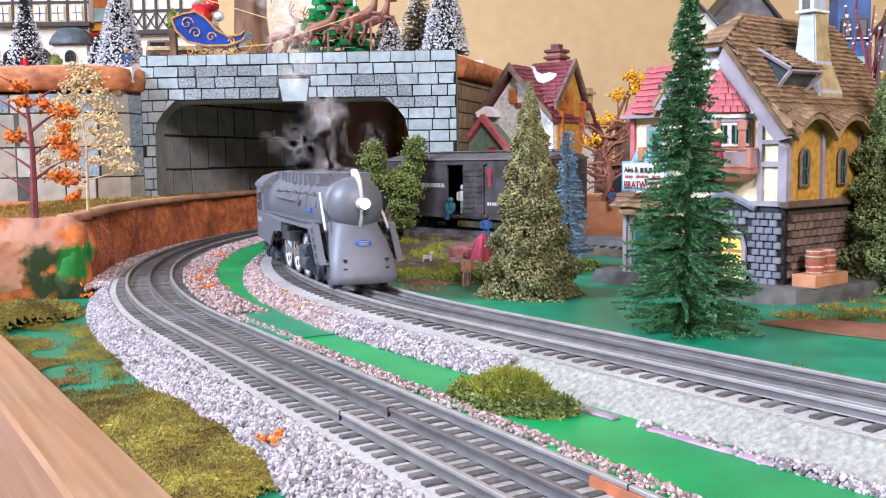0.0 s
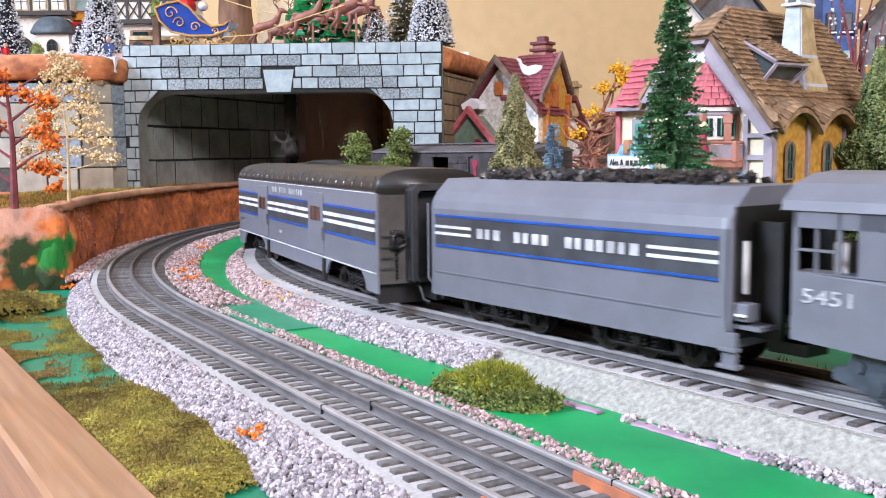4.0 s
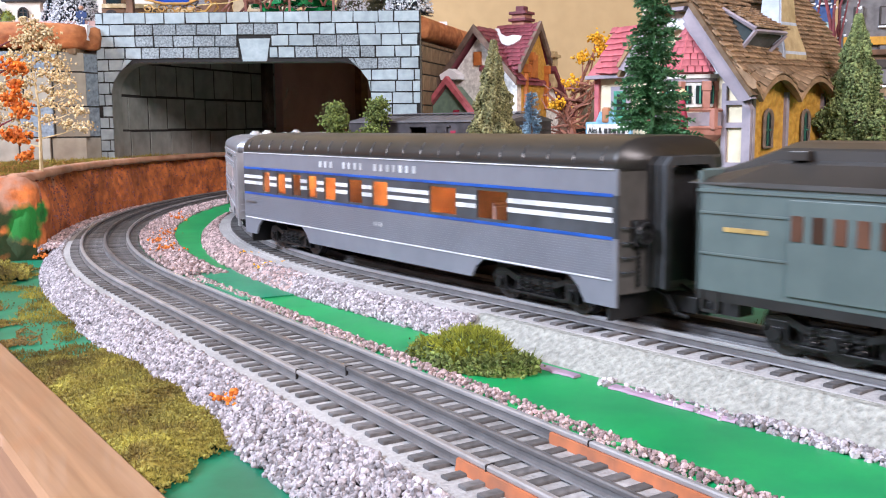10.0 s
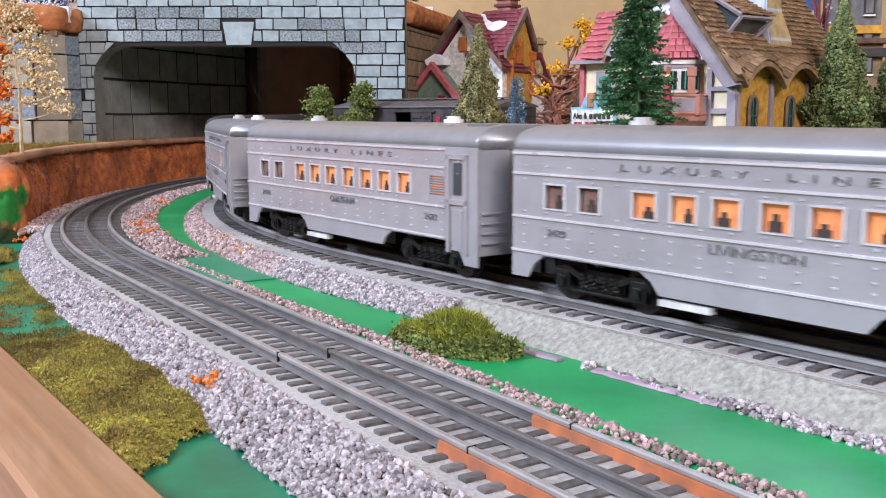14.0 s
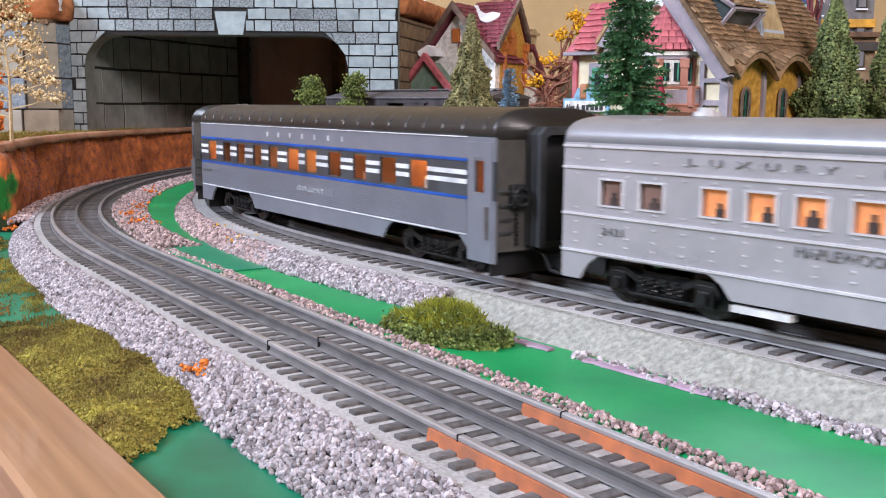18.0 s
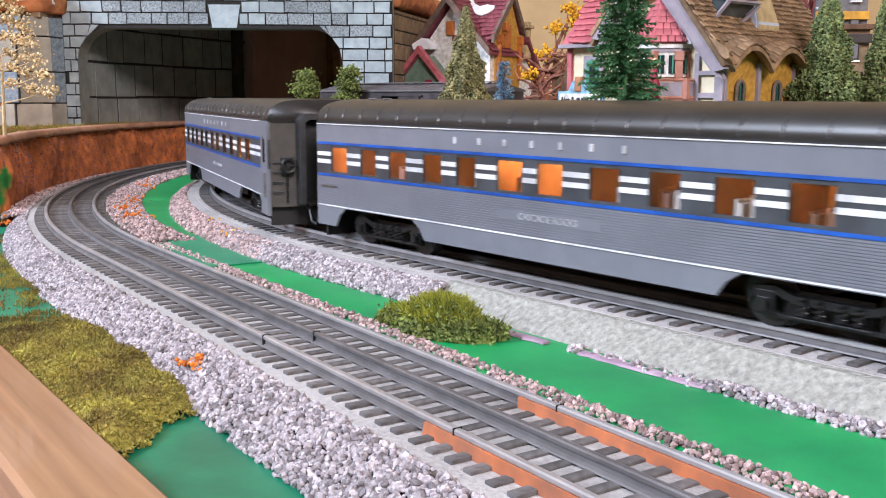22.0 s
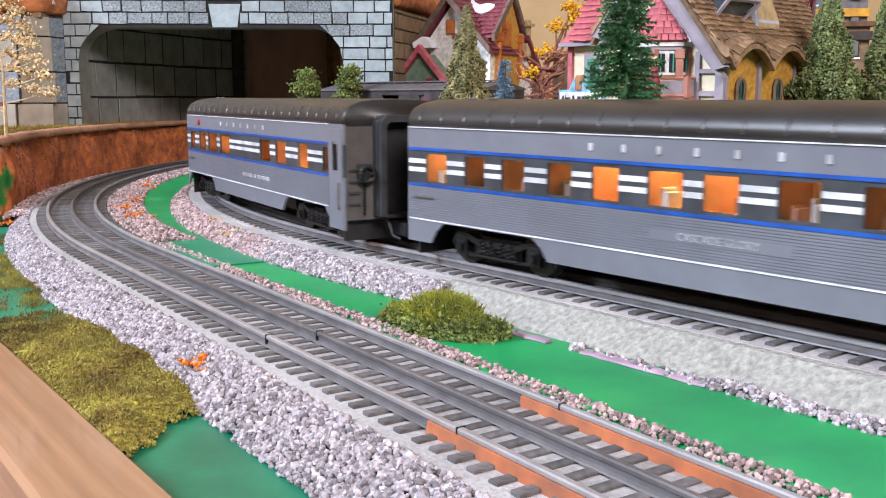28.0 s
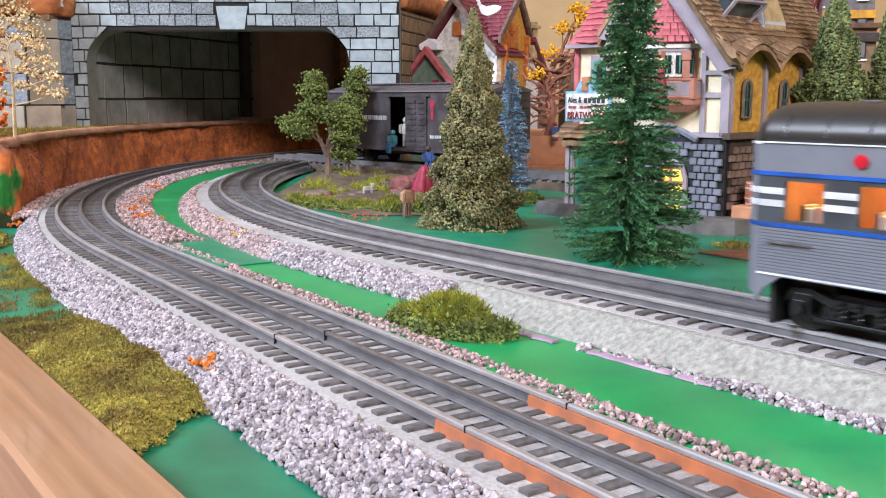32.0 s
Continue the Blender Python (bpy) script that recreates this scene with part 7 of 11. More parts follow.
def bristle_tree(name, c, h, r, mats, label, w=0.00028, trunk="needle", power=0.95):
    """A wire-and-bristle fir: level branches in tiers, each with short needles along it."""
    th = thing(name, pose(*c), label, "tree")
    bm = bmesh.new()
    tube(bm, [(0.0006 * math.sin(k * 2.1), 0.0006 * math.cos(k * 1.7), h * k / 14) for k in range(15)], [0.0022 * (1 - k / 17) for k in range(15)], 6)
    part("trunk", bm, M[trunk], th)
    rr, tt = [], []
    z0 = 0.003
    while z0 < h - 0.002:
        f = 1 - z0 / h
        L0 = r * f ** power + 0.004
        for b in range(int(13 + 15 * f)):
            a = rng.uniform(0, 2 * math.pi)
            L = L0 * rng.uniform(0.62, 1.06)
            base = np.array([0, 0, z0 + rng.uniform(-0.0016, 0.0016)])
            d0 = np.array([math.cos(a), math.sin(a), rng.uniform(-0.14, 0.10)])
            m = max(5, int(L / 0.0016))
            q = base.copy()
            for j in range(m):
                g = j / m
                dv = d0 + np.array([0.10 * math.sin(5 * g + a), 0.10 * math.cos(4 * g + a), -0.10 * g])
                dv /= np.linalg.norm(dv)
                nx = q + dv * (L / m)
                rr.append(q)
                tt.append(nx)
                if j > 0.08 * m:
                    for _ in range(3):
                        v = rng.normal(0, 1, 3)
                        v -= dv * (v @ dv)
                        v /= np.linalg.norm(v) + 1e-9
                        rr.append(q)
                        tt.append(q + dv * 0.0016 + v * rng.uniform(0.0008, 0.0018))
                q = nx
        z0 += 0.0040 * (0.75 + 0.5 * f)
    ob = new("crown", blades_mesh("crown", rr, tt, w, M[mats]))
    ob.parent = th
    return th


cone_tree("spruce_tree", (0.018, 0.588, UPPER), 0.134, 0.0285, "conifer", "grey-green foam conifer on the green board", 24000, (0.0005, 0.0012))
bristle_tree("fir_tree", (0.0892, 0.465, UPPER), 0.160, 0.0345, "needle", "dark green bristle fir tree beside the track", w=0.00040)
cone_tree("spruce_tree", (0.2395, 0.606, UPPER), 0.150, 0.0385, "conifer2", "green foam conifer beside the inn", 26000, (0.0005, 0.0013))
cone_tree("spruce_tree", (0.300, 0.665, UPPER), 0.15, 0.030, "conifer2", "green foam conifer behind the inn", 9000, seed=2)
bristle_tree("tinsel_tree", (0.051, 0.735, UPPER), 0.105, 0.018, "tinsel", "pale blue tinsel tree with silver glints", trunk="bark", w=0.00022)


def leafy_tree(name, c, limbs, clumps, bark, leaf, label, leafsize=(0.0010, 0.0022), per=120, cr=0.006):
    th = thing(name, pose(*c), label, "tree")
    for pts, r0 in limbs:
        bm = bmesh.new()
        n = len(pts)
        tube(bm, pts, [r0 * (1 - 0.75 * k / max(n - 1, 1)) for k in range(n)], 6)
        part("trunk" if pts is limbs[0][0] else "branch", bm, M[bark], th)
    for cl in clumps:
        x, y, z = cl[:3]
        s = cl[3] if len(cl) > 3 else 1.0
        p = rng.normal(0, 1, (int(per * s), 3)) * cr * s * np.array((1, 1, 0.7)) + np.array((x, y, z))
        ob = new("foliage", lumps_mesh("foliage", p, leafsize[0], leafsize[1], M[leaf]))
        ob.parent = th
    return th


leafy_tree("deciduous_tree", (-0.110, 0.93, UPPER + 0.001), [([(0, 0, 0), (0.001, 0, 0.02), (0.0, 0, 0.038)], 0.0045), ([(0, 0, 0.022), (-0.010, 0, 0.042), (-0.013, 0, 0.062)], 0.003), ([(0, 0, 0.03), (0.006, 0, 0.05), (0.012, 0, 0.075)], 0.003), ([(0, 0, 0.025), (0.016, 0.002, 0.045)], 0.0022), ([(-0.006, 0, 0.034), (-0.022, 0, 0.048)], 0.0018)],
           [(-0.030, 0, 0.052, 1.0), (-0.022, 0, 0.046, 0.8), (-0.014, 0, 0.066, 0.9), (-0.012, 0, 0.084, 0.9), (-0.012, 0, 0.096, 0.6), (0.002, 0, 0.062, 1.0), (0.014, 0, 0.060, 1.1), (0.022, 0, 0.055, 1.0), (0.014, 0, 0.040, 0.8), (0.012, 0.01, 0.025, 0.8), (0.018, 0.01, 0.050, 0.8)],
           "bark", "leafgreen", "small leafy model tree with a forked trunk", per=1200, cr=0.0058, leafsize=(0.0008, 0.0017))
leafy_tree("deciduous_tree", (-0.097, 0.985, UPPER + 0.001), [([(0, 0, 0), (0.002, 0, 0.05), (0.004, 0, 0.09)], 0.003)],
           [(0.000, 0, 0.05, 1.0), (-0.006, 0, 0.062, 1.0), (0.006, 0, 0.072, 1.0), (0.010, 0, 0.088, 0.9), (0.012, 0, 0.100, 0.7), (0.0, 0, 0.035, 0.8), (0.0, 0, 0.02, 0.7)],
           "bark", "leafgreen", "narrow leafy model tree beside a boxcar", per=900, cr=0.0058, leafsize=(0.0008, 0.0017))

# bare twisted tree with yellow tufts behind the inn's sign
_tw = random.Random(4)
limbs = [([(0, 0, 0), (0.006, 0, 0.025), (-0.002, 0, 0.05), (0.012, 0, 0.080), (0.026, 0, 0.112)], 0.0042)]
_tuft = [(0.024, 0, 0.118, 1.0), (0.034, 0, 0.113, 1.2), (0.030, -0.002, 0.105, 0.9), (0.012, 0, 0.101, 1.1), (0.002, 0, 0.076, 1.2), (-0.009, 0, 0.058, 1.1), (-0.013, 0, 0.056, 0.7)]
for x, y, z, _ in _tuft:
    limbs.append(([(0.004 + x * 0.2, 0, z * 0.45), (x * 0.55 + 0.006, 0.003, z * 0.68), (x * 0.8 + 0.003, -0.002, z * 0.85), (x, y, z)], 0.0016))
for k in range(44):
    z = 0.012 + 0.062 * k / 44
    a = _tw.uniform(0, 6.28)
    p0 = Vector((0.004 * math.sin(k), 0, z))
    p1 = p0 + Vector((0.013 * math.cos(a), 0.007 * math.sin(a), _tw.uniform(-0.004, 0.010)))
    p2 = p1 + Vector((0.011 * math.cos(a + 0.9), 0.006 * math.sin(a), _tw.uniform(-0.004, 0.010)))
    p3 = p2 + Vector((0.009 * math.cos(a - 1.2), 0.004, _tw.uniform(-0.006, 0.010)))
    p4_ = p3 + Vector((0.006 * math.cos(a + 1.6), 0.002, _tw.uniform(-0.006, 0.006)))
    limbs.append(([p0, p1, p2, p3, p4_], 0.0013))
leafy_tree("twisted_tree", (0.100, 0.935, 0.072), limbs, _tuft, "pinkbark", "yellowleaf", "bare twisted reddish tree with yellow leaf tufts", per=60, cr=0.0040)

# autumn trees on the rock shelf
limbs = [([(0, 0, 0), (0.001, 0, 0.05), (-0.002, 0, 0.095)], 0.0030)]
for k in range(9):
    z = 0.018 + 0.009 * k
    sx = 1 if k % 2 else -1
    limbs.append(([(0, 0, z), (sx * 0.014, 0, z + 0.010), (sx * 0.024, 0.002, z + 0.015)], 0.0013))
leafy_tree("autumn_tree", (-0.343, 0.690, 0.0755), limbs, [(0.012, 0, 0.082, 0.8), (0.026, 0, 0.078, 1.0), (0.022, 0, 0.055, 1.0), (0.030, 0, 0.048, 0.9), (0.020, 0, 0.030, 0.8), (-0.004, 0, 0.085, 0.8), (0.026, 0, 0.065, 0.7), (-0.012, 0, 0.060, 0.8), (-0.006, 0, 0.096, 0.8), (0.030, 0, 0.028, 0.8), (0.030, 0, 0.015, 0.6)], "redbark", "orangeleaf", "dark red bare tree with orange leaf clumps", per=80, cr=0.0042)
limbs = [([(0, 0, 0), (0.001, 0, 0.05), (-0.004, 0, 0.10)], 0.0016)]
_cl = []
for k in range(14):
    z = 0.02 + 0.006 * k
    sx = 1 if k % 2 else -1
    e = (sx * 0.033 * (1.15 - k / 16), 0, z + 0.010)
    limbs.append(([(0, 0, z), (e[0] * 0.5, 0, z + 0.004), e], 0.0007))
    _cl += [(e[0], e[1], e[2], 0.6), (e[0] * 0.6, 0.003, z + 0.012, 0.5), (e[0] * 0.25, 0, z + 0.016, 0.45)]
leafy_tree("autumn_tree", (-0.337, 0.770, 0.0755), limbs, _cl + [(-0.004, 0, 0.108, 0.6), (-0.005, 0, 0.118, 0.5)], "creamleaf", "creamleaf", "slender tree with cream-coloured leaves", per=110, cr=0.0062, leafsize=(0.0008, 0.0016))

# grass on the shelf and green moss painted on the rock
gp = [on(T1, rng.uniform(-0.75, -0.25), rng.uniform(0.056, 0.16), 0.0752)[:] for _ in range(2500)]
moss_patch("grass", gp, "olive grass mat on the rock shelf", 9000, (0.0008, 0.002))
speck = []
for _ in range(2600):
    s_, f_ = rng.uniform(-0.95, -0.26), rng.uniform(0.02, 0.95)
    o_ = 0.046 + 0.006 * f_ + 0.007 * noise.noise(on(T1, s_, 0, f_ * 0.06) * 22) + 0.003 * noise.noise(on(T1, s_, 0, f_ * 0.06) * 70)
    speck.append(on(T1, s_, o_, 0.012 + 0.062 * f_)[:])
stuff("rock_crumbs", lumps_mesh("rock_crumbs", speck, 0.0004, 0.0013, M["rockred"]), "dark crumbs on the rough orange rock", "rock")

# ---- the yard behind the inner track ----
bm = bmesh.new()
n, m = 50, 26
gr = []
tuft = []
for i in range(n + 1):
    row = []
    for j in range(m + 1):
        x = -0.135 + 0.17 * i / n
        y = 0.640 + 0.34 * j / m + 0.10 * max(0.0, 1 - i / n * 2.2) 
        e = max(0.0, min(1.0, min(i, n - i) / 8.0)) * max(0.0, min(1.0, min(j, m - j) / 4.0))
        z = UPPER + 0.0005 + e * (0.004 + 0.003 * noise.noise(Vector((x * 30, y * 30, 1)))) + e * 0.0012 * noise.noise(Vector((x * 150, y * 150, 4)))
        row.append(bm.verts.new((x, y, z)))
        if e > 0.3 and (j < 3 or noise.noise(Vector((x * 40, y * 25, 7))) > 0.22):
            tuft.append((x, y, z))
    gr.append(row)
for i in range(n):
    for j in range(m):
        bm.faces.new((gr[i][j], gr[i + 1][j], gr[i + 1][j + 1], gr[i][j + 1]))
tagged(part("yard_earth", bm, M["earth"], smooth=True), "brown earth mound with grass beside the track", "ground", "", "structure")
moss_patch("grass", tuft, "yellow-green static grass on the mound", 6500, (0.0010, 0.0032), "bushleaf")
for c, rx in (((-0.105, 0.70, UPPER), 0.010), ((-0.085, 0.685, UPPER), 0.012), ((-0.060, 0.668, UPPER), 0.014), ((-0.035, 0.658, UPPER), 0.012), ((-0.012, 0.655, UPPER), 0.010), ((0.045, 0.70, UPPER), 0.012), ((0.062, 0.72, UPPER), 0.012)):
    bush("bush", c, rx, 0.007, 0.0075, "low yellow-green shrub at the mound's edge", n=900)
_rk = random.Random(9)


def rock(c, s, m_, label="weathered rock on the mound", flat=0.6):
    bm = bmesh.new()
    bmesh.ops.create_icosphere(bm, subdivisions=2, radius=1)
    o = Vector(c) * 50
    for v in bm.verts:
        v.co *= 1 + 0.35 * noise.noise(v.co * 1.3 + o)
        v.co.z = max(v.co.z * flat, -0.3)
        v.co *= s
    ob = tagged(part("rock", bm, M[m_]), label, "rock", "rocks on the mound")
    ob.location = c
    return ob


for k in range(26):
    rock((_rk.uniform(-0.105, -0.005), _rk.uniform(0.70, 0.86), UPPER + 0.0035), _rk.uniform(0.004, 0.011), "rockgrey" if k % 4 else "rockred", flat=0.30)
for k in range(12):
    rock((-0.10 + 0.009 * k + _rk.uniform(-0.004, 0.004), 0.72 + 0.03 * _rk.random() + 0.02 * (k % 3), UPPER + 0.004), _rk.uniform(0.004, 0.009), "rockgrey", flat=0.45)
for x, y, s in ((-0.030, 0.775, 0.011), (-0.015, 0.765, 0.010), (-0.002, 0.775, 0.011), (-0.020, 0.78, 0.013)):
    rock((x, y, UPPER + 0.008), s, "rockred", "dusty red boulder on the mound", 0.8)
rock((0.050, 0.765, UPPER + 0.003), 0.008, "rockgrey", "grey rock beside the spruce", 0.8)


def figure(name, c, h, cols, label, lean=0.0, seated=False, yaw=0):
    """A small painted figure as one plain shape."""
    bm = bmesh.new()
    w = h * 0.13
    if seated:
        box(bm, -w * 1.2, w * 1.2, -h * 0.30, 0, h * 0.02, h * 0.16, 1)
        box(bm, -w * 1.1, w * 1.1, -h * 0.32, -h * 0.22, -h * 0.25, h * 0.06, 1)
        z = h * 0.10
    else:
        box(bm, -w, -w * 0.1, -w * 0.7, w * 0.5, 0, h * 0.46, 1)
        box(bm, w * 0.1, w, -w * 0.7, w * 0.5, 0, h * 0.46, 1)
        z = h * 0.42
    box(bm, -w * 1.1, w * 1.1, -w * 0.8, w * 0.8, z, z + h * 0.38, 0)
    box(bm, -w * 1.7, -w * 1.1, -w * 1.4, w * 0.4, z + h * 0.05, z + h * 0.36, 0)
    box(bm, w * 1.1, w * 1.7, -w * 1.4, w * 0.4, z + h * 0.05, z + h * 0.36, 0)
    bmesh.ops.bevel(bm, geom=bm.edges[:], offset=w * 0.28, segments=2, affect="EDGES")
    r = bmesh.ops.create_icosphere(bm, subdivisions=2, radius=w * 0.85)
    bmesh.ops.translate(bm, verts=r["verts"], vec=(0, -w * 0.2, z + h * 0.50))
    for f in {f for v in r["verts"] for f in v.link_faces}:
        f.material_index = 2
    ob = tagged(part(name, bm, [M[k] for k in cols]), label, "figurine", "small painted figures")
    ob.matrix_world = pose(*c, lean, 0, yaw)
    return ob


figure("figurine", (-0.024, 0.632, UPPER + 0.0004), 0.0225, ("skin", "boxroof", "rockred"), "small painted standing figure in a tan vest", 6, yaw=30)
figure("figurine", (-0.012, 0.80, UPPER + 0.016), 0.022, ("figblue", "figblue", "shape"), "small painted figure in blue behind the boulders", 0)
bm = bmesh.new()
loft(bm, [[(r * 0.0056 * (1 + 0.22 * math.sin(7 * a + 40 * z)) * math.cos(a) + 0.10 * z, r * 0.004 * (1 + 0.22 * math.sin(7 * a + 40 * z)) * math.sin(a), z) for a in [i * math.pi / 12 for i in range(24)]] for r, z in ((1.6, 0), (1.4, 0.004), (1.25, 0.009), (0.95, 0.014), (0.8, 0.018), (0.45, 0.021), (0.2, 0.0225))])
tagged(part("red_cape_shape", bm, M["figred"], smooth=True), "plain crimson draped shape on the boulders", "figurine").location = (-0.016, 0.748, UPPER + 0.004)
bm = boxes((-0.004, 0.003, -0.0015, 0.0015, 0.003, 0.006), (-0.0045, -0.003, -0.0012, 0.0012, 0, 0.004), (0.0015, 0.003, -0.0012, 0.0012, 0, 0.004), (0.002, 0.0045, -0.0012, 0.0012, 0.0055, 0.0085), bev=0.0004)
tagged(part("dog_figurine", bm, M["figwhite"]), "small white painted dog figurine", "figurine").matrix_world = pose(-0.057, 0.742, UPPER + 0.0045, 0, 0, 20)
leaf_cluster("fallen_leaves", (-0.050, 0.622, UPPER + 0.001), "rust", "rusty brown leaf litter on the green board", 60, 0.006)
for k in range(14):
    s = 0.16 + 0.018 * k
    p = on(T2, s, -0.036, UPPER)
    moss_patch("weeds", [(p.x + dx, p.y + dy, UPPER) for dx in (0, 0.002) for dy in (0, 0.002)], "dry weeds at the edge of the green board", 60, (0.001, 0.003), "bushdark", 0.0016)

# bare earth and thin grass past the inn
bm = bmesh.new()
_pp = [(0.128, 0.482), (0.150, 0.492), (0.185, 0.478), (0.30, 0.452), (0.30, 0.395), (0.172, 0.4375), (0.150, 0.456)]
loft(bm, [[(x, y, UPPER + z) for x, y in _pp] for z in (0.0003, 0.0011)])
tagged(part("earth_patch", bm, M["rustearth"]), "reddish brown earth patch on the green board", "ground", "", "structure")
gp = []
while len(gp) < 1500:
    x, y = rng.uniform(0.135, 0.32), rng.uniform(0.455, 0.60)
    if y > 0.487 - 0.16 * (x - 0.16) and y < 0.522 + 0.75 * (x - 0.16) and noise.noise(Vector((x, y, 3)) * 40) > -0.15:
        gp.append((x, y, UPPER + 0.0004))
moss_patch("grass", gp, "thin olive grass beside the inn", 9000, (0.0006, 0.0018))

# ---- boxcar on the siding ----
BX = pose(-0.045, 1.000, 0.043, 0, 0, -46)
sid = thing("siding_track", BX, "dark siding track behind the mound", "track", "model railroad tracks")
part("roadbed", boxes((-0.2, 0.3, -0.028, 0.028, -0.014, -0.006)), M["earth"], sid)
for o in (-0.0159, 0.0, 0.0159):
    part("rail", boxes((-0.2, 0.3, o - 0.0011, o + 0.0011, -0.006, 0)), M["railside"], sid)
tie = boxes((-0.0024, 0.0024, -0.027, 0.027, -0.0065, -0.0045))
tm = bpy.data.meshes.new("tie")
tie.to_mesh(tm)
tie.free()
tm.materials.append(M["tie"])
for k in range(46):
    ob = new("tie", tm)
    ob.parent = sid
    ob.matrix_basis = pose(-0.195 + 0.0107 * k, 0, 0)


def boxcar():
    L, hw = 0.235, 0.027
    th = thing("boxcar", BX @ pose(0.035, 0, 0.0), "dark brown-black boxcar with its door slid open", "boxcar")
    z0, z1 = 0.016, 0.070
    y = -hw
    a, b, c = -0.018, 0.006, 0.036
    part("side", boxes((-L / 2, a, y, y + 0.0015, z0, z1), (c - 0.030, L / 2, y, y + 0.0015, z0, z1), (a, b, y, y + 0.0015, z1 - 0.004, z1)), M["boxcar"], th)
    part("far_side", boxes((-L / 2, L / 2, hw - 0.0015, hw, z0, z1)), M["boxcar"], th)
    part("floor", boxes((-L / 2, L / 2, -hw - 0.001, hw, z0 - 0.003, z0)), M["boxcar"], th)
    for sx in (-1, 1):
        part("end", boxes((sx * L / 2 - 0.0008, sx * L / 2 + 0.0008, -hw, hw, z0, z1)), M["boxcar"], th)
        for k in range(7):
            part("end_rib", boxes((sx * L / 2 - 0.0018, sx * L / 2 + 0.0018, -hw + 0.001, hw - 0.001, z0 + 0.004 + 0.007 * k, z0 + 0.007 + 0.007 * k), bev=0.0004), M["boxcar"], th)
    bm = bmesh.new()
    loft(bm, [[(x, -hw - 0.0015, z1), (x, -hw - 0.001, z1 + 0.0015), (x, 0, z1 + 0.0075), (x, hw + 0.001, z1 + 0.0015), (x, hw + 0.0015, z1)] for x in (-L / 2 - 0.002, L / 2 + 0.002)])
    rf = part("roof", bm, M["boxroof"], th)
    for k in range(19):
        x = -L / 2 + 0.004 + (L - 0.008) * k / 18
        bm = bmesh.new()
        loft(bm, [[(x + dx, -hw - 0.0012, z1 + 0.0012), (x + dx, 0, z1 + 0.0082), (x + dx, hw, z1 + 0.0012), (x + dx, 0, z1 + 0.006)] for dx in (-0.0008, 0.0008)])
        part("roof_rib", bm, M["boxroof"], rf)
    part("roof_walk", boxes((-L / 2, L / 2, -0.004, 0.004, z1 + 0.0082, z1 + 0.0092)), M["boxroof"], rf)
    door = part("sliding_door", boxes((b + 0.001, c, y - 0.0018, y - 0.0002, z0 - 0.001, z1 - 0.004)), M["boxcar"], th)
    for k in range(9):
        for xa, xb in ((b + 0.003, b + 0.016), (b + 0.019, c - 0.002)):
            part("door_rib", boxes((xa, xb, y - 0.0026, y - 0.0018, z0 + 0.002 + 0.0052 * k, z0 + 0.0045 + 0.0052 * k)), M["boxcar"], door)
    part("door_rail", boxes((a - 0.002, c + 0.004, y - 0.0022, y, z1 - 0.0045, z1 - 0.003)), M["boxcar"], th)
    part("lettering", letter_bars(-0.058, -0.022, 0.045, 0.0042, (12,), y - 0.0002), M["letter"], th)
    part("lettering", letter_bars(c + 0.004, c + 0.020, 0.028, 0.003, (5,), y - 0.0002), M["letter"], th)
    bm = bmesh.new()
    f = bm.faces.new([bm.verts.new((x, y - 0.0004, z)) for x, z in ((c + 0.0035, 0.062), (c + 0.0115, 0.062), (c + 0.0095, 0.055), (c + 0.0095, 0.046), (c + 0.0075, 0.043), (c + 0.0055, 0.046), (c + 0.0055, 0.055))])
    part("shield_emblem", bm, M["figred"], th, "plain red shield emblem")
    for sx in (-1, 1):
        truck(th, sx * (L / 2 - 0.040), 0.034, 0.0085, 2)
    part("underframe", boxes((-0.09, 0.09, -0.012, 0.012, 0.009, z0 - 0.003)), M["black"], th)
    return th


boxcar()
figure("figurine", (BX @ Vector((0.035 - 0.012, -0.0275, 0.0165)))[:], 0.024, ("figteal", "figblue", "figteal"), "small painted seated figure in the boxcar doorway", seated=True, yaw=-46)
figure("figurine", (BX @ Vector((0.035 + 0.000, -0.021, 0.0163)))[:], 0.029, ("figwhite", "figwhite", "figwhite"), "small pale standing figure in the boxcar doorway", yaw=-46)

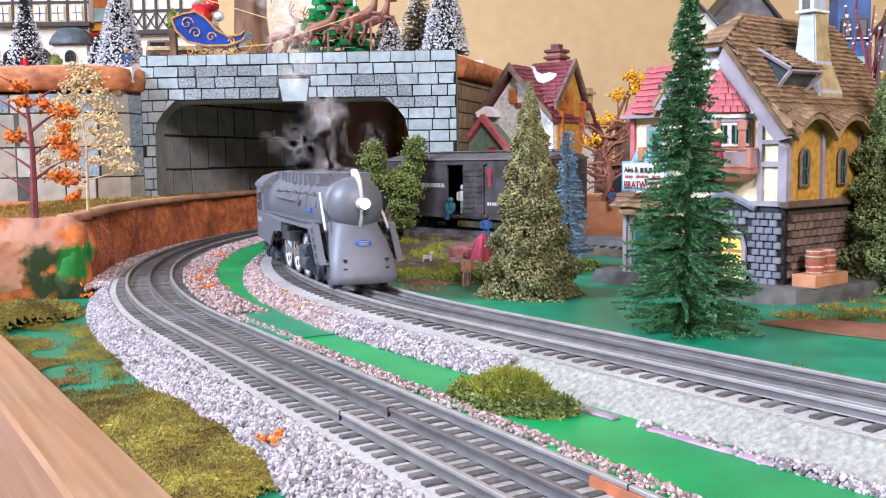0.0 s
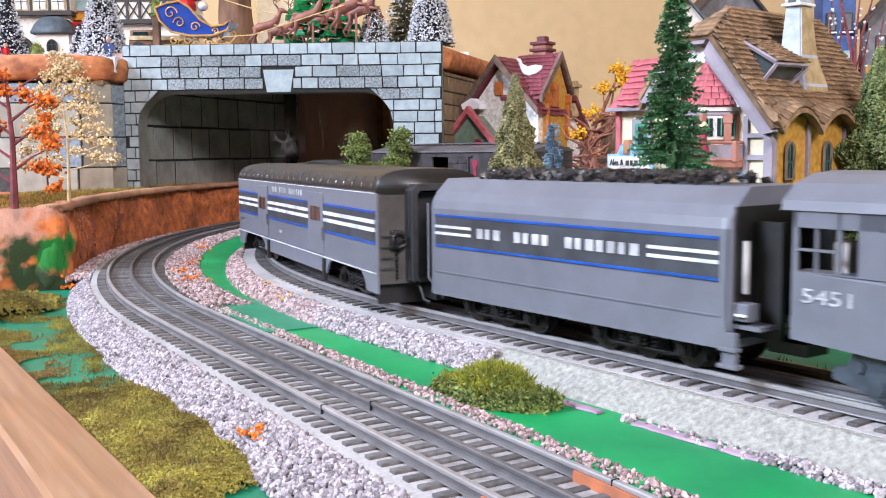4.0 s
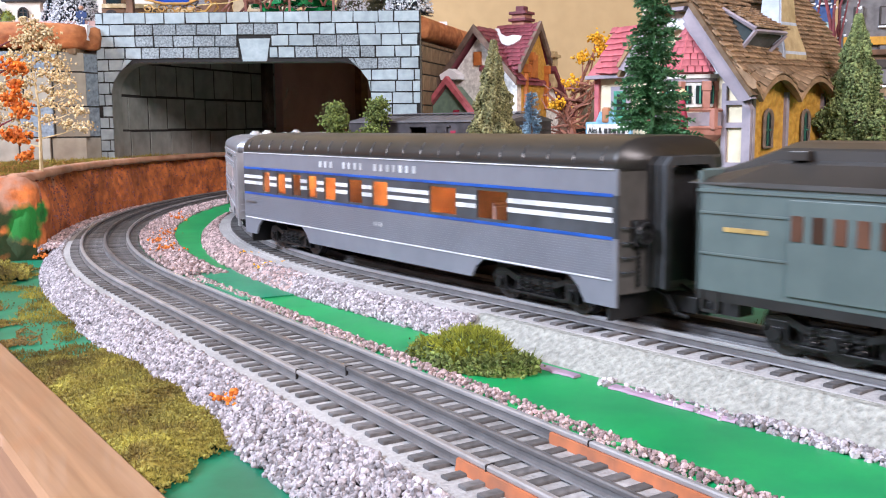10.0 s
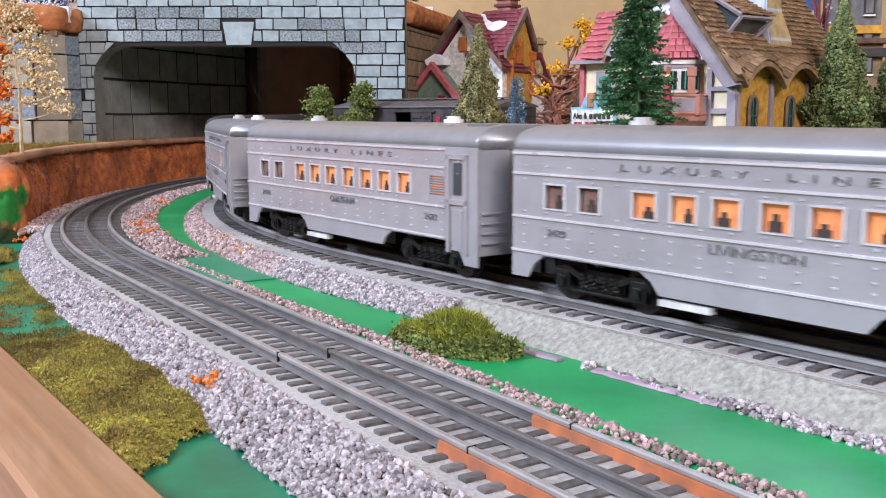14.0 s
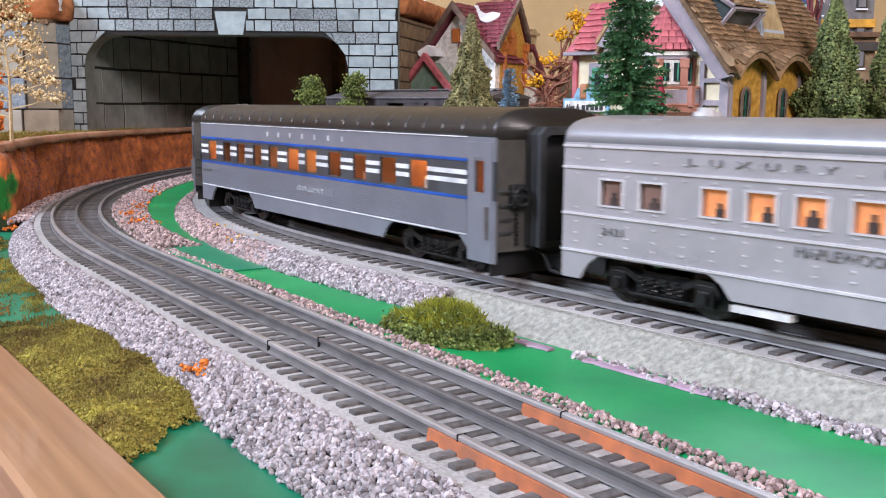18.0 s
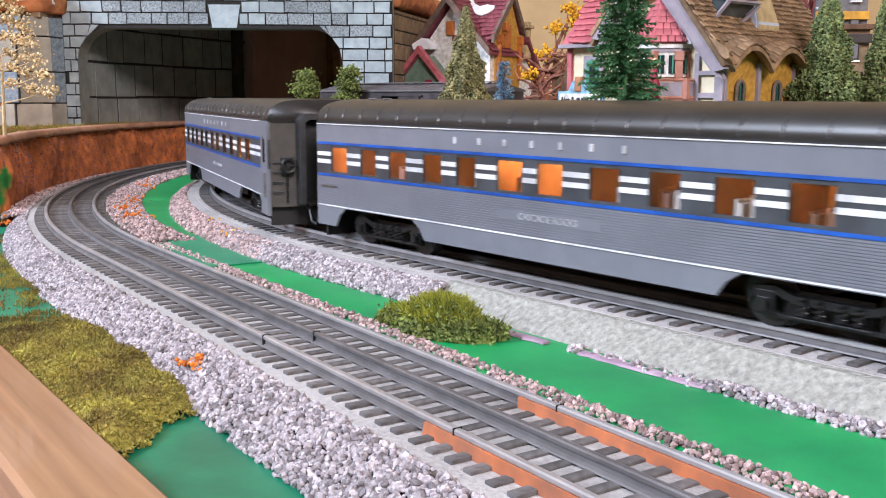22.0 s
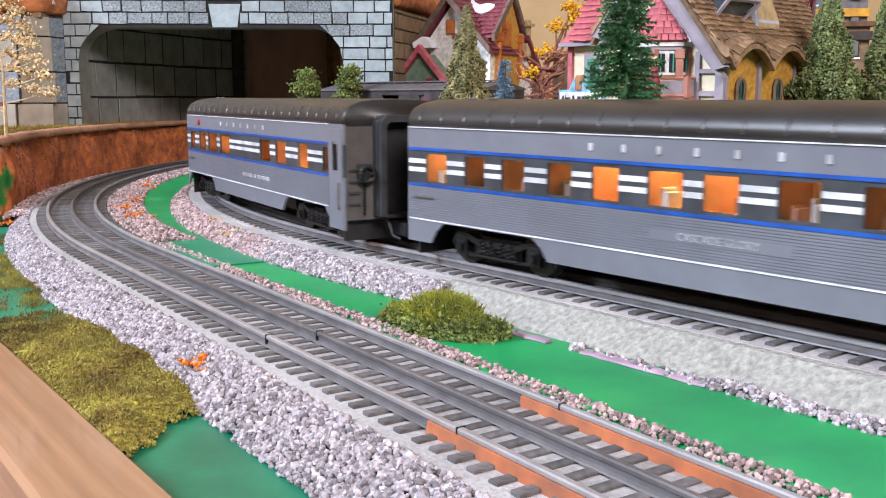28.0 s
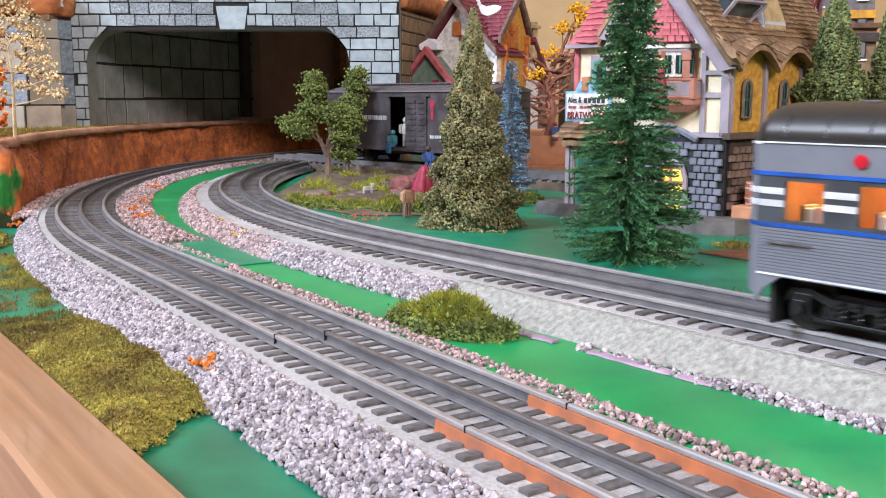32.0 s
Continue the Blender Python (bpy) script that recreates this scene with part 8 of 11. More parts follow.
M.update({
    "cream": mat("cream_stucco", (0.78, 0.69, 0.50), 0.8, col2=(0.70, 0.60, 0.42), scale=140, bump=0.4),
    "beam": mat("lavender_grey_timber", (0.33, 0.29, 0.33), 0.7, col2=(0.25, 0.22, 0.26), scale=120, bump=0.3),
    "shingle": mat("brown_shingle", (0.27, 0.175, 0.10), 0.8, col2=(0.16, 0.10, 0.055), scale=160, obj=0.36, bump=0.5),
    "pinkshingle": mat("rose_red_shingle", (0.47, 0.125, 0.145), 0.6, col2=(0.34, 0.075, 0.095), scale=140, obj=0.15, bump=0.3),
    "maroon": mat("maroon_shingle", (0.23, 0.055, 0.075), 0.6, col2=(0.15, 0.035, 0.05), scale=160, obj=0.2, bump=0.3),
    "stucco": mat("golden_yellow_stucco", (0.62, 0.36, 0.07), 0.5, col2=(0.34, 0.16, 0.022), scale=260, mix=0.95, bump=1.6, bscale=260),
    "bluestone": mat("blue_grey_stone", (0.155, 0.165, 0.205), 0.7, col2=(0.085, 0.09, 0.115), scale=120, obj=0.25, bump=0.4),
    "bluemortar": mat("dark_blue_mortar", (0.035, 0.036, 0.045), 0.9),
    "brownbrick": mat("brown_brick", (0.155, 0.105, 0.082), 0.8, col2=(0.085, 0.058, 0.047), scale=120, obj=0.3, bump=0.4),
    "framebrown": mat("grey_brown_frame", (0.20, 0.145, 0.11), 0.7, col2=(0.13, 0.095, 0.075), scale=150, bump=0.3),
    "darkmortar": mat("dark_mortar", (0.045, 0.03, 0.022), 0.9),
    "plinth": mat("grey_plinth_stone", (0.12, 0.115, 0.115), 0.8, col2=(0.065, 0.062, 0.06), scale=100, bump=0.6),
    "barrel": mat("red_brown_barrel_wood", (0.34, 0.10, 0.05), 0.5, col2=(0.24, 0.07, 0.035), scale=80, bump=0.2),
    "hoop": mat("pale_barrel_hoop", (0.55, 0.42, 0.36), 0.5, bump=0),
    "crate": mat("orange_tan_wood", (0.45, 0.21, 0.11), 0.7, col2=(0.36, 0.16, 0.08), scale=90, bump=0.2),
    "greentrim": mat("sea_green_trim", (0.05, 0.30, 0.20), 0.5, bump=0.1),
    "porchgreen": mat("grey_green_board", (0.16, 0.24, 0.18), 0.7, col2=(0.11, 0.17, 0.13), scale=120, bump=0.2),
    "darkgreen": mat("dark_green_door", (0.03, 0.14, 0.10), 0.5, bump=0.1),
    "brickpink": mat("pink_terracotta", (0.44, 0.20, 0.15), 0.7, col2=(0.33, 0.14, 0.10), scale=120, bump=0.3),
    "darkpane": mat("dark_window_pane", (0.02, 0.035, 0.04), 0.15, bump=0),
    "litpane": mat("yellow_lit_pane", (1.0, 0.72, 0.10), 0.4, col2=(0.9, 0.55, 0.12), emit=0.65, bump=0),
    "signblue": mat("light_blue_sign_frame", (0.25, 0.50, 0.68), 0.6, bump=0.05),
    "signwhite": mat("white_sign_board", (0.82, 0.81, 0.78), 0.6, bump=0.05),
    "signred": mat("dark_red_lettering", (0.30, 0.02, 0.03), 0.6, bump=0),
    # on the inn's chimney these two tints stand for cool and warm light
    "chimney": mat("cool_lit_stucco_chimney", (0.50, 0.56, 0.66), 0.8, col2=(0.38, 0.44, 0.55), scale=150, bump=0.9, bscale=260),
    "chimneytan": mat("tan_stucco_chimney", (0.50, 0.39, 0.22), 0.8, col2=(0.36, 0.27, 0.14), scale=150, bump=0.9, bscale=260),
    "orangetrim": mat("orange_carved_trim", (0.52, 0.17, 0.035), 0.6, col2=(0.36, 0.11, 0.025), scale=120, bump=0.3),
    "brickwall": mat("tan_brown_wall_block", (0.24, 0.17, 0.10), 0.9, col2=(0.16, 0.11, 0.065), scale=100, obj=0.2, bump=0.3),
    "cap": mat("orange_rock_cap", (0.60, 0.25, 0.10), 0.85, col2=(0.27, 0.08, 0.028), scale=75, stretch=(1, 1, 1.6), mix=0.75, big=22, bigamt=0.4, bump=1.0, bscale=120),
    "cliff": mat("grey_green_cliff_block", (0.35, 0.35, 0.30), 0.9, col2=(0.26, 0.26, 0.22), scale=60, obj=0.12, bump=0.3),
    "cliffjoint": mat("dark_grey_cliff_joint", (0.055, 0.055, 0.05), 0.9),
    "cliffblue": mat("blue_grey_speckled_block", (0.28, 0.36, 0.42), 0.9, col2=(0.12, 0.16, 0.20), scale=260, mix=0.7, bump=0.3),
})


def extrude_poly(pts, axis, a, b):
    """A plate: a polygon in the plane across an axis, from a to b along it."""
    bm = bmesh.new()
    k = "xyz".index(axis)

    def place(p, q):
        v = [0, 0, 0]
        v[k] = q
        v[(k + 1) % 3], v[(k + 2) % 3] = p
        return v
    f = bm.faces.new([bm.verts.new(place(p, a)) for p in pts])
    ex = bmesh.ops.extrude_face_region(bm, geom=[f])
    d = [0, 0, 0]
    d[k] = b - a
    bmesh.ops.translate(bm, verts=[v for v in ex["geom"] if isinstance(v, bmesh.types.BMVert)], vec=d)
    bmesh.ops.recalc_face_normals(bm, faces=bm.faces[:])
    return bm


def front(pts, y0, y1):
    """A plate in the x, z plane."""
    return extrude_poly([(z, x) for x, z in pts], "y", y0, y1)


_shm = {}


def piece_mesh(key, dims, material, bev=0.0003):
    if key not in _shm:
        bm = boxes(dims, bev=bev)
        me = bpy.data.meshes.new(key)
        bm.to_mesh(me)
        bm.free()
        me.materials.append(material)
        _shm[key] = me
    return _shm[key]


def shingle_slope(parent, o, u, v, nu, nv, material, key, lift=0.0008, skip=None):
    """Overlapping shingles on a slope: o the upper corner, u along the ridge, v down the slope."""
    o, u, v = Vector(o), Vector(u), Vector(v)
    nrm = u.cross(v).normalized()
    if nrm.z < 0:
        nrm = -nrm
    w, h = u.length / nu, v.length / nv
    me = piece_mesh(key, (-w * 0.48, w * 0.48, -h * 0.62, h * 0.55, 0, 0.0011), material)
    ux, vy = u.normalized(), v.normalized()
    for j in range(nv):
        for i in range(nu):
            off_ = 0.5 + (0.5 if j % 2 else 0.0)
            fx = (i + off_) * w
            if fx > u.length:
                continue
            if skip and skip(fx / u.length, (j + 0.5) / nv):
                continue
            p = o + ux * (fx + w * random.uniform(-0.06, 0.06)) + vy * ((j + 0.5 + random.uniform(-0.10, 0.10)) * h) + nrm * lift
            q = (-vy * h + nrm * random.uniform(-0.0016, -0.0007) + ux * h * random.uniform(-0.10, 0.10)).normalized()
            yv = q
            xv = yv.cross(nrm).normalized()
            zv = xv.cross(yv).normalized()
            ob = new("shingle", me)
            ob.parent = parent
            ob.matrix_basis = Matrix(((xv.x, yv.x, zv.x, p.x), (xv.y, yv.y, zv.y, p.y), (xv.z, yv.z, zv.z, p.z), (0, 0, 0, 1)))


def brick_face(parent, x0, x1, z0, z1, plane, at, bw, bh, material, key, name="brick", skip=None, out=-1):
    """Bricks or stones proud of a wall in the x, z plane ('y') or the y, z plane ('x')."""
    me = piece_mesh(key, (-bw * 0.475, bw * 0.475, -0.0012, 0.0012, -bh * 0.46, bh * 0.46), material, 0.0008)
    j = 0
    z = z0 + bh / 2
    while z < z1 - bh * 0.3:
        x = x0 + (bw * 0.5 if j % 2 else bw)
        while x < x1 - bw * 0.35:
            if not (skip and skip(x, z)):
                ob = new(name, me)
                ob.parent = parent
                m = pose(x, at, z, 0, random.uniform(-3, 3), 0) if plane == "y" else pose(at, x, z, random.uniform(-3, 3), 0, 90)
                s = random.uniform(0.86, 1.04)
                ob.matrix_basis = m @ Matrix.Diagonal((s, 1, random.uniform(0.9, 1.05), 1))
            x += bw
        z += bh
        j += 1


def inn():
    th = thing("inn_house", pose(0.163, 0.562, UPPER, 0, 0, -47.6), "cream half-timbered model inn with brown and rose roofs", "house", "model houses")
    D = 0.125
    # plinth
    bm = bmesh.new()
    pts = [(-0.150, 0.02), (-0.148, -0.012), (-0.115, -0.016), (-0.075, -0.010), (-0.04, -0.018), (0.0, -0.020), (0.014, -0.010), (0.026, 0.02), (0.026, D), (-0.150, D)]
    loft(bm, [[(x * k, y * k, z) for x, y in pts] for z, k in ((0, 1.0), (0.006, 1.0), (0.009, 0.985))])
    part("plinth", bm, M["plinth"], th)
    # walls
    part("lower_wall", front([(-0.075, 0.006), (-0.075, 0.056), (0.0, 0.056), (0.0, 0.006), (-0.0255, 0.006), (-0.0255, 0.030), (-0.028, 0.037), (-0.036, 0.041), (-0.044, 0.037), (-0.0465, 0.030), (-0.0465, 0.006)], 0.0, 0.004), M["bluemortar"], th, "blue-grey stone wall")
    brick_face(th, -0.0235, 0.0006, 0.008, 0.053, "y", -0.0008, 0.0056, 0.0043, M["bluestone"], "bluestone", "stone")
    brick_face(th, -0.075, -0.0480, 0.008, 0.053, "y", -0.0008, 0.0056, 0.0043, M["bluestone"], "bluestone", "stone")
    brick_face(th, -0.050, -0.0225, 0.043, 0.054, "y", -0.0008, 0.0056, 0.0043, M["bluestone"], "bluestone", "stone")
    part("side_lower_wall", boxes((-0.004, 0.0, 0.0, D, 0.006, 0.056)), M["darkmortar"], th, "brown brick wall")
    brick_face(th, 0.002, D - 0.002, 0.008, 0.053, "x", 0.0006, 0.0068, 0.0046, M["brownbrick"], "brownbrick")
    arch = [(-0.0255, 0.008), (-0.0255, 0.030), (-0.028, 0.037), (-0.036, 0.041), (-0.044, 0.037), (-0.0465, 0.030), (-0.0465, 0.008)]
    d = part("front_door", front(arch, 0.0022, 0.0034), M["crate"], th, "arched door with yellow-lit panes")
    for x in (-0.0415, -0.0345, -0.0300):
        for z in (0.013, 0.022, 0.031):
            part("pane", boxes((x - 0.0022, x + 0.0022, 0.0014, 0.0024, z - 0.0035, z + 0.0035), bev=0.0003), M["litpane"], d, "yellow lit pane")
    bm = bmesh.new()
    tube(bm, [(x, -0.0016, z) for x, z in arch], 0.0016, 6)
    part("door_frame", bm, M["beam"], th)
    bm = bmesh.new()
    tube(bm, [(-0.060, -0.002, 0.052), (-0.050, -0.003, 0.058), (-0.036, -0.004, 0.061), (-0.026, -0.003, 0.057), (-0.018, -0.002, 0.053)], 0.0022, 6)
    part("door_hood", bm, M["bluestone"], th)
    gable = [(-0.086, 0.056), (-0.086, 0.118), (-0.061, 0.150), (-0.035, 0.150), (-0.002, 0.1035), (0.0, 0.1035), (0.0, 0.056)]
    part("upper_wall", front(gable, 0.0005, 0.005), M["cream"], th, "cream stucco wall")
    for pts in ([(-0.004, 0.055), (-0.004, 0.098), (0.0015, 0.098), (0.0015, 0.055)], [(-0.0175, 0.056), (-0.0175, 0.103), (-0.0145, 0.103), (-0.0145, 0.056)], [(-0.0145, 0.0775), (-0.0145, 0.0805), (-0.004, 0.0805), (-0.004, 0.0775)], [(-0.0145, 0.0905), (-0.0145, 0.093), (-0.004, 0.093), (-0.004, 0.0905)], [(-0.022, 0.0545), (-0.022, 0.0575), (0.002, 0.0575), (0.002, 0.0545)]):
        part("timber", front(pts, -0.0015, 0.001), M["beam"], th)
    part("side_upper_wall", boxes((-0.004, 0.0, 0.0, D, 0.056, 0.104)), M["stucco"], th, "golden yellow stucco wall")
    part("side_ledge", boxes((-0.002, 0.0035, -0.002, D, 0.0535, 0.0575), bev=0.0008), M["brownbrick"], th)
    for y in (0.0, 0.0365, 0.080):
        part("side_post", boxes((-0.001, 0.0022, y, y + 0.003, 0.0575, 0.098), bev=0.0004), M["beam"], th)
    for yc in (0.0175, 0.060, 0.101):
        pts = [(yc - 0.0042, 0.066), (yc + 0.0042, 0.066)] + [(yc + 0.0042 * math.cos(a), 0.082 + 0.0055 * math.sin(a)) for a in [i * math.pi / 8 for i in range(9)]]
        w = part("window", extrude_poly(pts, "x", 0.0004, 0.0012), M["darkpane"], th, "dark arched window")
        bm = bmesh.new()
        tube(bm, [(0.0016, y, z) for y, z in pts + pts[:1]], 0.0012, 6)
        part("window_frame", bm, M["framebrown"], w)
        part("mullion", boxes((0.0010, 0.0018, yc - 0.0005, yc + 0.0005, 0.066, 0.087), (0.0010, 0.0018, yc - 0.004, yc + 0.004, 0.0755, 0.0765)), M["darkgreen"], w)
    # main roof: ridge along the depth, cut back by a small hip at the front
    xr, zr, yf, yb = -0.048, 0.1695, -0.010, D + 0.010
    hz, xs, zs = 0.151, -0.004, 0.1105

    def sheet(name, pts, material, parent, label="", thick=0.0022):
        bm = bmesh.new()
        bm.faces.new([bm.verts.new(p) for p in pts])
        bmesh.ops.recalc_face_normals(bm, faces=bm.faces[:])
        if bm.faces[:][0].normal.z < 0:
            bmesh.ops.reverse_faces(bm, faces=bm.faces[:])
        bmesh.ops.solidify(bm, geom=bm.faces[:], thickness=thick)
        return part(name, bm, material, parent, label)
    hipr, hipl = xr + (zr - hz) / 1.34, xr - (zr - hz) / 1.34
    rf = sheet("main_roof", [(xr, 0.026, zr), (xr, yb, zr), (xs, yb, zs), (xs, yf, zs), (hipr, yf, hz)], M["shingle"], th, "brown shingled roof")
    sheet("rear_roof", [(xr, 0.026, zr), (xr, yb, zr), (-0.092, yb, zs), (-0.092, yf, zs), (hipl, yf, hz)], M["shingle"], th)
    shingle_slope(rf, (xr, yf, zr), (0, yb - yf, 0), (xs - xr, 0, zs - zr), 30, 19, M["shingle"], "shingle_a",
                  skip=lambda a, b: a < 0.25 * (1 - b / 0.33) or (0.21 < a < 0.42 and 0.30 < b < 0.72) or (0.42 < a < 0.56 and b > 0.25 and b < 0.85))
    hp = sheet("hip_roof", [(xr, 0.026, zr), (hipl - 0.001, yf - 0.002, hz - 0.001), (hipr + 0.001, yf - 0.002, hz - 0.001)], M["shingle"], th)
    for j in range(6):
        f = (j + 0.5) / 6
        for i in range(j + 1):
            g = (i + 0.5) / (j + 1) - 0.5
            ob = new("shingle", piece_mesh("shingle_h", (-0.0026, 0.0026, -0.0045, 0.0040, 0, 0.0011), M["shingle"]))
            ob.parent = hp
            ob.matrix_basis = pose(xr + g * 0.028 * f, 0.026 - 0.038 * f, zr - 0.0195 * f + 0.0006, 27, 0, random.uniform(-4, 4))
    bm = bmesh.new()
    tube(bm, [(xr, 0.024, zr + 0.0012), (xr, yb, zr + 0.0012)], 0.0015, 6)
    part("ridge_cap", bm, M["shingle"], th)
    # carved gable boards in layers with a white scalloped lining
    for sgn, xa, za, xb, zb in ((1, hipr, hz, 0.0078, 0.0955), (-1, hipl, hz, -0.090, 0.116)):
        for lay, (w0, w1, ya, yb2, mt) in enumerate(((0.0, 0.0028, yf - 0.0015, yf + 0.006, "shingle"), (0.0024, 0.0100, yf - 0.0005, yf + 0.004, "beam"), (0.0096, 0.0128, yf + 0.002, yf + 0.007, "beam"))):
            part("bargeboard", front([(xa - sgn * w0 * 0.25, za - w0), (xb + sgn * 0.001 - sgn * w0 * 0.35, zb - w0 * 0.8), (xb + sgn * 0.001 - sgn * w1 * 0.8, zb - w1 * 0.35), (xa - sgn * w1 * 0.55, za - w1)], ya, yb2), M[mt], th)
        for k in range(6):
            f = (k + 0.3) / 9
            bm = bmesh.new()
            disc(bm, (xa + (xb - xa) * f - sgn * 0.0105, yf + 0.0075, za + (zb - za) * f - 0.0085 + 0.001 * (k % 2)), "y", 0.0026, 0.0035, 10)
            part("scallop", bm, M["snow"] if k < 6 else M["beam"], th)
    part("gable_beam", front([(hipl + 0.002, hz + 0.0005), (hipr - 0.002, hz + 0.0005), (hipr - 0.005, hz - 0.005), (hipl + 0.005, hz - 0.005)], yf - 0.001, yf + 0.005), M["beam"], th)
    part("gable_snow", front([(-0.048, 0.1455), (-0.040, 0.143), (-0.030, 0.131), (-0.020, 0.114), (-0.026, 0.114), (-0.034, 0.124), (-0.041, 0.134), (-0.048, 0.137), (-0.055, 0.134), (-0.062, 0.124), (-0.069, 0.114), (-0.075, 0.114), (-0.066, 0.131), (-0.056, 0.143)], -0.0035, 0.0008), M["snow"], th, "white scalloped gable lining")
    # eave that rises in waves over the side windows

    def wave(y):
        f = (y + 0.0025) / 0.0425
        return 0.0935 + 0.0125 * abs(math.sin(math.pi * f)) ** 0.8
    bm = bmesh.new()
    ys = [yf + (yb - yf) * i / 96 for i in range(97)]
    loft(bm, [[(xs - 0.002, y, zs + 0.0025), ((xs + 0.0095) / 2, y, (zs + wave(y)) / 2 + 0.0028), (0.0095, y, wave(y) + 0.0012), (0.0100, y, wave(y) - 0.0016), (0.0075, y, wave(y) - 0.0020), (xs - 0.002, y, zs - 0.0015 if wave(y) > 0.100 else zs - 0.004)] for y in ys])
    we = part("wavy_eave", bm, M["shingle"], th, "wavy brown eave")
    for u in (0.18, 0.52, 0.84):
        for k in range(29):
            y = yf + 0.0025 + 0.005 * (k + (0.5 if u == 0.52 else 0))
            p = (xs + (0.0095 - xs) * u, y, zs + (wave(y) + 0.0012 - zs) * u + 0.0022 * (1 - u) + 0.0004)
            tilt = math.degrees(math.atan2(zs - wave(y), 0.0135))
            side = max(-28.0, min(28.0, math.degrees(math.atan2(wave(y + 0.002) - wave(y - 0.002), 0.004)) * u))
            ob = new("shingle", piece_mesh("shingle_e", (-0.0029, 0.0029, -0.0024, 0.0024, 0, 0.0010), M["shingle"]))
            ob.parent = we
            ob.matrix_basis = Matrix.Translation(p) @ Matrix.Rotation(math.radians(side), 4, "X") @ Matrix.Rotation(math.radians(tilt), 4, "Y")
    # dormer with a crooked lid
    A, B, C, Dd = (-0.0322, 0.0160, 0.1500), (-0.0322, 0.0600, 0.1500), (-0.0040, 0.0420, 0.1334), (-0.0080, 0.0150, 0.1348)
    dm = sheet("dormer_roof", [A, B, C, Dd], M["shingle"], th, "crooked shingled dormer lid", 0.0018)
    shingle_slope(dm, (A[0], A[1] + 0.001, A[2]), (0, 0.034, 0), (0.0262, 0, -0.0158), 9, 9, M["shingle"], "shingle_d", 0.0004)
    E1, E2 = (-0.0138, 0.0100, 0.1236), (-0.0125, 0.0370, 0.1225)
    for a, b, r in ((A, Dd, 0.0013), (Dd, E1, 0.0013), (Dd, C, 0.0012), (C, E2, 0.0012), (E1, E2, 0.0010)):
        bm = bmesh.new()
        tube(bm, [Vector(a) + Vector((0.001, 0, -0.0018)), Vector(b) + Vector((0.001, 0, -0.0006))], r, 4)
        part("dormer_frame", bm, M["beam"], th)
    sheet("dormer_opening", [Vector(A) + Vector((0.002, 0.003, -0.003)), Vector(Dd) + Vector((-0.001, 0.002, -0.002)), Vector(E1) + Vector((-0.001, 0.002, 0.001))], M["darkpane"], th, "dark opening", 0.0006)
    sheet("dormer_pane", [Vector(Dd) + Vector((-0.001, 0.001, -0.002)), Vector(C) + Vector((-0.002, -0.001, -0.002)), Vector(E2) + Vector((-0.001, -0.001, 0.001)), Vector(E1) + Vector((-0.0005, 0.001, 0.001))], M["plinth"], th, "", 0.0006)
    # chimney: stucco faces tinted for cool and warm light, leaning to its pale cap
    bot, top = [(-0.027, 0.048), (-0.0075, 0.0490), (-0.0075, 0.0755), (-0.027, 0.0755)], [(-0.0215, 0.0470), (-0.0120, 0.0485), (-0.0120, 0.0620), (-0.0215, 0.0620)]
    bm = bmesh.new()
    mid = [(a[0] * 0.45 + b[0] * 0.55 - 0.001, a[1] * 0.45 + b[1] * 0.55) for a, b in zip(bot, top)]
    vs = loft(bm, [[(x, y, 0.110) for x, y in bot], [(x, y, 0.1225) for x, y in bot], [(x, y, 0.140) for x, y in mid], [(x, y, 0.1705) for x, y in top]])
    for f in bm.faces:
        f.material_index = 1 if f.normal.x > 0.5 or abs(f.calc_center_median().x - sum(v.co.x for v in f.verts) / len(f.verts)) > 1 else 0
    bm.normal_update()
    for f in bm.faces:
        f.material_index = 1 if abs(f.normal.x) > abs(f.normal.y) and f.calc_center_median().x > -0.018 else 0
    bmesh.ops.bevel(bm, geom=bm.edges[:], offset=0.0009, segments=2, affect="EDGES")
    ch = part("chimney", bm, [M["chimney"], M["chimneytan"]], th, "leaning stucco chimney, its faces tinted for cool and warm light")
    part("chimney_ledge", boxes((-0.0235, -0.0105, 0.0455, 0.0630, 0.1700, 0.1718), bev=0.0006), M["snow"], ch)
    part("chimney_neck", boxes((-0.0222, -0.0118, 0.0468, 0.0618, 0.1718, 0.1810), bev=0.0012), M["chimney"], ch)
    part("chimney_niche", boxes((-0.0195, -0.0145, 0.0464, 0.0475, 0.1724, 0.1785), bev=0.0004), M["plinth"], ch)
    part("chimney_cap", boxes((-0.0225, -0.0105, 0.0500, 0.0640, 0.1810, 0.1850), bev=0.0010), M["greentrim"], ch, "sea-green cap")
    # turret bay with rose roof on a many-sided plan
    plan = [(-0.0635, 0.002), (-0.0625, -0.003), (-0.053, -0.013), (-0.0365, -0.0165), (-0.0225, -0.006), (-0.0205, 0.002)]
    cen = (-0.0385, -0.003)

    def ringp(k, z):
        return [(cen[0] + (x - cen[0]) * k, cen[1] + (y - cen[1]) * k if y < 0.001 else y, z) for x, y in plan]
    apex = (-0.0385, -0.0035, 0.1395)
    bm = bmesh.new()
    loft(bm, [ringp(1.0, 0.1085), ringp(1.02, 0.1100), [(apex[0] + (x - apex[0]) * 0.03, apex[1] + (y - apex[1]) * 0.03, apex[2]) for x, y in plan]], closed=False)
    tr = part("turret_roof", bm, M["pinkshingle"], th, "rose red pointed turret roof")
    ap = Vector(apex)
